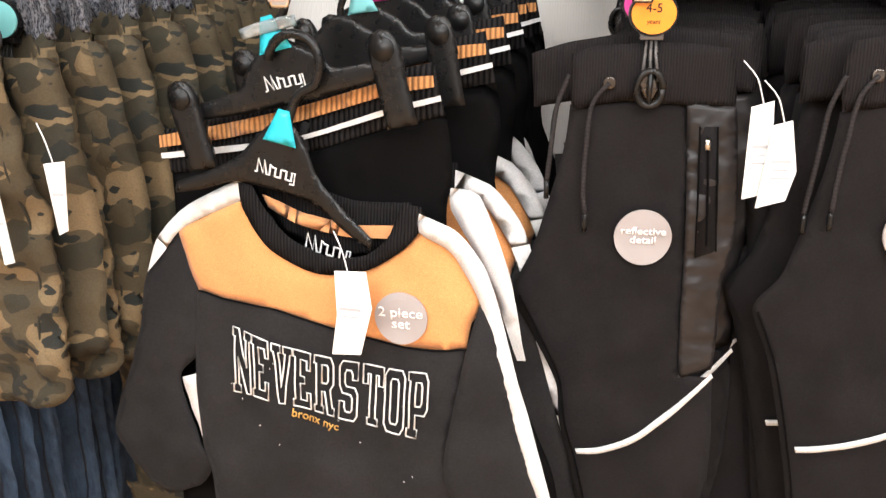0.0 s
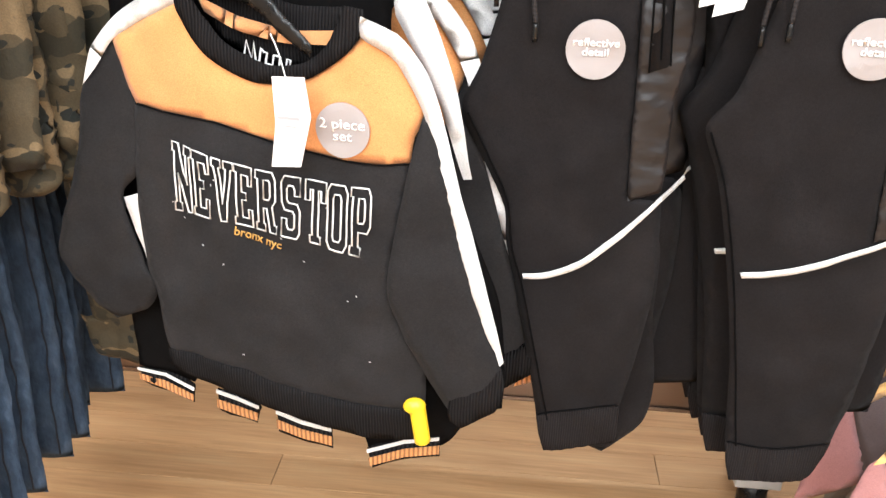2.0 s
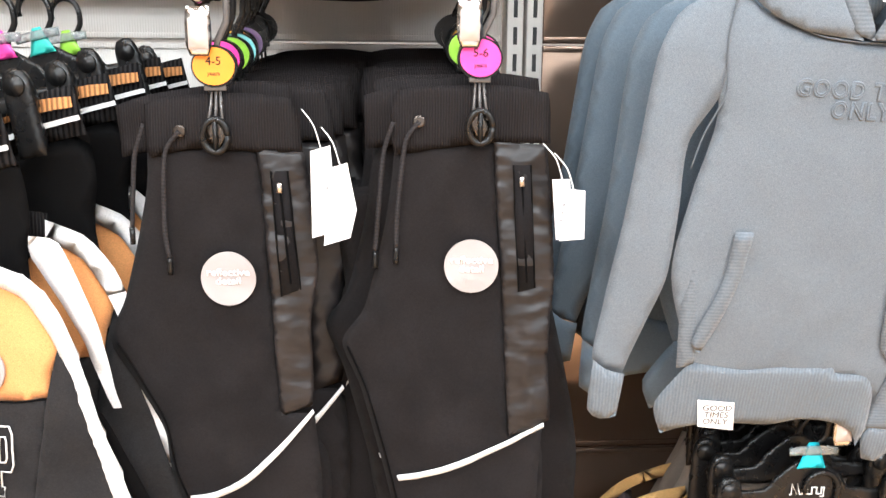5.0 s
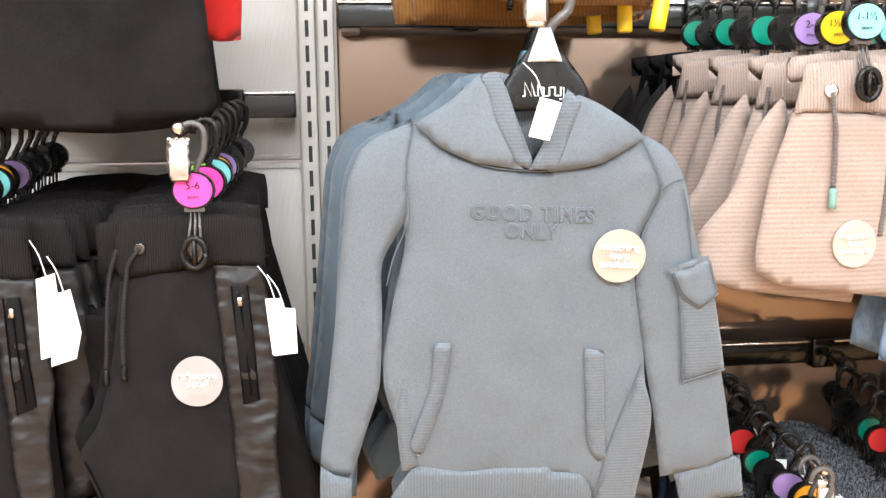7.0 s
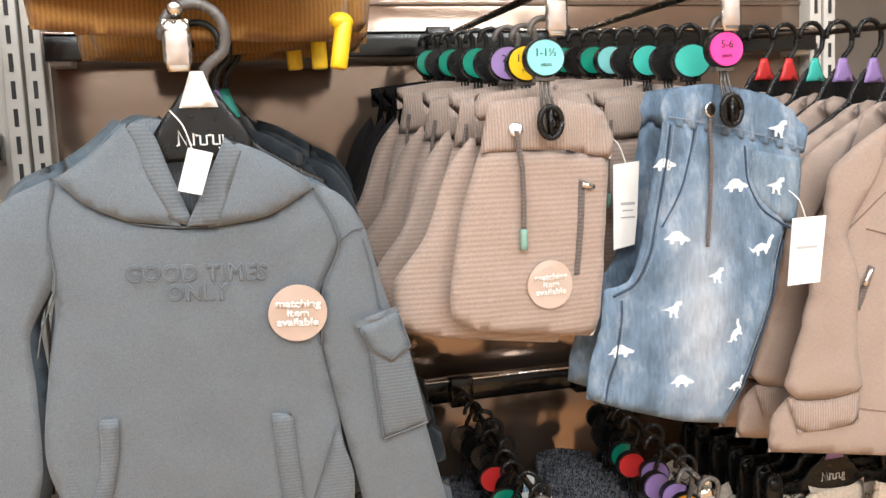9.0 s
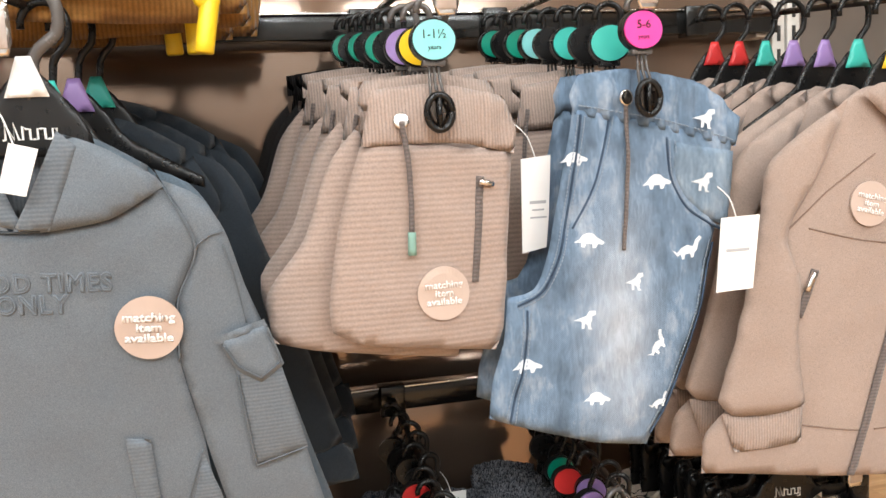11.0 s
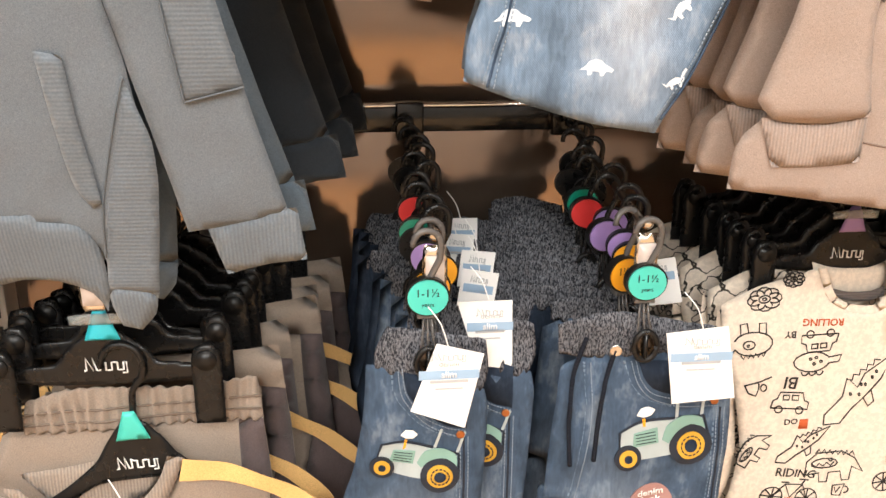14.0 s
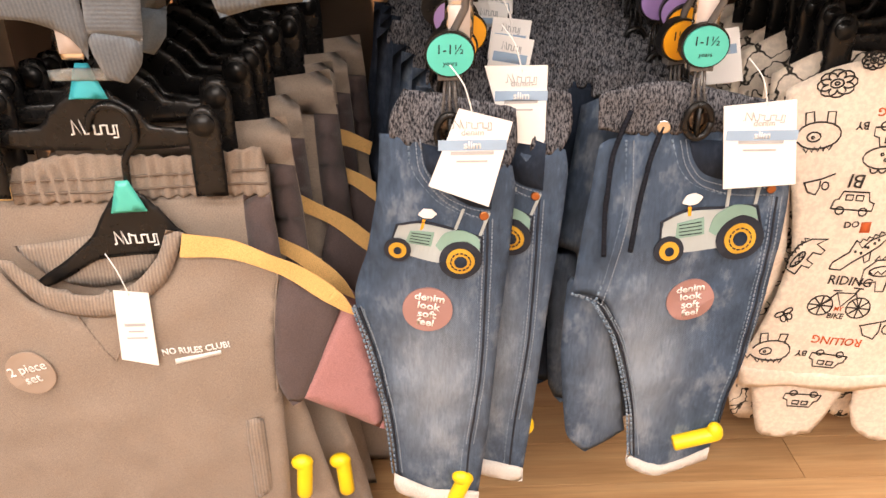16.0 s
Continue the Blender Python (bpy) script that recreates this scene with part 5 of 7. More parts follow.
HX, HY, HZ = (0.74, 0.75, 1.33, 0, 0, -3)[:3]
arm(HX - 0.005, HY - 0.01, HZ, RAILS["two_high"])
hoodie((0.74, 0.75, 1.33, 0, 0, -3), False, SLATE, "slate grey hoodie with raised lettering and sleeve pocket")
wing_hanger((HX + 0.010, HY + 0.002, HZ + 0.004, 0, 0, -3), 0.15, True, CARD, False, "hoodie hangers", 0.096, ring=0.029, bar_r=0.0055, stem=HOOK)
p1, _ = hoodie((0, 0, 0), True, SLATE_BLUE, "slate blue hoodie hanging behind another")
p2, _ = hoodie((0, 0, 0), True, SLATE_SHADE, "slate hoodie darkened for the shade at the back of a row")
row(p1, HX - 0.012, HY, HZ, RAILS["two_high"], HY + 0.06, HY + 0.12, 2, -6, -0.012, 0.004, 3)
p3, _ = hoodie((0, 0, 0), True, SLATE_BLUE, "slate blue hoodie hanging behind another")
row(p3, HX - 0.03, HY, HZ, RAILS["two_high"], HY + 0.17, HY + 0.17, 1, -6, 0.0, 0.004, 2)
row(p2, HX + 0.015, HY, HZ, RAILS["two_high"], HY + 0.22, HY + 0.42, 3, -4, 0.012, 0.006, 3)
for k, sc in enumerate((TEAL, LILAC, TEAL)):
    wing_hanger((HX + 0.012 * k + 0.012, HY + 0.085 + 0.07 * k, HZ + 0.008 * k, 0, 0, -4), 0.24, False, sc, False, "hoodie hangers", 0.105)
hang_tag((HX, HY - 0.035, HZ, 0, 0, -3), [(-0.002, -0.124), (0.020, -0.130), (0.007, -0.168), (-0.014, -0.163)], 0, label="plain white card tag at a hoodie's neck")


# ---- tan ribbed joggers ----
def rib_joggers(at, plain, cloth=TAN_RIB_H, band=TAN_RIB, label="tan ribbed joggers with drawcord, folded on a clip hanger"):
    c = Cloth(6, 0.006, 8, 0.002, 0.012, (0, -0.28), (0.12, 0.2))
    cell = 0.016 if plain else 0.009
    g = thing("ribbed_joggers", at, label, "trousers", "ribbed joggers")
    part("leg", c.piece([(-0.057, -0.125), (0.093, -0.14), (0.086, -0.218), (0.077, -0.319), (0.068, -0.341), (0.0, -0.331), (-0.065, -0.322), (-0.096, -0.307), (-0.098, -0.279), (-0.085, -0.207), (-0.07, -0.159)], 0, 0.010, cell), cloth, g)
    part("rear_leg", c.piece([(-0.056, -0.109), (-0.088, -0.147), (-0.116, -0.217), (-0.154, -0.268), (-0.151, -0.317), (-0.097, -0.331), (0.033, -0.349), (0.041, -0.316), (-0.07, -0.293), (-0.051, -0.148)], -0.024, 0.010, cell), cloth, g)
    part("waistband", c.piece([(-0.047, -0.078), (0.016, -0.074), (0.087, -0.087), (0.097, -0.121), (0.094, -0.144), (0.04, -0.132), (-0.012, -0.13), (-0.059, -0.131), (-0.052, -0.101)], 0.004, 0.008, cell, ruffle=(0.0050, 0.030)), band, g, "ribbed waistband")
    part("rear_waistband", c.piece([(-0.054, -0.068), (0.017, -0.062), (0.084, -0.071), (0.088, -0.102), (0.016, -0.091), (-0.055, -0.097)], -0.022, 0.010, cell), band, g)
    if plain:
        part("drawcord", c.seam([(-0.043, -0.106), (-0.05, -0.148), (-0.054, -0.197)], 0.0026, 0.011), CORD_GREY, g)
        part("cord_tip", c.seam([(-0.054, -0.197), (-0.056, -0.215)], 0.0045, 0.012), PALE_GREY, g)
        return g
    part("drawcord", c.seam([(-0.02, -0.109), (-0.016, -0.144), (-0.015, -0.181), (-0.016, -0.214)], 0.0028, 0.016), CORD_GREY, g, "grey drawcord")
    part("cord_tip", c.seam([(-0.016, -0.214), (-0.017, -0.236)], 0.0042, 0.016), PALE_GREY, g, "pale green cord tip")
    part("eyelet", c.round(*(-0.02, -0.108), 0.0075, 0.0145), CHROME, g)
    z = part("zip_pocket", c.patch([(0.053, -0.164), (0.061, -0.165), (0.051, -0.269), (0.044, -0.269)], 0.0102, 0.001), CORD_GREY, g, "dark zipped pocket")
    part("zip_puller", c.seam([(0.055, -0.17), (0.07, -0.173)], 0.0032, 0.0135), CHROME, z)
    sp = (0.013, -0.276)
    st = part("sticker", c.round(*sp, 0.0265, 0.0125), STICK_TAN, g, "round beige paper sticker", smooth=False)
    part("sticker_print", c.words("matching\nitem\navailable", sp, 0.0097, 0.015, stretch=1.1, bold=0.0002), STICK_INK, st)
    return g


RX, RY, RZ = (1.09, 0.765, 1.32, 0, 0, 0)[:3]
UP = RAILS["two_high"]
arm(RX + 0.027, RY, RZ + 0.042, UP)
rib_joggers((1.09, 0.765, 1.32, 0, 0, 0), False)
clip_hanger((RX + 0.015, RY - 0.008, RZ), "1-1½", AQUA, up=0.04)
pr = rib_joggers((0, 0, 0), True)
row(pr, RX - 0.004, RY, RZ + 0.004, UP, RY + 0.075, RY + 0.26, 3, -3, -0.012, 0.006, 6)
pk = rib_joggers((0, 0, 0), True, BLACK, BLACK_RIB, "black joggers with drawcord, folded on a clip hanger")
row(pk, RX - 0.02, RY, RZ, UP, RY + 0.32, BACK - 0.11, 3, 4, -0.010, 0.006, 8)
for k, cc in enumerate((LEMON, LILAC, None, GREEN_P, None, GREEN_P, None, GREEN_P)):
    clip_hanger((RX + 0.012 - 0.003 * k, RY + 0.04 + 0.05 * k, RZ + 0.006 * k, 0, 0, random.uniform(-12, 12)), ("1½-2" if k == 0 else "2-3" if k == 1 else None), cc, up=0.04)
hang_tag((RX, RY + 0.035, RZ), [(0.114, -0.151), (0.147, -0.148), (0.143, -0.21), (0.139, -0.245), (0.112, -0.25)], 3)


# ---- pale dinosaur jeans ----
def dino(kind):
    """Plain side views of three dinosaur shapes, one unit long."""
    if kind == 0:
        return [(-0.5, 0.02), (-0.3, 0.10), (-0.12, 0.18), (-0.02, 0.34), (0.16, 0.36), (0.18, 0.24), (0.06, 0.18), (0.10, 0.06), (0.05, 0.0), (0.06, -0.16), (0.14, -0.22), (0.0, -0.22), (-0.04, -0.10), (-0.14, -0.04), (-0.14, -0.2), (-0.22, -0.22), (-0.24, 0.0)]
    if kind == 1:
        return [(-0.5, -0.10), (-0.34, 0.02), (-0.24, 0.16), (-0.08, 0.24), (0.1, 0.22), (0.24, 0.10), (0.36, 0.06), (0.5, -0.02), (0.44, -0.10), (0.28, -0.08), (0.2, -0.22), (0.1, -0.22), (0.08, -0.10), (-0.12, -0.10), (-0.16, -0.22), (-0.26, -0.22), (-0.28, -0.08)]
    return [(-0.5, 0.12), (-0.36, 0.0), (-0.2, 0.10), (0.0, 0.14), (0.16, 0.06), (0.26, 0.22), (0.40, 0.32), (0.46, 0.24), (0.34, 0.14), (0.26, -0.06), (0.16, -0.12), (0.12, -0.24), (0.05, -0.24), (0.02, -0.1), (-0.14, -0.1), (-0.18, -0.22), (-0.25, -0.22), (-0.26, -0.06), (-0.38, -0.1)]


def place(shape, at, w, turn=0.0):
    ca, sa = math.cos(radians(turn)), math.sin(radians(turn))
    return [(at[0] + w * (ca * x - sa * z), at[1] + w * (sa * x + ca * z)) for x, z in shape]


def dino_jeans(at, plain):
    c = Cloth(7, 0.009, 7, 0.0028, 0.016, (0, -0.3), (0.13, 0.28))
    cell = 0.016 if plain else 0.008
    g = thing("dinosaur_jeans", at, "pale blue pull-on jeans with white dinosaur print", "jeans", "dinosaur jeans")
    part("leg", c.piece([(-0.053, -0.103), (0.033, -0.119), (0.132, -0.142), (0.121, -0.2), (0.105, -0.246), (0.085, -0.326), (0.053, -0.398), (0.019, -0.46), (-0.038, -0.451), (-0.096, -0.434), (-0.151, -0.414), (-0.147, -0.377), (-0.135, -0.339), (-0.128, -0.289), (-0.102, -0.283), (-0.084, -0.246), (-0.068, -0.17)], 0, 0.012, cell), DENIM_PALE, g)
    part("waistband", c.piece([(-0.046, -0.069), (0.012, -0.065), (0.097, -0.082), (0.141, -0.118), (0.135, -0.149), (0.033, -0.125), (-0.053, -0.108), (-0.056, -0.089)], 0.003, 0.009, cell, ruffle=(0.0048, 0.019)), DENIM_PALE, g, "elastic waistband")
    if plain:
        return g
    part("waist_stitch", c.stitches([(-0.048, -0.1), (0.012, -0.111), (0.071, -0.124), (0.13, -0.142)], 0.0008, 0.0135, 0.004), STITCH_PALE, g)
    part("pocket", c.piece([(0.056, -0.139), (0.132, -0.154), (0.125, -0.233), (0.104, -0.226), (0.074, -0.205), (0.057, -0.173)], 0.003, 0.0115, cell, soft=0.004), DENIM_POCKET, g, "faded front pocket")
    for q in ([(0.05, -0.136), (0.053, -0.176), (0.072, -0.21), (0.104, -0.231), (0.125, -0.239)], [(-0.046, -0.109), (-0.057, -0.171), (-0.073, -0.248), (-0.095, -0.286), (-0.119, -0.298)], [(-0.109, -0.303), (-0.112, -0.347), (-0.122, -0.386), (-0.131, -0.419)], [(0.104, -0.249), (0.081, -0.331), (0.049, -0.403), (0.022, -0.448)], [(-0.014, -0.112), (-0.033, -0.178), (-0.059, -0.223)]):
        part("seam", c.seam(q, 0.0013, 0.0118), DENIM_BLUE, g)
    for q in ([(0.053, -0.139), (0.055, -0.175), (0.073, -0.208), (0.104, -0.229), (0.125, -0.235)], [(0.06, -0.14), (0.063, -0.172), (0.079, -0.202), (0.107, -0.221), (0.126, -0.227)], [(-0.049, -0.109), (-0.061, -0.171), (-0.077, -0.247), (-0.097, -0.284), (-0.12, -0.295)], [(-0.042, -0.111), (-0.053, -0.171), (-0.07, -0.25), (-0.093, -0.289), (-0.118, -0.301)], [(-0.113, -0.302), (-0.116, -0.347), (-0.126, -0.385), (-0.135, -0.417)], [(-0.105, -0.306), (-0.109, -0.348), (-0.118, -0.386), (-0.126, -0.421)], [(0.099, -0.246), (0.077, -0.329), (0.044, -0.401), (0.018, -0.446)], [(-0.01, -0.112), (-0.029, -0.179), (-0.055, -0.222)]):
        part("stitch_line", c.stitches(q, 0.0007, 0.0122, 0.0036), STITCH_PALE, g)
    part("drawcord", c.seam([(0.002, -0.097), (0.001, -0.154), (-0.003, -0.206), (-0.007, -0.248)], 0.0022, 0.0165), CORD_GREY, g, "grey drawcord")
    part("eyelet", c.round(*(0.002, -0.094), 0.008, 0.0175), CHROME, g)
    for k, (q, w, a) in enumerate((((-0.055, -0.153), 0.03, 0), ((0.037, -0.181), 0.034, 0), ((0.095, -0.187), 0.036, -10), ((-0.042, -0.236), 0.033, -8), ((0.073, -0.255), 0.038, 10), ((0.011, -0.285), 0.032, -5), ((-0.045, -0.32), 0.034, -8), ((0.033, -0.352), 0.032, 50), ((-0.111, -0.361), 0.032, 0), ((-0.038, -0.402), 0.030, -5), ((0.033, -0.414), 0.026, 20), ((0.099, -0.121), 0.036, -10))):
        part("dinosaur_print", c.patch(place(dino((1, 1, 0, 1, 2, 0, 0, 2, 1, 1, 2, 0)[k]), q, w, a), 0.0150 if k in (2, 11) else 0.0119, 0.0004), PRINT_PALE, g, "white dinosaur print", smooth=False)
    return g


DX, DY, DZ = (1.3, 0.765, 1.32, 0, 0, 0)[:3]
arm(DX + 0.024, DY, DZ + 0.046, UP)
dino_jeans((1.3, 0.765, 1.32, 0, 0, 0), False)
clip_hanger((DX + 0.02, DY - 0.010, DZ), "5-6", PINK_P, up=0.046)
pd = dino_jeans((0, 0, 0), True)
row(pd, DX, DY, DZ, UP, DY + 0.06, DY + 0.06, 1, 6)
pt2 = rib_joggers((0, 0, 0), True)
row(pt2, DX - 0.02, DY, DZ, UP, DY + 0.12, BACK - 0.16, 4, -4, -0.008, 0.010, 8)
for k, cc in enumerate((TEAL, None, TEAL, None, AQUA, GREEN_P, None, GREEN_P)):
    clip_hanger((DX + 0.012 - 0.003 * k, DY + 0.045 + 0.048 * k, DZ + 0.006 * k, 0, 0, random.uniform(-12, 12)), None, cc, up=0.04)
hang_tag((DX, DY - 0.014, DZ), [(0.107, -0.223), (0.153, -0.222), (0.144, -0.301), (0.1, -0.302)], 1)


# ---- tan zip jackets ----
def zip_jacket(at, plain):
    c = Cloth(8, 0.012, 6, 0.0012, 0.025, (0.05, -0.33), (0.2, 0.28))
    cell = 0.013 if plain else 0.010
    g = thing("zip_jacket", at, "tan fleece zip jacket with ribbed cuffs on a hanger", "jacket", "tan jackets")
    part("body", c.piece([(-0.029, -0.116), (0.011, -0.099), (0.055, -0.127), (0.162, -0.209), (0.216, -0.317), (0.222, -0.597), (0.11, -0.581), (-0.011, -0.562), (-0.134, -0.545), (-0.207, -0.535), (-0.197, -0.483), (-0.11, -0.4), (-0.108, -0.255), (-0.092, -0.182)], 0, 0.010, cell), TAN, g)
    part("sleeve", c.piece([(-0.029, -0.114), (-0.089, -0.149), (-0.127, -0.185), (-0.137, -0.241), (-0.152, -0.314), (-0.17, -0.382), (-0.191, -0.448), (-0.174, -0.466), (-0.129, -0.47), (-0.083, -0.463), (-0.093, -0.388), (-0.09, -0.318), (-0.105, -0.261), (-0.067, -0.195)], 0.006, 0.014, cell), TAN, g)
    part("cuff_rib", c.piece([(-0.184, -0.465), (-0.129, -0.469), (-0.083, -0.461), (-0.084, -0.508), (-0.124, -0.512), (-0.168, -0.513)], 0.006, 0.009, cell), TAN_RIB, g, "ribbed cuff")
    part("sleeve", c.piece([(0.055, -0.124), (0.145, -0.17), (0.21, -0.237), (0.252, -0.373), (0.29, -0.531), (0.218, -0.539), (0.184, -0.409), (0.161, -0.3)], 0.004, 0.014, cell), TAN, g)
    part("collar", c.piece([(-0.014, -0.108), (0.011, -0.096), (0.043, -0.106), (0.063, -0.143), (0.08, -0.193), (0.059, -0.199), (0.028, -0.148)], 0.010, 0.014, cell), TAN, g, "stand collar")
    if plain:
        return g
    part("front_zip", c.patch([(0.071, -0.253), (0.064, -0.29), (0.029, -0.418), (-0.012, -0.56), (-0.022, -0.558), (0.019, -0.413), (0.054, -0.289), (0.062, -0.25)], 0.0115, 0.0015), CORD_GREY, g, "dark front zip")
    z = part("pocket_zip", c.patch([(-0.074, -0.303), (-0.065, -0.306), (-0.086, -0.36), (-0.094, -0.356)], 0.0115, 0.0012), CORD_GREY, g, "zipped chest pocket")
    part("zip_puller", c.seam([(-0.072, -0.308), (-0.082, -0.328)], 0.004, 0.014), CHROME, z)
    for q in ([(-0.076, -0.257), (-0.016, -0.273), (0.049, -0.284)], [(-0.105, -0.261), (-0.053, -0.217), (0.008, -0.176)], [(-0.083, -0.489), (-0.043, -0.497), (-0.007, -0.504)], [(0.016, -0.506), (0.082, -0.511)], [(-0.144, -0.321), (-0.156, -0.383), (-0.174, -0.446)]):
        part("seam", c.seam(q, 0.0011, 0.0100), TAN_SEAM, g)
    sp = (-0.0, -0.233)
    st = part("sticker", c.round(*sp, 0.026, 0.0125), STICK_TAN, g, "round beige paper sticker", smooth=False)
    part("sticker_print", c.words("matching\nitem\navailable", sp, 0.0097, 0.015, stretch=1.1, turn=-14, bold=0.0002), STICK_INK, st)
    return g


BX, BY, BZ = (1.62, 0.8, 1.33, 0, 0, 0)[:3]
arm(BX + 0.05, BY - 0.02, BZ, UP)
zip_jacket((1.62, 0.8, 1.33, 0, 0, 0), False)
pj = zip_jacket((0, 0, 0), True)
row(pj, BX - 0.005, BY, BZ, UP, BY + 0.05, BACK - 0.17, 7, 2, -0.006, 0.01, 5)
for k, sc in enumerate((LEMON, TEAL, LILAC, LILAC, TEAL, RED_P, RED_P)):
    wing_hanger((BX + 0.05 - 0.008 * k, BY + 0.012 + 0.05 * k, BZ + 0.006 * k, 0, 0, random.uniform(-3, 6)), 0.24, k == 0, sc, False, "jacket hangers", 0.085)


# ---- stone sweatshirt sets ----
def stone_sweater(at, plain):
    c = Cloth(9, 0.009, 7, 0.0026, 0.022, (0.02, -0.4), (0.16, 0.26))
    cell = 0.013 if plain else 0.010
    g = thing("stone_sweatshirt", at, "stone sweatshirt with straw stripe and pink sleeve panels", "sweatshirt", "stone sets")
    part("body", c.piece([(-0.11, -0.298), (-0.086, -0.292), (-0.061, -0.329), (-0.019, -0.348), (0.034, -0.338), (0.074, -0.305), (0.099, -0.27), (0.151, -0.277), (0.197, -0.303), (0.184, -0.359), (0.18, -0.449), (0.178, -0.573), (0.171, -0.734), (-0.02, -0.735), (-0.216, -0.715), (-0.179, -0.452)], 0, 0.010, cell), STONE, g)
    part("collar_rib", c.piece([(-0.085, -0.277), (-0.071, -0.3), (-0.045, -0.333), (-0.002, -0.346), (0.04, -0.336), (0.081, -0.303), (0.105, -0.251), (0.088, -0.247), (0.075, -0.277), (0.045, -0.308), (-0.003, -0.321), (-0.04, -0.308), (-0.067, -0.282)], 0.006, 0.010, 0.008, soft=0.006), STONE_RIB, g, "ribbed collar")
    part("neck_inside", c.piece([(-0.077, -0.278), (-0.003, -0.268), (0.086, -0.244), (0.075, -0.282), (0.044, -0.314), (-0.004, -0.327), (-0.046, -0.312)], -0.018, 0.006, cell), STONE_RIB, g)
    part("shoulder_stripe", c.patch([(0.104, -0.25), (0.153, -0.263), (0.212, -0.296), (0.251, -0.332), (0.267, -0.362), (0.249, -0.353), (0.194, -0.305), (0.15, -0.282), (0.099, -0.274)], 0.0165, 0.0015), YELLOW, g, "straw yellow stripe", smooth=False)
    part("sleeve", c.piece([(0.193, -0.301), (0.252, -0.349), (0.236, -0.39), (0.208, -0.465), (0.191, -0.477), (0.181, -0.456), (0.177, -0.418), (0.184, -0.345)], 0.004, 0.012, cell), MAUVE, g, "mauve-brown sleeve panel")
    part("sleeve_panel", c.piece([(0.253, -0.351), (0.267, -0.363), (0.284, -0.452), (0.292, -0.519), (0.241, -0.494), (0.203, -0.467), (0.227, -0.412)], 0.004, 0.012, cell), PINK, g, "dusty pink sleeve panel")
    mid = (0.001, -0.3)[0]
    for nm, o, mt, lf in (("shoulder_stripe", [(0.104, -0.25), (0.153, -0.263), (0.212, -0.296), (0.251, -0.332), (0.266, -0.359), (0.249, -0.353), (0.194, -0.305), (0.15, -0.282), (0.099, -0.274)], YELLOW, 0.010), ("sleeve_panel", [(0.253, -0.351), (0.267, -0.363), (0.284, -0.452), (0.292, -0.519), (0.241, -0.494), (0.203, -0.467), (0.227, -0.412)], PINK, 0.004), ("sleeve", [(0.193, -0.301), (0.252, -0.349), (0.236, -0.39), (0.208, -0.465), (0.191, -0.477), (0.181, -0.456), (0.177, -0.418), (0.184, -0.345)], MAUVE, 0.004)):
        part(nm, c.piece([(2 * mid - a, z) for a, z in o], lf, 0.006, cell), mt, g)
    if plain:
        return g
    for q in ([(-0.018, -0.344), (-0.002, -0.376), (0.012, -0.404), (0.025, -0.377), (0.04, -0.338)], [(0.189, -0.304), (0.182, -0.359), (0.176, -0.456)]):
        part("seam", c.seam(q, 0.0011, 0.0105), STONE_RIB, g)
    part("pocket_welt", c.piece([(0.138, -0.491), (0.158, -0.486), (0.156, -0.599), (0.137, -0.612)], 0.006, 0.008, 0.008, soft=0.005), STONE_RIB, g, "ribbed pocket edge")
    part("slogan", c.words("NO RULES CLUB!", (0.098, -0.388), 0.0105, 0.0115, turn=7, bold=0.0003, stretch=0.9), WHITE_INK, g, "small white lettering")
    part("slogan_bars", c.patch([(0.075, -0.4), (0.124, -0.39), (0.124, -0.395), (0.075, -0.406)], 0.0115, 0.0006, corner=True), WHITE_INK, g)
    sp = (-0.079, -0.416)
    st = part("sticker", c.round(*sp, 0.0265, 0.0125), STICK_STONE, g, "round stone-coloured paper sticker", smooth=False)
    part("sticker_print", c.words("2 piece\nset", sp, 0.0155, 0.015, turn=18, bold=0.0002), STICK_INK, st)
    return g


def stone_trousers(at, plain):
    c = Cloth(10, 0.008, 7, 0.003, 0.014, (0, -0.35), (0.16, 0.3))
    cell = 0.018 if plain else 0.011
    g = thing("stone_joggers", at, "stone joggers with gathered waist clipped on a hanger", "trousers", "stone sets")
    part("waistband", c.piece([(-0.06, -0.196), (-0.007, -0.182), (0.09, -0.186), (0.18, -0.18), (0.185, -0.233), (0.129, -0.23), (0.027, -0.233), (-0.066, -0.234)], 0.006, 0.008, cell, ruffle=None if plain else (0.0048, 0.0135)), STONE, g, "gathered waistband")
    if not plain:
        for zz in (-0.204, -0.218):
            part("waist_stitch", c.seam([(-0.063, zz - 0.004), (0.027, zz - 0.002), (0.1, zz), (0.183, zz + 0.001)], 0.0013, 0.0155), STONE_SEAM, g)
    part("leg", c.piece([(-0.089, -0.232), (0.028, -0.23), (0.184, -0.231), (0.19, -0.336), (0.197, -0.489), (0.23, -0.65), (0.253, -0.784), (0.003, -0.771), (-0.018, -0.482), (-0.141, -0.764), (-0.252, -0.748), (-0.16, -0.399)], 0, 0.010, cell), STONE, g)
    part("leg_panel", c.piece([(0.157, -0.232), (0.184, -0.231), (0.19, -0.336), (0.197, -0.489), (0.168, -0.48), (0.157, -0.335)], 0.003, 0.010, cell), MAUVE, g, "mauve-brown side panel")
    return g


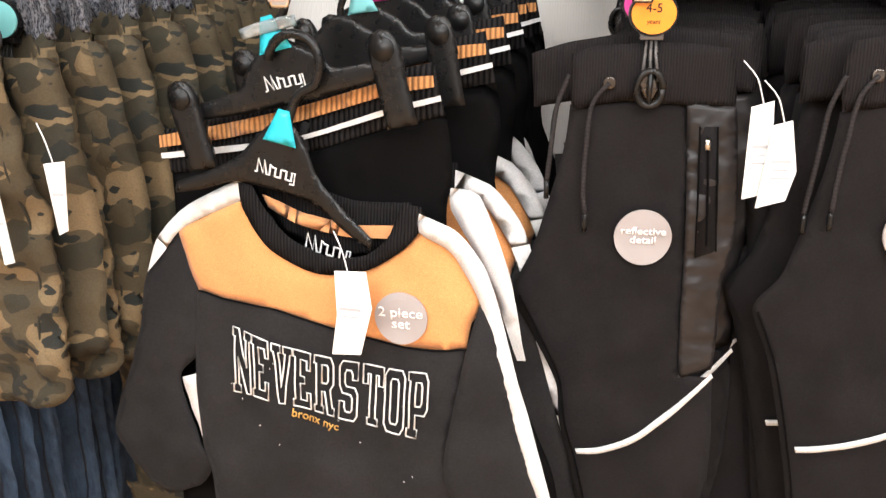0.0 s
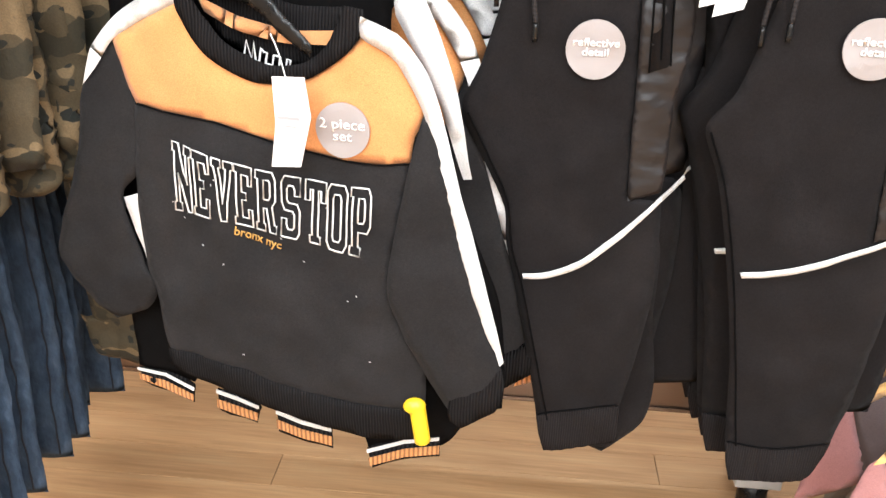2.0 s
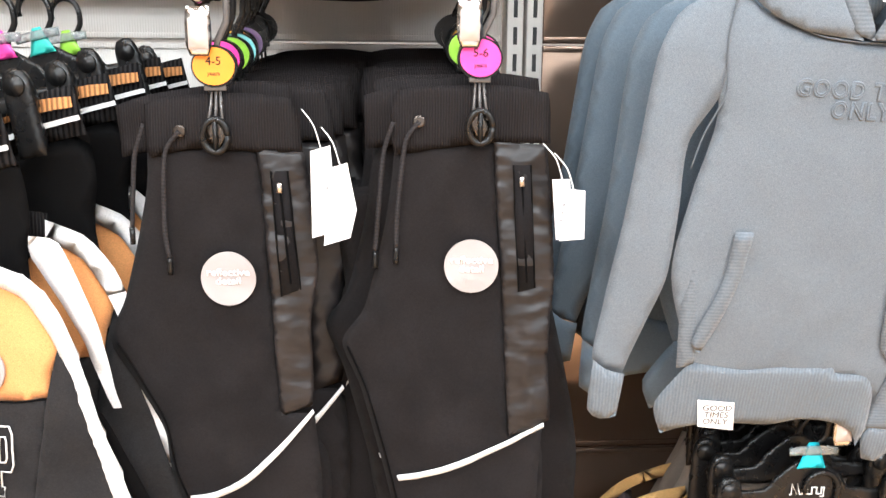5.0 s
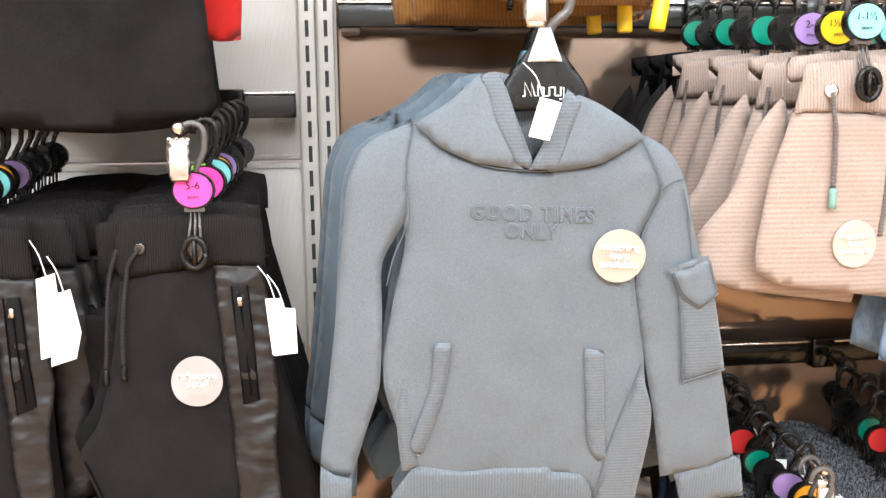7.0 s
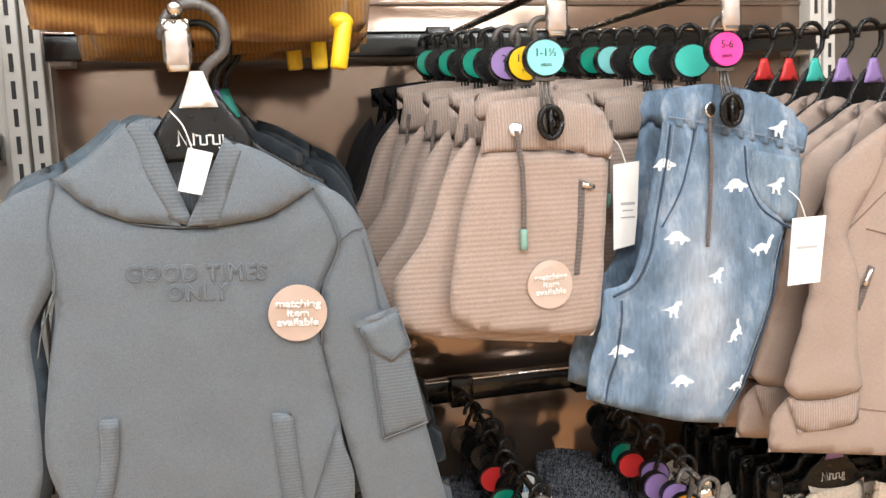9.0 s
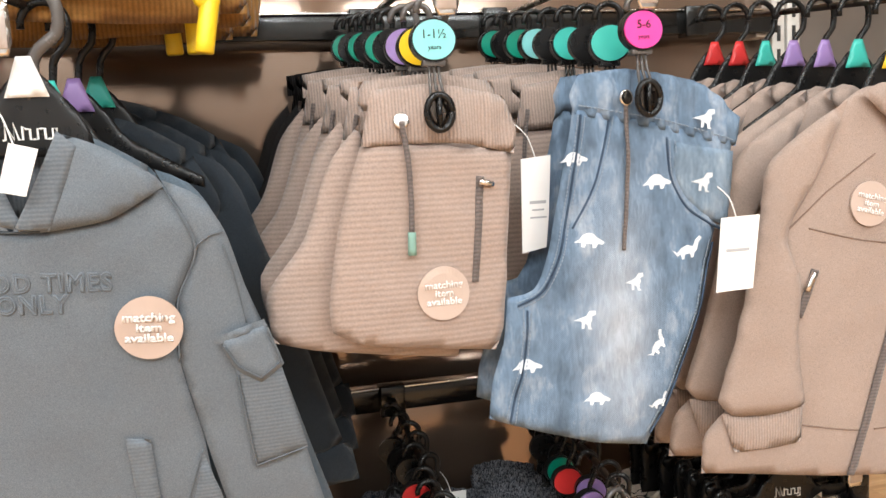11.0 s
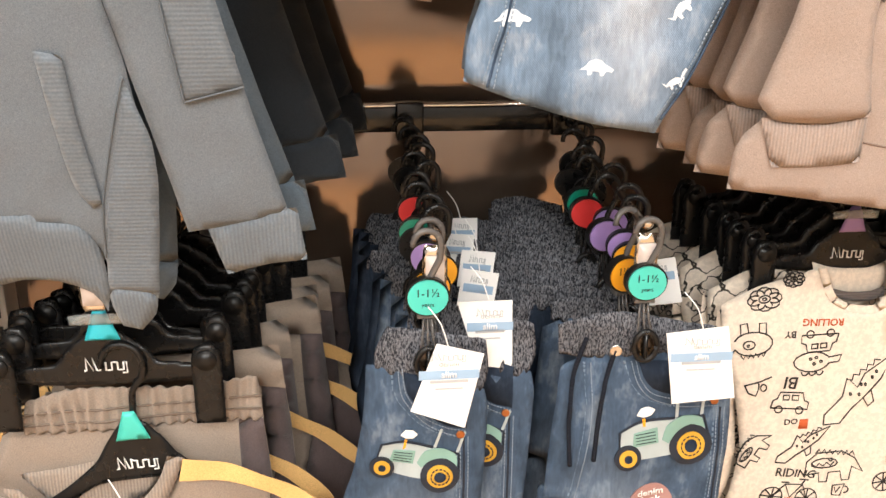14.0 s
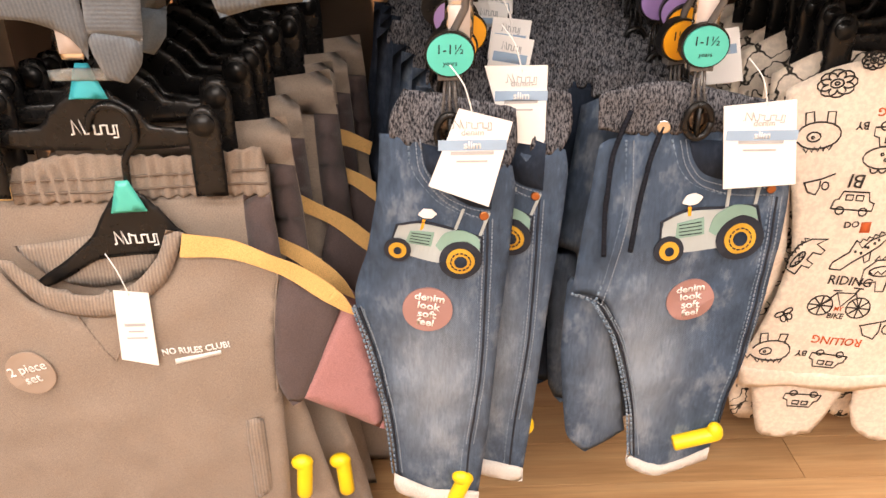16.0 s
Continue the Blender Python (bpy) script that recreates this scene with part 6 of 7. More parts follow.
NX, NY, NZ = (0.76, 0.85, 0.76, 0, 0, 0)[:3]
LOW = RAILS["two_low"]
arm(NX + 0.04, NY - 0.01, NZ - 0.02, LOW)
stone_sweater((0.76, 0.85, 0.76, 0, 0, 0), False)
stone_trousers((0.76, 0.88, 0.76, 0, 0, 0), False)
wing_hanger((NX + 0.03, NY + 0.02, NZ - 0.055, 0, 0, 0), 0.23, True, CYAN, True, "stone set hangers", 0.075)
wing_hanger((NX + 0.045, NY + 0.012, NZ - 0.138, 0, -3, 0), 0.22, True, TEAL, False, "stone set hangers", 0.105)
ps, pq = stone_sweater((0, 0, 0), True), stone_trousers((0, 0, 0), True)
hs = wing_hanger((0, 0, 0), 0.23, False, None, True, "stone set hangers", 0.075)
row(ps, NX + 0.012, NY, NZ - 0.02, LOW - 0.02, NY + 0.085, BACK - 0.16, 4, -3, 0.026, 0.008, 5)
row(pq, NX + 0.02, NY, NZ, LOW, NY + 0.09, BACK - 0.12, 6, 0, 0.012, 0.008, 5)
row(hs, NX + 0.03, NY, NZ - 0.05, LOW - 0.05, NY + 0.06, BACK - 0.13, 9, 0, 0.008, 0.006, 6)
hang_tag((NX, NY - 0.02, NZ), [(0.028, -0.311), (0.062, -0.315), (0.059, -0.404), (0.022, -0.395)], 3)
security_tag((0.955, 0.855, 0.172), 4)
security_tag((1.0, 0.875, 0.155), -4)


# ---- tractor jeans ----
def tractor(c, g, o, w, turn):
    """A sewn tractor badge: body, bonnet, cab posts, two wheels, a puff of smoke."""
    def q(pts):
        return place(pts, o, w, turn)
    t = part("tractor_badge", c.patch(q([(-0.42, 0.0), (-0.40, 0.2), (-0.2, 0.26), (0.15, 0.24), (0.42, 0.2), (0.46, 0.0), (0.2, -0.12), (-0.3, -0.12)]), 0.0126, 0.0010), PATCH_GREY, g, "sewn tractor badge")
    part("outline", c.seam(q([(-0.43, -0.02), (-0.42, 0.2), (-0.2, 0.28), (0.15, 0.26), (0.44, 0.22), (0.48, 0.0)]), 0.0012, 0.0128), STITCH_DARK, t)
    part("bonnet", c.patch(q([(-0.30, 0.02), (-0.28, 0.17), (-0.04, 0.19), (-0.04, 0.03)]), 0.0140, 0.001, corner=True), PALE_GREY, t)
    for k in range(4):
        part("grille_line", c.patch(q(bar(-0.165, 0.05 + 0.034 * k, 0.2, 0.008)), 0.0152, 0.0005, corner=True), STITCH_DARK, t, smooth=False)
    part("mudguard", c.patch(q([(0.0, 0.05), (0.06, 0.2), (0.22, 0.27), (0.40, 0.22), (0.44, 0.1), (0.3, 0.16), (0.16, 0.12), (0.06, 0.0)]), 0.0142, 0.001), PALE_GREY, t)
    for a in (0.14, 0.40):
        part("cab_post", c.patch(q([(a, 0.24), (a + 0.03, 0.24), (a + 0.06, 0.5), (a + 0.03, 0.5)]), 0.0128, 0.001, corner=True), PATCH_GREY, t)
    part("exhaust", c.patch(q(bar(-0.17, 0.25, 0.03, 0.12)), 0.0128, 0.001, corner=True), AMBER, t)
    part("smoke", c.patch(q([(-0.24, 0.36), (-0.18, 0.33), (-0.1, 0.34), (-0.06, 0.4), (-0.12, 0.44), (-0.2, 0.43)]), 0.0128, 0.0014), CARD, t)
    for x, r in ((-0.36, 0.135), (0.28, 0.215)):
        cx, cz = q([(x, -0.08 if r < 0.2 else -0.06)])[0]
        wl = part("wheel", c.round(cx, cz, r * w, 0.0142), STITCH_DARK, t, "embroidered wheel", smooth=False)
        part("wheel_ring", c.round(cx, cz, r * w * 0.66, 0.0157), BADGE_GOLD, wl, smooth=False)
        part("wheel_hub", c.round(cx, cz, r * w * 0.30, 0.0170), DENIM_DARK, wl, smooth=False)
        if r > 0.2:
            part("wheel_line", c.stitches([(cx + r * w * 0.47 * math.cos(a), cz + r * w * 0.47 * math.sin(a)) for a in np.linspace(0, math.tau, 15)], 0.0008, 0.0178, 0.003), STITCH_DARK, wl)
    for o in (t, *t.children_recursive):
        for p in o.data.polygons:
            p.use_smooth = False


def tractor_jeans(at, d, plain, cloth):
    c = Cloth(d["seed"], 0.008, 8, 0.003, 0.014, (0, -0.3), (0.12, 0.3))
    cell = 0.016 if plain else 0.008
    g = thing("tractor_jeans", at, d["label"] if not plain else "blue jeans with marled waistband on a rail", "jeans", "tractor jeans")
    if plain:
        d = {k: [(a * 0.72 - 0.006, z) for a, z in v] if k in ("leg", "cuff", "rear") else v for k, v in d.items()}
        low = min(z for a, z in d["waist"])
        d["waist"] = [(a * 0.62 - 0.004, low + (z - low) * 0.62) for a, z in d["waist"]]
    part("waistband", c.piece(d["waist"], 0.004 if plain else 0.005, 0.003 if plain else 0.006, 0.004 if plain else cell, 0.002 if plain else 0.004, 0.003 if plain else 0.005, ruffle=(0.0055 if plain else 0.0026, 0.016)), MARL, g, "marled ribbed waistband")
    part("leg", c.piece(d["leg"], 0, 0.011, cell), cloth, g)
    if plain:
        part("rear_waistband", c.piece([(a * 0.96 + 0.004, z + 0.006) for a, z in d["waist"]], -0.014, 0.003, 0.004, 0.002, 0.003, ruffle=(0.0055, 0.015)), MARL, g)
    part("turn_up", c.piece(d["cuff"], 0.003, 0.012, cell), TURNUP, g, "white turned-up hem")
    if "rear" in d:
        part("rear_leg", c.piece(d["rear"], -0.022, 0.010, cell), cloth, g)
    if plain:
        return g
    for q in d["seams"]:
        part("stitch_line", c.stitches(q, 0.00065, 0.0116, 0.0034), STITCH_PALE, g)
    for q in d["dark"]:
        part("stitch_line", c.stitches([(a + 0.0045, z) for a, z in q[:-1]], 0.0007, 0.0114, 0.004), STITCH_PALE, g)
        part("stitch_line", c.stitches([(a - 0.004, z) for a, z in q[:-1]], 0.0007, 0.0114, 0.004), STITCH_PALE, g)
        part("side_seam", c.seam(q, 0.0013, 0.0108), STITCH_DARK, g)
    for q in d["dark"] + d["seams"][1:]:
        part("seam_fade", c.stitches([(a - 0.007, z) for a, z in q], 0.0015, 0.0098, 0.006), DENIM_POCKET, g)
    part("pocket_lining", c.patch(d["pocket"], 0.0112, 0.0008), DENIM_DARK, g, "dark pocket opening")
    part("button", c.round(*d["button"], 0.0045, 0.0135), COPPER, g, "copper rivet")
    tractor(c, g, *d["tractor"])
    sp = d["spot"]
    st = part("sticker", c.round(*sp, 0.0255, 0.0125), STICK_PINK, g, "round pink-brown paper sticker", smooth=False)
    part("sticker_print", c.words("denim\nlook\nsoft\nfeel", sp, 0.0115, 0.0148, stretch=1.1, turn=d["tractor"][2] * 0.8, bold=0.0003), STICK_INK, st)
    if "cord" in d:
        for q in d["cord"]:
            part("drawcord", c.seam(q, 0.0026, 0.017), CORD_NAVY, g, "navy drawcord")
        part("eyelet", c.round(*d["cord"][0][0], 0.0065, 0.0175), CHROME, g)
    return g


T1 = dict(
    seed=11, label="blue jeans with tractor badge and tilted pocket",
    waist=[(-0.062, -0.116), (-0.049, -0.091), (-0.005, -0.098), (0.053, -0.112), (0.056, -0.148), (0.045, -0.174), (-0.005, -0.164), (-0.063, -0.137)],
    leg=[(-0.072, -0.134), (-0.026, -0.139), (0.052, -0.168), (0.056, -0.192), (0.052, -0.273), (0.045, -0.369), (0.038, -0.493), (0.03, -0.594), (-0.014, -0.586), (-0.067, -0.557), (-0.071, -0.473), (-0.084, -0.395), (-0.103, -0.316), (-0.088, -0.257), (-0.076, -0.189)],
    cuff=[(-0.068, -0.55), (-0.021, -0.579), (0.031, -0.586), (0.031, -0.61), (-0.025, -0.604), (-0.066, -0.577)],
    seams=[[(-0.035, -0.138), (-0.031, -0.167), (-0.013, -0.194), (0.012, -0.209), (0.032, -0.214)], [(-0.039, -0.141), (-0.035, -0.171), (-0.014, -0.199), (0.011, -0.216), (0.031, -0.222)], [(-0.097, -0.323), (-0.078, -0.395), (-0.065, -0.473), (-0.059, -0.549)]],
    dark=[[(0.03, -0.222), (0.03, -0.299), (0.028, -0.398), (0.018, -0.509), (0.014, -0.584)], [(-0.099, -0.326), (-0.083, -0.395), (-0.069, -0.473), (-0.063, -0.553)]],
    pocket=[(-0.034, -0.141), (0.033, -0.162), (0.033, -0.211), (0.012, -0.206), (-0.01, -0.191), (-0.029, -0.167)],
    button=(0.026, -0.217), tractor=((-0.022, -0.253), 0.098, -12), spot=(-0.029, -0.323))
T2 = dict(
    seed=12, label="blue jeans with tractor badge and navy drawcord",
    waist=[(-0.092, -0.106), (-0.06, -0.097), (-0.018, -0.094), (0.033, -0.105), (0.088, -0.118), (0.093, -0.152), (0.017, -0.144), (-0.038, -0.148), (-0.089, -0.142)],
    leg=[(-0.057, -0.146), (0.017, -0.142), (0.097, -0.151), (0.111, -0.206), (0.111, -0.284), (0.107, -0.361), (0.094, -0.47), (0.084, -0.551), (0.029, -0.576), (-0.011, -0.556), (-0.025, -0.466), (-0.053, -0.357), (-0.07, -0.329), (-0.101, -0.322), (-0.095, -0.246), (-0.086, -0.157)],
    cuff=[(-0.018, -0.55), (0.028, -0.569), (0.082, -0.544), (0.083, -0.566), (0.027, -0.587), (-0.015, -0.569)],
    rear=[(-0.102, -0.313), (-0.07, -0.335), (-0.044, -0.402), (-0.016, -0.534), (-0.061, -0.569), (-0.086, -0.54), (-0.102, -0.416)],
    seams=[[(-0.005, -0.15), (0.002, -0.173), (0.019, -0.193), (0.055, -0.203), (0.094, -0.205)], [(-0.01, -0.151), (-0.001, -0.178), (0.018, -0.199), (0.056, -0.211), (0.096, -0.213)], [(-0.054, -0.152), (-0.051, -0.222), (-0.061, -0.3), (-0.07, -0.335)], [(-0.095, -0.322), (-0.068, -0.336), (-0.041, -0.387), (-0.018, -0.466), (-0.003, -0.552)]],
    dark=[[(0.099, -0.215), (0.1, -0.304), (0.096, -0.406), (0.085, -0.529)], [(-0.07, -0.335), (-0.046, -0.379), (-0.022, -0.466), (-0.008, -0.556)]],
    pocket=[(-0.002, -0.15), (0.086, -0.157), (0.093, -0.202), (0.054, -0.198), (0.021, -0.188), (0.006, -0.172)],
    button=(0.09, -0.205), tractor=((0.033, -0.255), 0.115, 7), spot=(0.026, -0.333),
    cord=[[(-0.029, -0.136), (-0.04, -0.179), (-0.045, -0.222), (-0.048, -0.267)], [(-0.062, -0.12), (-0.074, -0.166), (-0.077, -0.221), (-0.074, -0.273)]])


def jeans_row(at, d, tag, cols, shift):
    x, y, z = at[:3]
    arm(x, y + 0.02, z, LOW)
    tractor_jeans(at, d, False, DENIM)
    clip_hanger((x - (0.008 if shift > 0 else 0.0), y - 0.004, z), "1-1½", TEAL, up=0.014)
    if shift > 0:
        tractor_jeans((x + 0.058, y + 0.04, z + 0.004, 0, 0, -14), d, False, DENIM)
    pl = tractor_jeans((0, 0, 0), d, True, DENIM)
    row(pl, x + shift * 0.8, y, z, LOW, y + 0.07, y + 0.17, 4, -14, -0.010, 0.012, 14)
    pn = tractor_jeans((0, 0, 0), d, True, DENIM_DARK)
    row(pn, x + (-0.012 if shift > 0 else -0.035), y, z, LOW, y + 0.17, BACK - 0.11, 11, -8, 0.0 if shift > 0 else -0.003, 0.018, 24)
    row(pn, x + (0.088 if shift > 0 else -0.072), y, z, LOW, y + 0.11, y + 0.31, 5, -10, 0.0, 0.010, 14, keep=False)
    for k in range(4 if shift > 0 else 1):
        hang_tag((x + 0.05 + random.uniform(-0.006, 0.016), y + 0.10 + 0.065 * k, z - 0.085 + 0.002 * k, 0, random.uniform(-14, 14), random.uniform(-35, 5)), [(-0.02, -0.045), (0.022, -0.045), (0.022, 0.012), (-0.02, 0.012)], 1, CARD_BLUE, "white denim swing tag with a blue band")
    for k, cc in enumerate(cols):
        clip_hanger((x + random.uniform(-0.012, 0.012), y + 0.035 + 0.032 * k, z + 0.005 * k, 0, 0, random.uniform(-20, 20)), "1½-2" if k == 0 else None, cc)
    hang_tag((x, y - 0.030, z), tag, 2, CARD_BLUE, "white denim swing tag with a blue band")


jeans_row((1.13, 0.835, 0.745, 0, 0, 0), T1, [(-0.001, -0.102), (0.047, -0.115), (0.028, -0.198), (-0.028, -0.176)], (AMBER, AMBER, LILAC, None, GREEN_P, None, RED_P, None, None, None, None), 0.05)
jeans_row((1.355, 0.855, 0.745, 0, 0, 0), T2, [(0.018, -0.11), (0.085, -0.104), (0.101, -0.189), (0.031, -0.193)], (AMBER, AMBER, LILAC, LILAC, LILAC, RED_P, GREEN_P, None, None, None, None), -0.02)
hang_tag((1.13, 0.862, 0.745), [(0.026, -0.081), (0.085, -0.081), (0.087, -0.162), (0.048, -0.155)], 2, CARD_BLUE, "white denim swing tag with a blue band")
security_tag((1.418, 0.845, 0.222), 75)
security_tag((1.202, 0.885, 0.208), 80)
security_tag((1.137, 0.83, 0.165), 20)


# ---- printed oatmeal sets ----
def arc(x, z, a, b, start, end, n=9):
    return [(x + a * math.cos(radians(q)), z + b * math.sin(radians(q))) for q in np.linspace(start, end, n)]


def teeth(x0, z0, x1, z1, n, h):
    """A zigzag line of spikes between two points."""
    out = [(x0, z0)]
    for k in range(n):
        u, v = (k + 0.5) / n, (k + 1) / n
        out += [(x0 + (x1 - x0) * u - h * (z1 - z0), z0 + (z1 - z0) * u + h * (x1 - x0)), (x0 + (x1 - x0) * v, z0 + (z1 - z0) * v)]
    return out


def ring(x, z, a, b, n=14):
    o = oval(x, z, a, b, n)
    return o + o[:1]


ICONS = dict(
    car=[[(-0.5, -0.12), (-0.46, 0.10), (-0.36, 0.14), (-0.30, 0.34), (0.32, 0.34), (0.38, 0.12), (0.5, 0.08), (0.5, -0.12), (-0.5, -0.12)], ring(-0.28, -0.15, 0.1, 0.1, 9), ring(0.28, -0.15, 0.1, 0.1, 9), [(-0.2, 0.25), (-0.03, 0.25), (-0.03, 0.12), (-0.2, 0.12), (-0.2, 0.25)], [(0.05, 0.25), (0.22, 0.25), (0.22, 0.12), (0.05, 0.12), (0.05, 0.25)]],
    bike=[ring(-0.31, -0.06, 0.19, 0.19), ring(0.31, -0.06, 0.19, 0.19), [(-0.31, -0.06), (-0.12, 0.2), (0.2, 0.2), (0.31, -0.06)], [(-0.12, 0.2), (0.02, -0.06), (0.2, 0.2)], [(0.22, 0.28), (0.18, 0.2)], [(0.12, 0.3), (0.28, 0.29)], [(-0.2, 0.24), (-0.06, 0.24)]] + [[(c0, -0.06), (c0 + 0.18 * math.cos(q), -0.06 + 0.18 * math.sin(q))] for c0 in (-0.31, 0.31) for q in np.linspace(0, math.tau, 9)[:-1]],
    monster=[arc(0, 0, 0.46, 0.3, 20, 340, 16), [(-0.3, -0.2), (-0.32, -0.5), (-0.16, -0.5), (-0.14, -0.28)], [(0.1, -0.28), (0.12, -0.52), (0.28, -0.5), (0.28, -0.22)], teeth(-0.3, 0.24, 0.3, 0.26, 5, 0.18), ring(0.1, 0.02, 0.14, 0.11, 10), ring(0.12, 0.03, 0.03, 0.03, 6), [(0.44, 0.1), (0.5, 0.22), (0.56, 0.12)]],
    croc=[[(-0.5, -0.28), (-0.46, -0.16), (-0.2, 0.0), (-0.1, 0.22), (0.0, 0.06), (0.12, 0.2), (0.5, 0.32), (0.3, 0.06), (0.12, -0.06), (-0.12, -0.2), (-0.3, -0.34), (-0.5, -0.28)], teeth(-0.14, 0.14, 0.34, 0.3, 5, 0.1), [(0.04, -0.1), (0.08, -0.24), (0.16, -0.2), (0.16, -0.04)]] + [ring(x, z, 0.012, 0.02, 6) for x, z in ((-0.1, 0.0), (0.0, -0.04), (0.1, 0.06), (0.2, 0.12), (0.26, 0.18), (0.05, 0.08))],
    spiky=[[(-0.5, -0.2), (-0.48, 0.06), (-0.3, 0.2), (0.1, 0.2), (0.34, 0.04), (0.5, -0.24), (0.3, -0.12), (0.26, -0.36), (0.14, -0.36), (0.1, -0.18), (-0.1, -0.18), (-0.12, -0.36), (-0.24, -0.36), (-0.26, -0.18), (-0.5, -0.2)], teeth(-0.34, 0.2, 0.32, 0.1, 7, 0.12), arc(-0.18, 0.0, 0.22, 0.09, 0, 360, 12), teeth(-0.38, 0.0, -0.02, 0.02, 3, -0.18), ring(-0.08, 0.06, 0.03, 0.03, 6)],
    flower=[arc(0.27 * math.cos(q), 0.2 * math.sin(q), 0.2, 0.15, math.degrees(q) - 130, math.degrees(q) + 130, 8) for q in np.linspace(0, math.tau, 9)[:-1]] + [ring(0, 0, 0.16, 0.11, 9), ring(0, 0, 0.06, 0.04, 7)],
    hat=[[(-0.5, 0.12), (0.1, 0.2), (0.5, 0.34)], [(-0.46, 0.1), (-0.36, -0.2), (-0.1, -0.34), (0.02, -0.1), (0.04, 0.14)], ring(0.2, -0.06, 0.11, 0.14, 9)],
    whale=[arc(-0.08, 0, 0.36, 0.2, 30, 350, 14), [(0.24, 0.08), (0.5, 0.12), (0.46, -0.02), (0.26, -0.04)]] + [ring(x, z, 0.03, 0.025, 6) for x, z in ((-0.12, 0.06), (0.0, 0.08), (-0.04, -0.04), (0.1, 0.0))] + [arc(x, -0.2, 0.07, 0.08, 180, 360, 6) for x in (-0.2, -0.05, 0.1)],
    fly=[arc(-0.2, 0.2, 0.2, 0.14, 0, 360, 9), arc(0.2, 0.2, 0.2, 0.14, 0, 360, 9), arc(-0.12, -0.1, 0.12, 0.2, 0, 360, 9), arc(0.14, -0.12, 0.12, 0.18, 0, 360, 9), [(0, 0.3), (0, -0.36)]],
    cup=[[(-0.3, 0.26), (-0.26, -0.2), (0.1, -0.26), (0.2, 0.3), (-0.3, 0.26)], [(-0.2, 0.16), (-0.1, -0.1), (0.04, 0.16)], arc(0.24, 0.02, 0.16, 0.16, -90, 90, 7)])
DRAWN = [("flower", -0.160, -0.156, 0.046, 10), ("monster", -0.169, -0.216, 0.054, 186), ("hat", -0.157, -0.276, 0.036, 8), ("car", -0.112, -0.302, 0.050, -4), ("croc", -0.086, -0.364, 0.074, 6),
         ("bike", -0.093, -0.441, 0.080, -6), ("spiky", -0.157, -0.366, 0.058, 62), ("fly", -0.158, -0.461, 0.030, 30), ("monster", -0.165, -0.518, 0.056, 183), ("car", -0.087, -0.529, 0.048, 172),
         ("flower", -0.125, -0.130, 0.030, 0), ("car", -0.082, -0.211, 0.050, 181), ("whale", -0.084, -0.242, 0.068, 0), ("croc", -0.019, -0.288, 0.110, 18), ("spiky", -0.036, -0.393, 0.082, 4),
         ("cup", -0.024, -0.438, 0.034, 0), ("hat", -0.034, -0.480, 0.050, 6), ("flower", 0.016, -0.523, 0.050, 20), ("monster", 0.070, -0.262, 0.056, 180), ("car", 0.076, -0.330, 0.050, 4),
         ("bike", 0.062, -0.420, 0.078, 8), ("fly", 0.050, -0.480, 0.032, -20), ("spiky", 0.078, -0.530, 0.060, 10), ("whale", 0.086, -0.380, 0.050, 12)]
PRINTED = [("RIDING", -0.089, -0.408, 0.0175, -8, 0), ("MY", -0.094, -0.449, 0.009, -6, 1), ("BIKE", -0.096, -0.460, 0.0115, -6, 0), ("DO", -0.108, -0.327, 0.012, 4, 0), ("BI", -0.114, -0.270, 0.025, 175, 0),
           ("ROLLING", -0.083, -0.500, 0.0165, 172, 1), ("BY", -0.124, -0.520, 0.013, 176, 0), ("ROLLING", -0.080, -0.188, 0.0135, 178, 1), ("BY", -0.122, -0.203, 0.013, 180, 0), ("RIDING", 0.062, -0.388, 0.0165, 6, 1)]


def inked(c, kind, x, z, w, turn, lift):
    bm = bmesh.new()
    for ln in ICONS[kind]:
        tube(bm, [(q[0], c.y(q[0], q[1]) - lift, q[1]) for q in place(ln, (x, z), w, turn)], 0.00095, 4)
    return bm


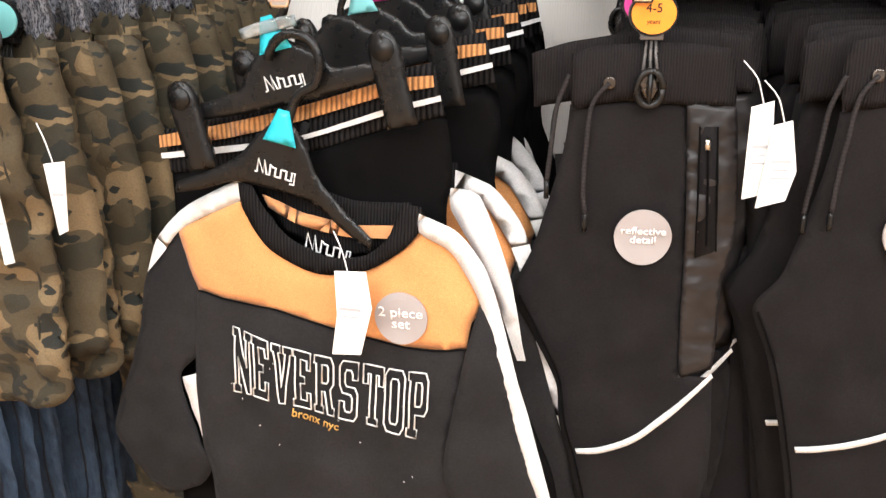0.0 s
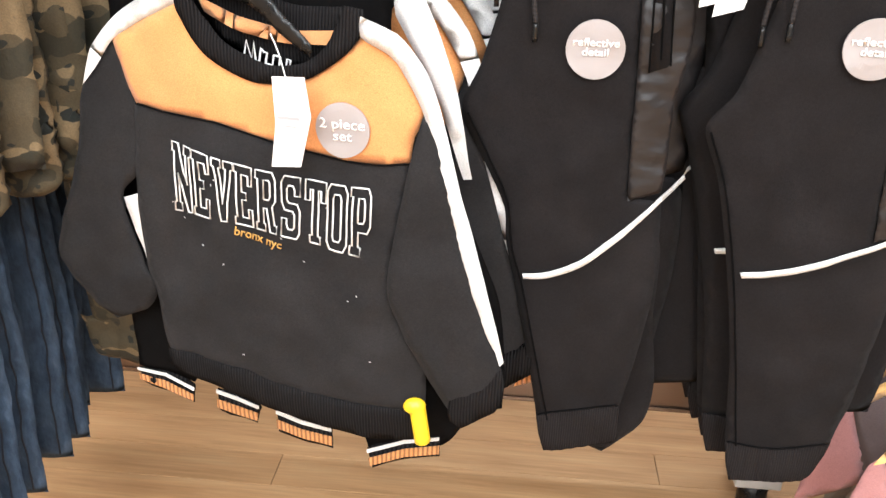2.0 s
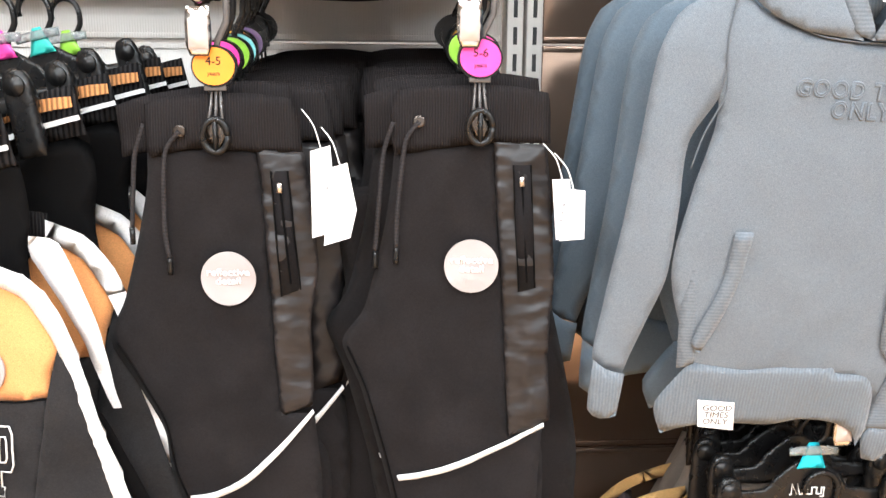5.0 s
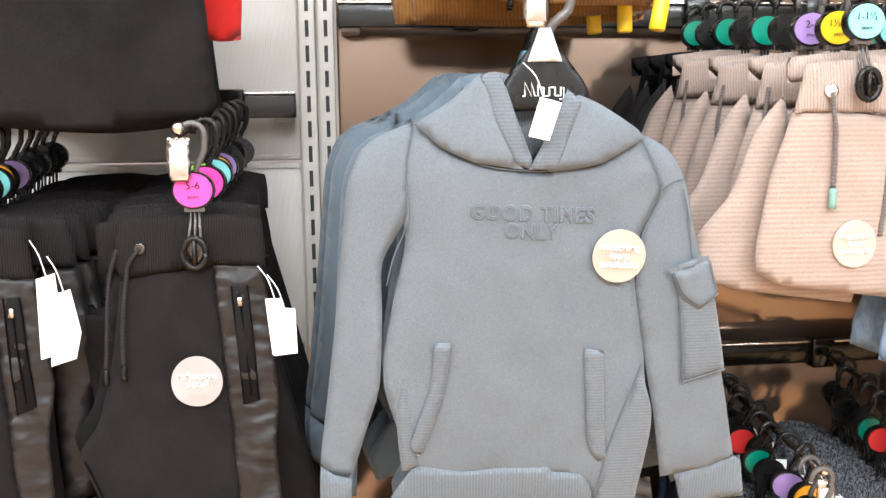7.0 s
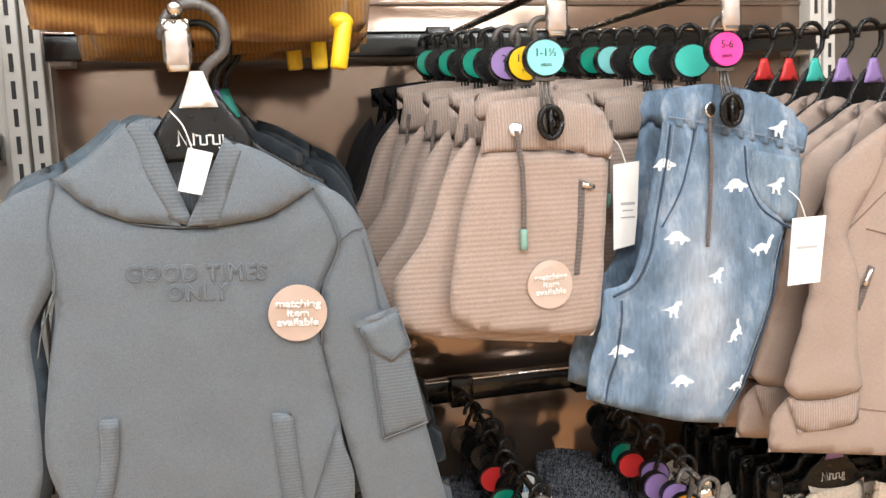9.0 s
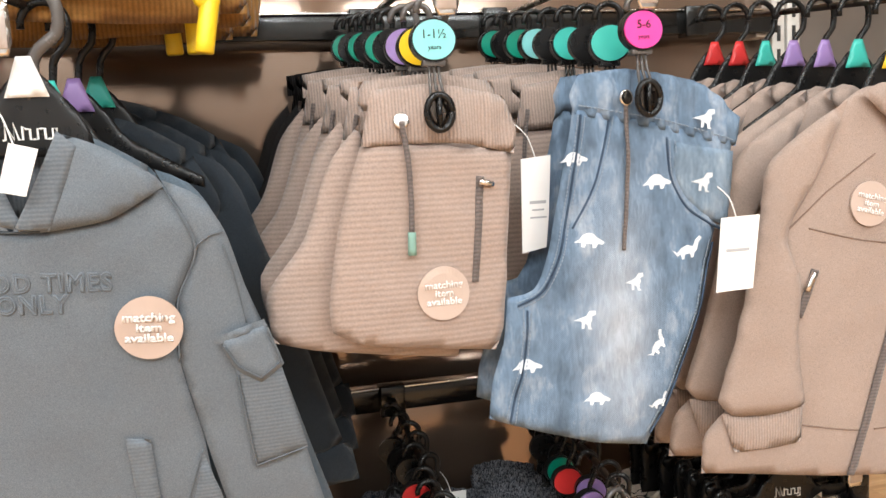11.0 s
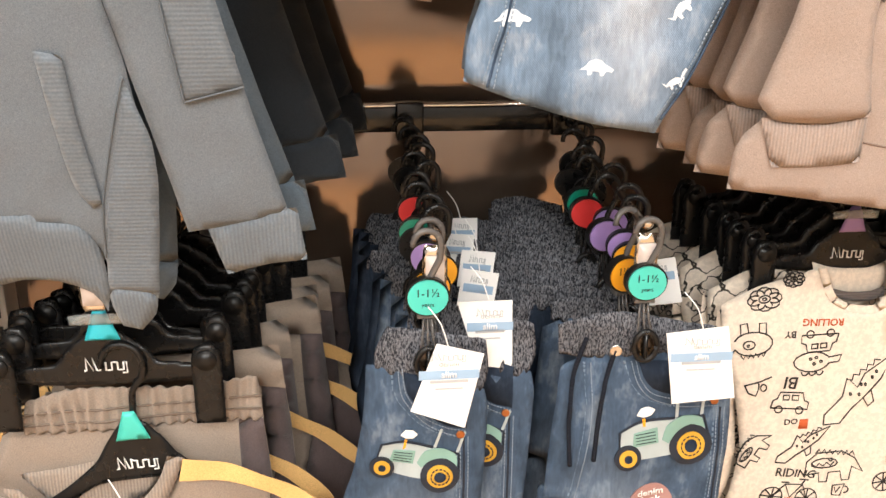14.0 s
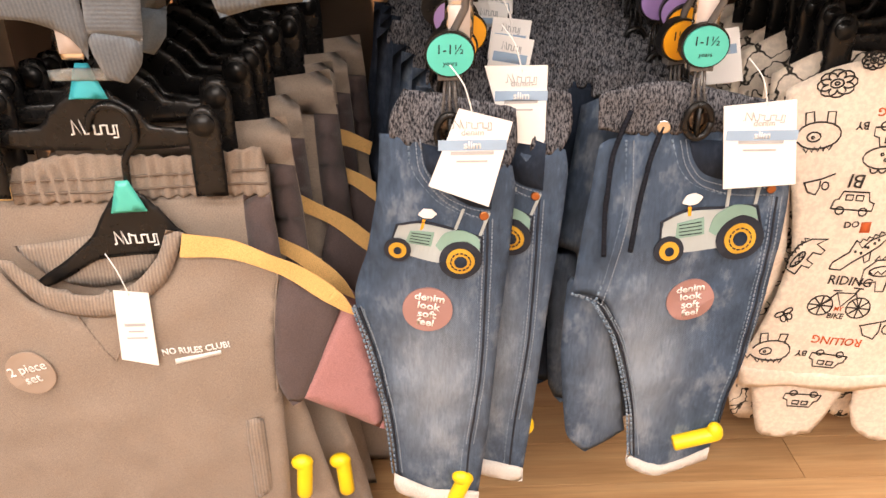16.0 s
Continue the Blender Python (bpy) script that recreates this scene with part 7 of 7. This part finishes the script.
def printed_tee(at, plain):
    c = Cloth(13, 0.007, 7, 0.0020, 0.02, (-0.035, -0.33), (0.17, 0.25))
    cell = 0.013 if plain else 0.010
    cloth = TEE_DOODLE if plain else TEE
    g = thing("printed_sweatshirt", at, "oatmeal sweatshirt with black and orange doodle print", "sweatshirt", "printed sets")
    half = [(-0.089, -0.117), (-0.128, -0.128), (-0.168, -0.14), (-0.212, -0.165), (-0.204, -0.229), (-0.186, -0.285), (-0.171, -0.362), (-0.173, -0.41), (-0.185, -0.486), (-0.198, -0.531), (-0.192, -0.584), (-0.126, -0.58), (-0.085, -0.576)]
    neck = [(-0.084, -0.13), (-0.071, -0.157), (-0.045, -0.17), (-0.011, -0.173)]
    mirror = [(-0.071 - a, z) for a, z in half]
    part("body", c.piece(half + [(-0.046, -0.589), (-0.01, -0.582)] + mirror[::-1] + [(0.012, -0.155)] + neck[::-1], 0, 0.010, cell), cloth, g)
    part("hem_rib", c.piece([(-0.197, -0.545), (-0.12, -0.55), (-0.046, -0.556), (0.04, -0.551), (0.126, -0.546), (0.121, -0.585), (0.05, -0.579), (-0.01, -0.583), (-0.046, -0.59), (-0.126, -0.581), (-0.193, -0.585)], 0.0015, 0.010, cell), cloth, g, "folded hem band")
    for side in (0, 1):
        o = [(-0.212, -0.165), (-0.214, -0.26), (-0.219, -0.4), (-0.226, -0.51), (-0.234, -0.57), (-0.226, -0.614), (-0.204, -0.61), (-0.194, -0.5), (-0.172, -0.4), (-0.184, -0.28)]
        part("sleeve", c.piece([(-0.071 - a, z) for a, z in o] if side else o, -0.010, 0.012, cell), cloth, g)
    for lg in ([(-0.168, -0.57), (-0.166, -0.594), (-0.142, -0.681), (-0.111, -0.692), (-0.063, -0.687), (-0.047, -0.648), (-0.033, -0.57)], [(-0.027, -0.57), (-0.024, -0.604), (-0.006, -0.672), (0.04, -0.703), (0.09, -0.69), (0.112, -0.57)]):
        part("trouser_leg", c.piece(lg, -0.016, 0.010, cell), cloth, g)
    if plain:
        return g
    part("neck_inside", c.piece([(-0.088, -0.118), (-0.06, -0.126), (-0.011, -0.128), (0.018, -0.118), (0.012, -0.16), (-0.011, -0.178), (-0.045, -0.176), (-0.074, -0.16)], -0.02, 0.004, cell), TEE, g)
    part("neck_tape", c.patch([(-0.075, -0.146), (-0.045, -0.155), (-0.011, -0.156), (0.006, -0.15), (0.008, -0.161), (-0.011, -0.168), (-0.045, -0.166), (-0.071, -0.158)], -0.006, 0.002), CORD_GREY, g, "dark grey neck tape")
    part("collar_rib", c.piece([(-0.094, -0.116), (-0.087, -0.137), (-0.072, -0.162), (-0.045, -0.176), (-0.011, -0.179), (0.012, -0.165), (0.022, -0.138), (0.024, -0.118), (0.017, -0.117), (0.01, -0.145), (-0.011, -0.168), (-0.045, -0.166), (-0.068, -0.152), (-0.082, -0.117)], 0.003, 0.009, 0.007, soft=0.005), TEE, g, "oatmeal ribbed collar")
    for n, (kind, x, z, w, a) in enumerate(DRAWN):
        part("print", inked(c, kind, x, z, w, a, 0.0108), INK, g)
    part("print", inked(c, "car", -0.095, -0.612, 0.05, 176, -0.004), INK, g)
    for word, x, z, size, a, red in PRINTED:
        part("print_word", c.words(word, (x, z), size, 0.0112, turn=a, bold=0.0002), RED_INK if red else INK, g)
    part("print_block", c.patch(bar(-0.09, -0.331, 0.012, 0.014), 0.0108, 0.0005, corner=True), RED_INK, g)
    st = part("sticker", c.round(0.079, -0.232, 0.026, 0.0125), STICK_BROWN, g, "round brown paper sticker", smooth=False)
    part("sticker_print", c.words("2 piece\nset", (0.079, -0.232), 0.0145, 0.015, turn=-8, bold=0.0002), STICK_INK, st)
    return g


QX, QY, QZ = 1.72, 0.985, 0.76
arm(QX - 0.01, QY - 0.055, QZ - 0.01, LOW)
printed_tee((QX, QY, QZ), False)
pp = printed_tee((0, 0, 0), True)
row(pp, QX - 0.004, QY, QZ, LOW, QY + 0.045, BACK - 0.11, 6, 0, -0.008, 0.010, 7)
wing_hanger((QX - 0.04, QY + 0.034, QZ - 0.005), 0.26, True, LILAC, True, "printed set hangers", 0.080)
h3 = wing_hanger((0, 0, 0), 0.26, False, None, True, "printed set hangers", 0.080)
row(h3, QX - 0.05, QY, QZ, LOW, QY + 0.05, BACK - 0.11, 6, 0, -0.006, 0.008, 6)
hang_tag((QX, QY - 0.02, QZ), [(0.007, -0.171), (0.052, -0.174), (0.056, -0.217), (0.012, -0.213)], 1)


# ---- camouflage trousers and jeans at the end of bay one ----
def camo_trousers(at, long):
    c = Cloth(14, 0.024, 15, 0.008, 0.016, (0, -0.25), (0.12, 0.3))
    cell = 0.014
    g = thing("camouflage_trousers", at, "green and brown camouflage trousers with grey waistband", "trousers", "camouflage trousers")
    bot = -0.85 if long else -0.475
    part("leg", c.piece([(-0.075, -0.085), (0.07, -0.085), (0.085, -0.2), (0.09, -0.32), (0.085, bot + 0.03), (0.06, bot), (-0.02, bot - 0.01), (-0.07, bot + 0.01), (-0.095, -0.3), (-0.085, -0.2)], 0, 0.014, 0.008, crinkle=(0.010, 17)), CAMO, g)
    part("rear_leg", c.piece([(0.02, -0.1), (0.1, -0.1), (0.12, -0.25), (0.115, bot + 0.05), (0.04, bot + 0.04)], -0.026, 0.012, cell), CAMO, g)
    part("waistband", c.piece([(-0.078, -0.045), (0.07, -0.04), (0.075, -0.095), (-0.08, -0.1)], 0.002, 0.014, cell, ruffle=(0.003, 0.016)), MARL, g, "grey marled waistband")
    part("turn_up", c.piece([(-0.092, bot + 0.07), (0.0, bot + 0.06), (0.091, bot + 0.085), (0.086, bot + 0.012), (0.06, bot - 0.004), (-0.02, bot - 0.014), (-0.072, bot + 0.006)], 0.004, 0.012, 0.008, soft=0.003, crinkle=(0.006, 24)), CAMO, g, "folded hem")
    for q in ([(-0.01, -0.1), (0.012, -0.25), (0.0, bot + 0.07)], [(0.058, -0.1), (0.07, -0.22), (0.066, bot + 0.08)]):
        part("side_seam", c.seam(q, 0.0016, 0.0145), STITCH_OLIVE, g)
    return g


CX, CY, CZ = -0.55, 0.80, 1.155
arm(CX, CY, CZ, RAILS["bay_one"])
c1, c2 = camo_trousers((0, 0, 0), False), camo_trousers((0, 0, 0), True)
row(c1, CX - 0.03, CY, CZ, RAILS["bay_one"], CY + 0.02, CY + 0.22, 5, -8, 0.022, 0.008, 12)
row(c2, CX + 0.06, CY, CZ, RAILS["bay_one"], CY + 0.24, BACK - 0.1, 5, -4, 0.008, 0.010, 12)
for k, cc in enumerate((PINK_P, AQUA, TEAL, LIME, None, None, None, None, None, None)):
    clip_hanger((CX + random.uniform(-0.01, 0.01), CY + 0.01 + 0.04 * k, CZ + 0.006 * k, 0, 0, random.uniform(-20, 20)), None, cc)
hang_tag((-0.56, 0.77, 1.12), [(0.085, -0.157), (0.107, -0.154), (0.101, -0.225), (0.091, -0.23)], 1)
hang_tag((-0.56, 0.77, 1.12), [(0.022, -0.182), (0.033, -0.186), (0.038, -0.261), (0.027, -0.264)], 1)


def blue_jeans(at):
    c = Cloth(15, 0.012, 12, 0.004, 0.014, (0, -0.3), (0.12, 0.3))
    g = thing("blue_jeans", at, "washed blue jeans hanging on a low rail", "jeans", "low jeans")
    part("leg", c.piece([(-0.08, -0.08), (0.07, -0.08), (0.085, -0.2), (0.066, -0.64), (-0.05, -0.65), (-0.09, -0.25)], 0, 0.012, 0.014), DENIM_BLUE, g)
    part("side_seam", c.seam([(0.06, -0.1), (0.07, -0.2), (0.049, -0.63)], 0.0013, 0.012), STITCH_DARK, g)
    part("waistband", c.piece([(-0.082, -0.04), (0.07, -0.04), (0.075, -0.09), (-0.085, -0.09)], 0.002, 0.012, 0.014), MARL, g)
    return g


arm(-0.70, 0.80, 0.80, 0.83)
bj1 = blue_jeans((0, 0, 0))
row(bj1, -0.70, 0.80, 0.80, 0.83, 0.81, BACK - 0.13, 10, -4, 0.001, 0.008, 6)
for k in range(6):
    clip_hanger((-0.70 + 0.001 * k, 0.80 + 0.05 * k, 0.80 + 0.004 * k, 0, 0, random.uniform(-15, 15)), None, None)


# ---- the tier above ----
def dark_trousers(at):
    c = Cloth(16, 0.010, 9, 0.004, 0.014, (0, -0.25), (0.15, 0.3))
    g = thing("dark_trousers", at, "black folded trousers hanging on the upper rail", "trousers", "upper trousers")
    part("leg", c.piece([(-0.13, -0.08), (0.12, -0.08), (0.14, -0.25), (0.15, -0.385), (0.05, -0.40), (-0.08, -0.395), (-0.15, -0.38), (-0.14, -0.2)], 0, 0.012, 0.016), JOG, g)
    part("waistband", c.piece([(-0.13, -0.03), (0.12, -0.03), (0.125, -0.09), (-0.135, -0.09)], 0.002, 0.012, 0.016), JOG_RIB, g)
    return g


arm(0.24, 0.86, 1.585, 1.60)
dk = dark_trousers((0, 0, 0))
row(dk, 0.236, 0.86, 1.585, 1.60, 0.87, BACK - 0.12, 8, 0, -0.004, 0.012, 6)
rd = thing("red_garment", (0.424, 0.93, 1.592), "bright red garment among dark trousers", "garment")
part("panel", Cloth(17, 0.01, 9, 0.003, 0.01).piece([(-0.09, -0.05), (0.0, -0.05), (0.004, -0.15), (-0.004, -0.302), (-0.03, -0.304), (-0.085, -0.29)], 0, 0.01, 0.012), RED_CLOTH, rd)
part("hanger_strap", tube(bmesh.new(), [(-0.03, 0, -0.06), (-0.178, 0.0, -0.004)], 0.003, 6), PLASTIC, rd)


def knit_jumper(at, material, low, label):
    c = Cloth(18, 0.014, 8, 0.004, 0.014, (0, -0.2), (0.15, 0.3))
    g = thing("knitted_jumper", at, label, "jumper", "knitted jumpers")
    part("body", c.piece([(-0.15, -0.06), (0.15, -0.06), (0.17, -0.25), (0.165, low + 0.05), (-0.165, low + 0.05), (-0.17, -0.25)], 0, 0.012, 0.016), NAVY_KNIT, g)
    part("hem_rib", c.piece([(-0.168, low + 0.055), (0.168, low + 0.06), (0.16, low + 0.005), (0.0, low), (-0.16, low + 0.008)], 0.002, 0.013, 0.014), material, g, "ribbed hem")
    return g


arm(0.755, 0.80, 1.645, 1.66)
k1 = knit_jumper((0, 0, 0), MUSTARD, -0.325, "navy knitted jumper with mustard ribbed hem")
row(k1, 0.755, 0.80, 1.645, 1.66, 0.855, 1.05, 5, -4, 0.010, 0.02, 9)
knit_jumper((0.735, 0.81, 1.648, 0, 1.5, -5), NAVY_KNIT, -0.292, "navy speckled knitted jumper hanging in front of others")
for q in ((0.90, 0.815, 1.315), (0.885, 0.90, 1.325), (0.86, 0.95, 1.33)):
    security_tag(q, random.uniform(-12, 12))


# ---- floor planks ----
PW, PL = 0.0885, 1.15
bm = box(bmesh.new(), 0, PL - 0.0012, 0, PW - 0.0012, -0.008, 0.0, 0.0006)
me = bpy.data.meshes.new("plank")
bm.to_mesh(me)
bm.free()
me.materials.append(OAK)
for r in range(34):
    for k in range(4):
        ob = new("plank", me)
        ob.location = (-1.26 + k * PL - (r * 0.437) % PL, 1.266 - 20 * PW + r * PW, 0)
        ob.parent = FLOOR
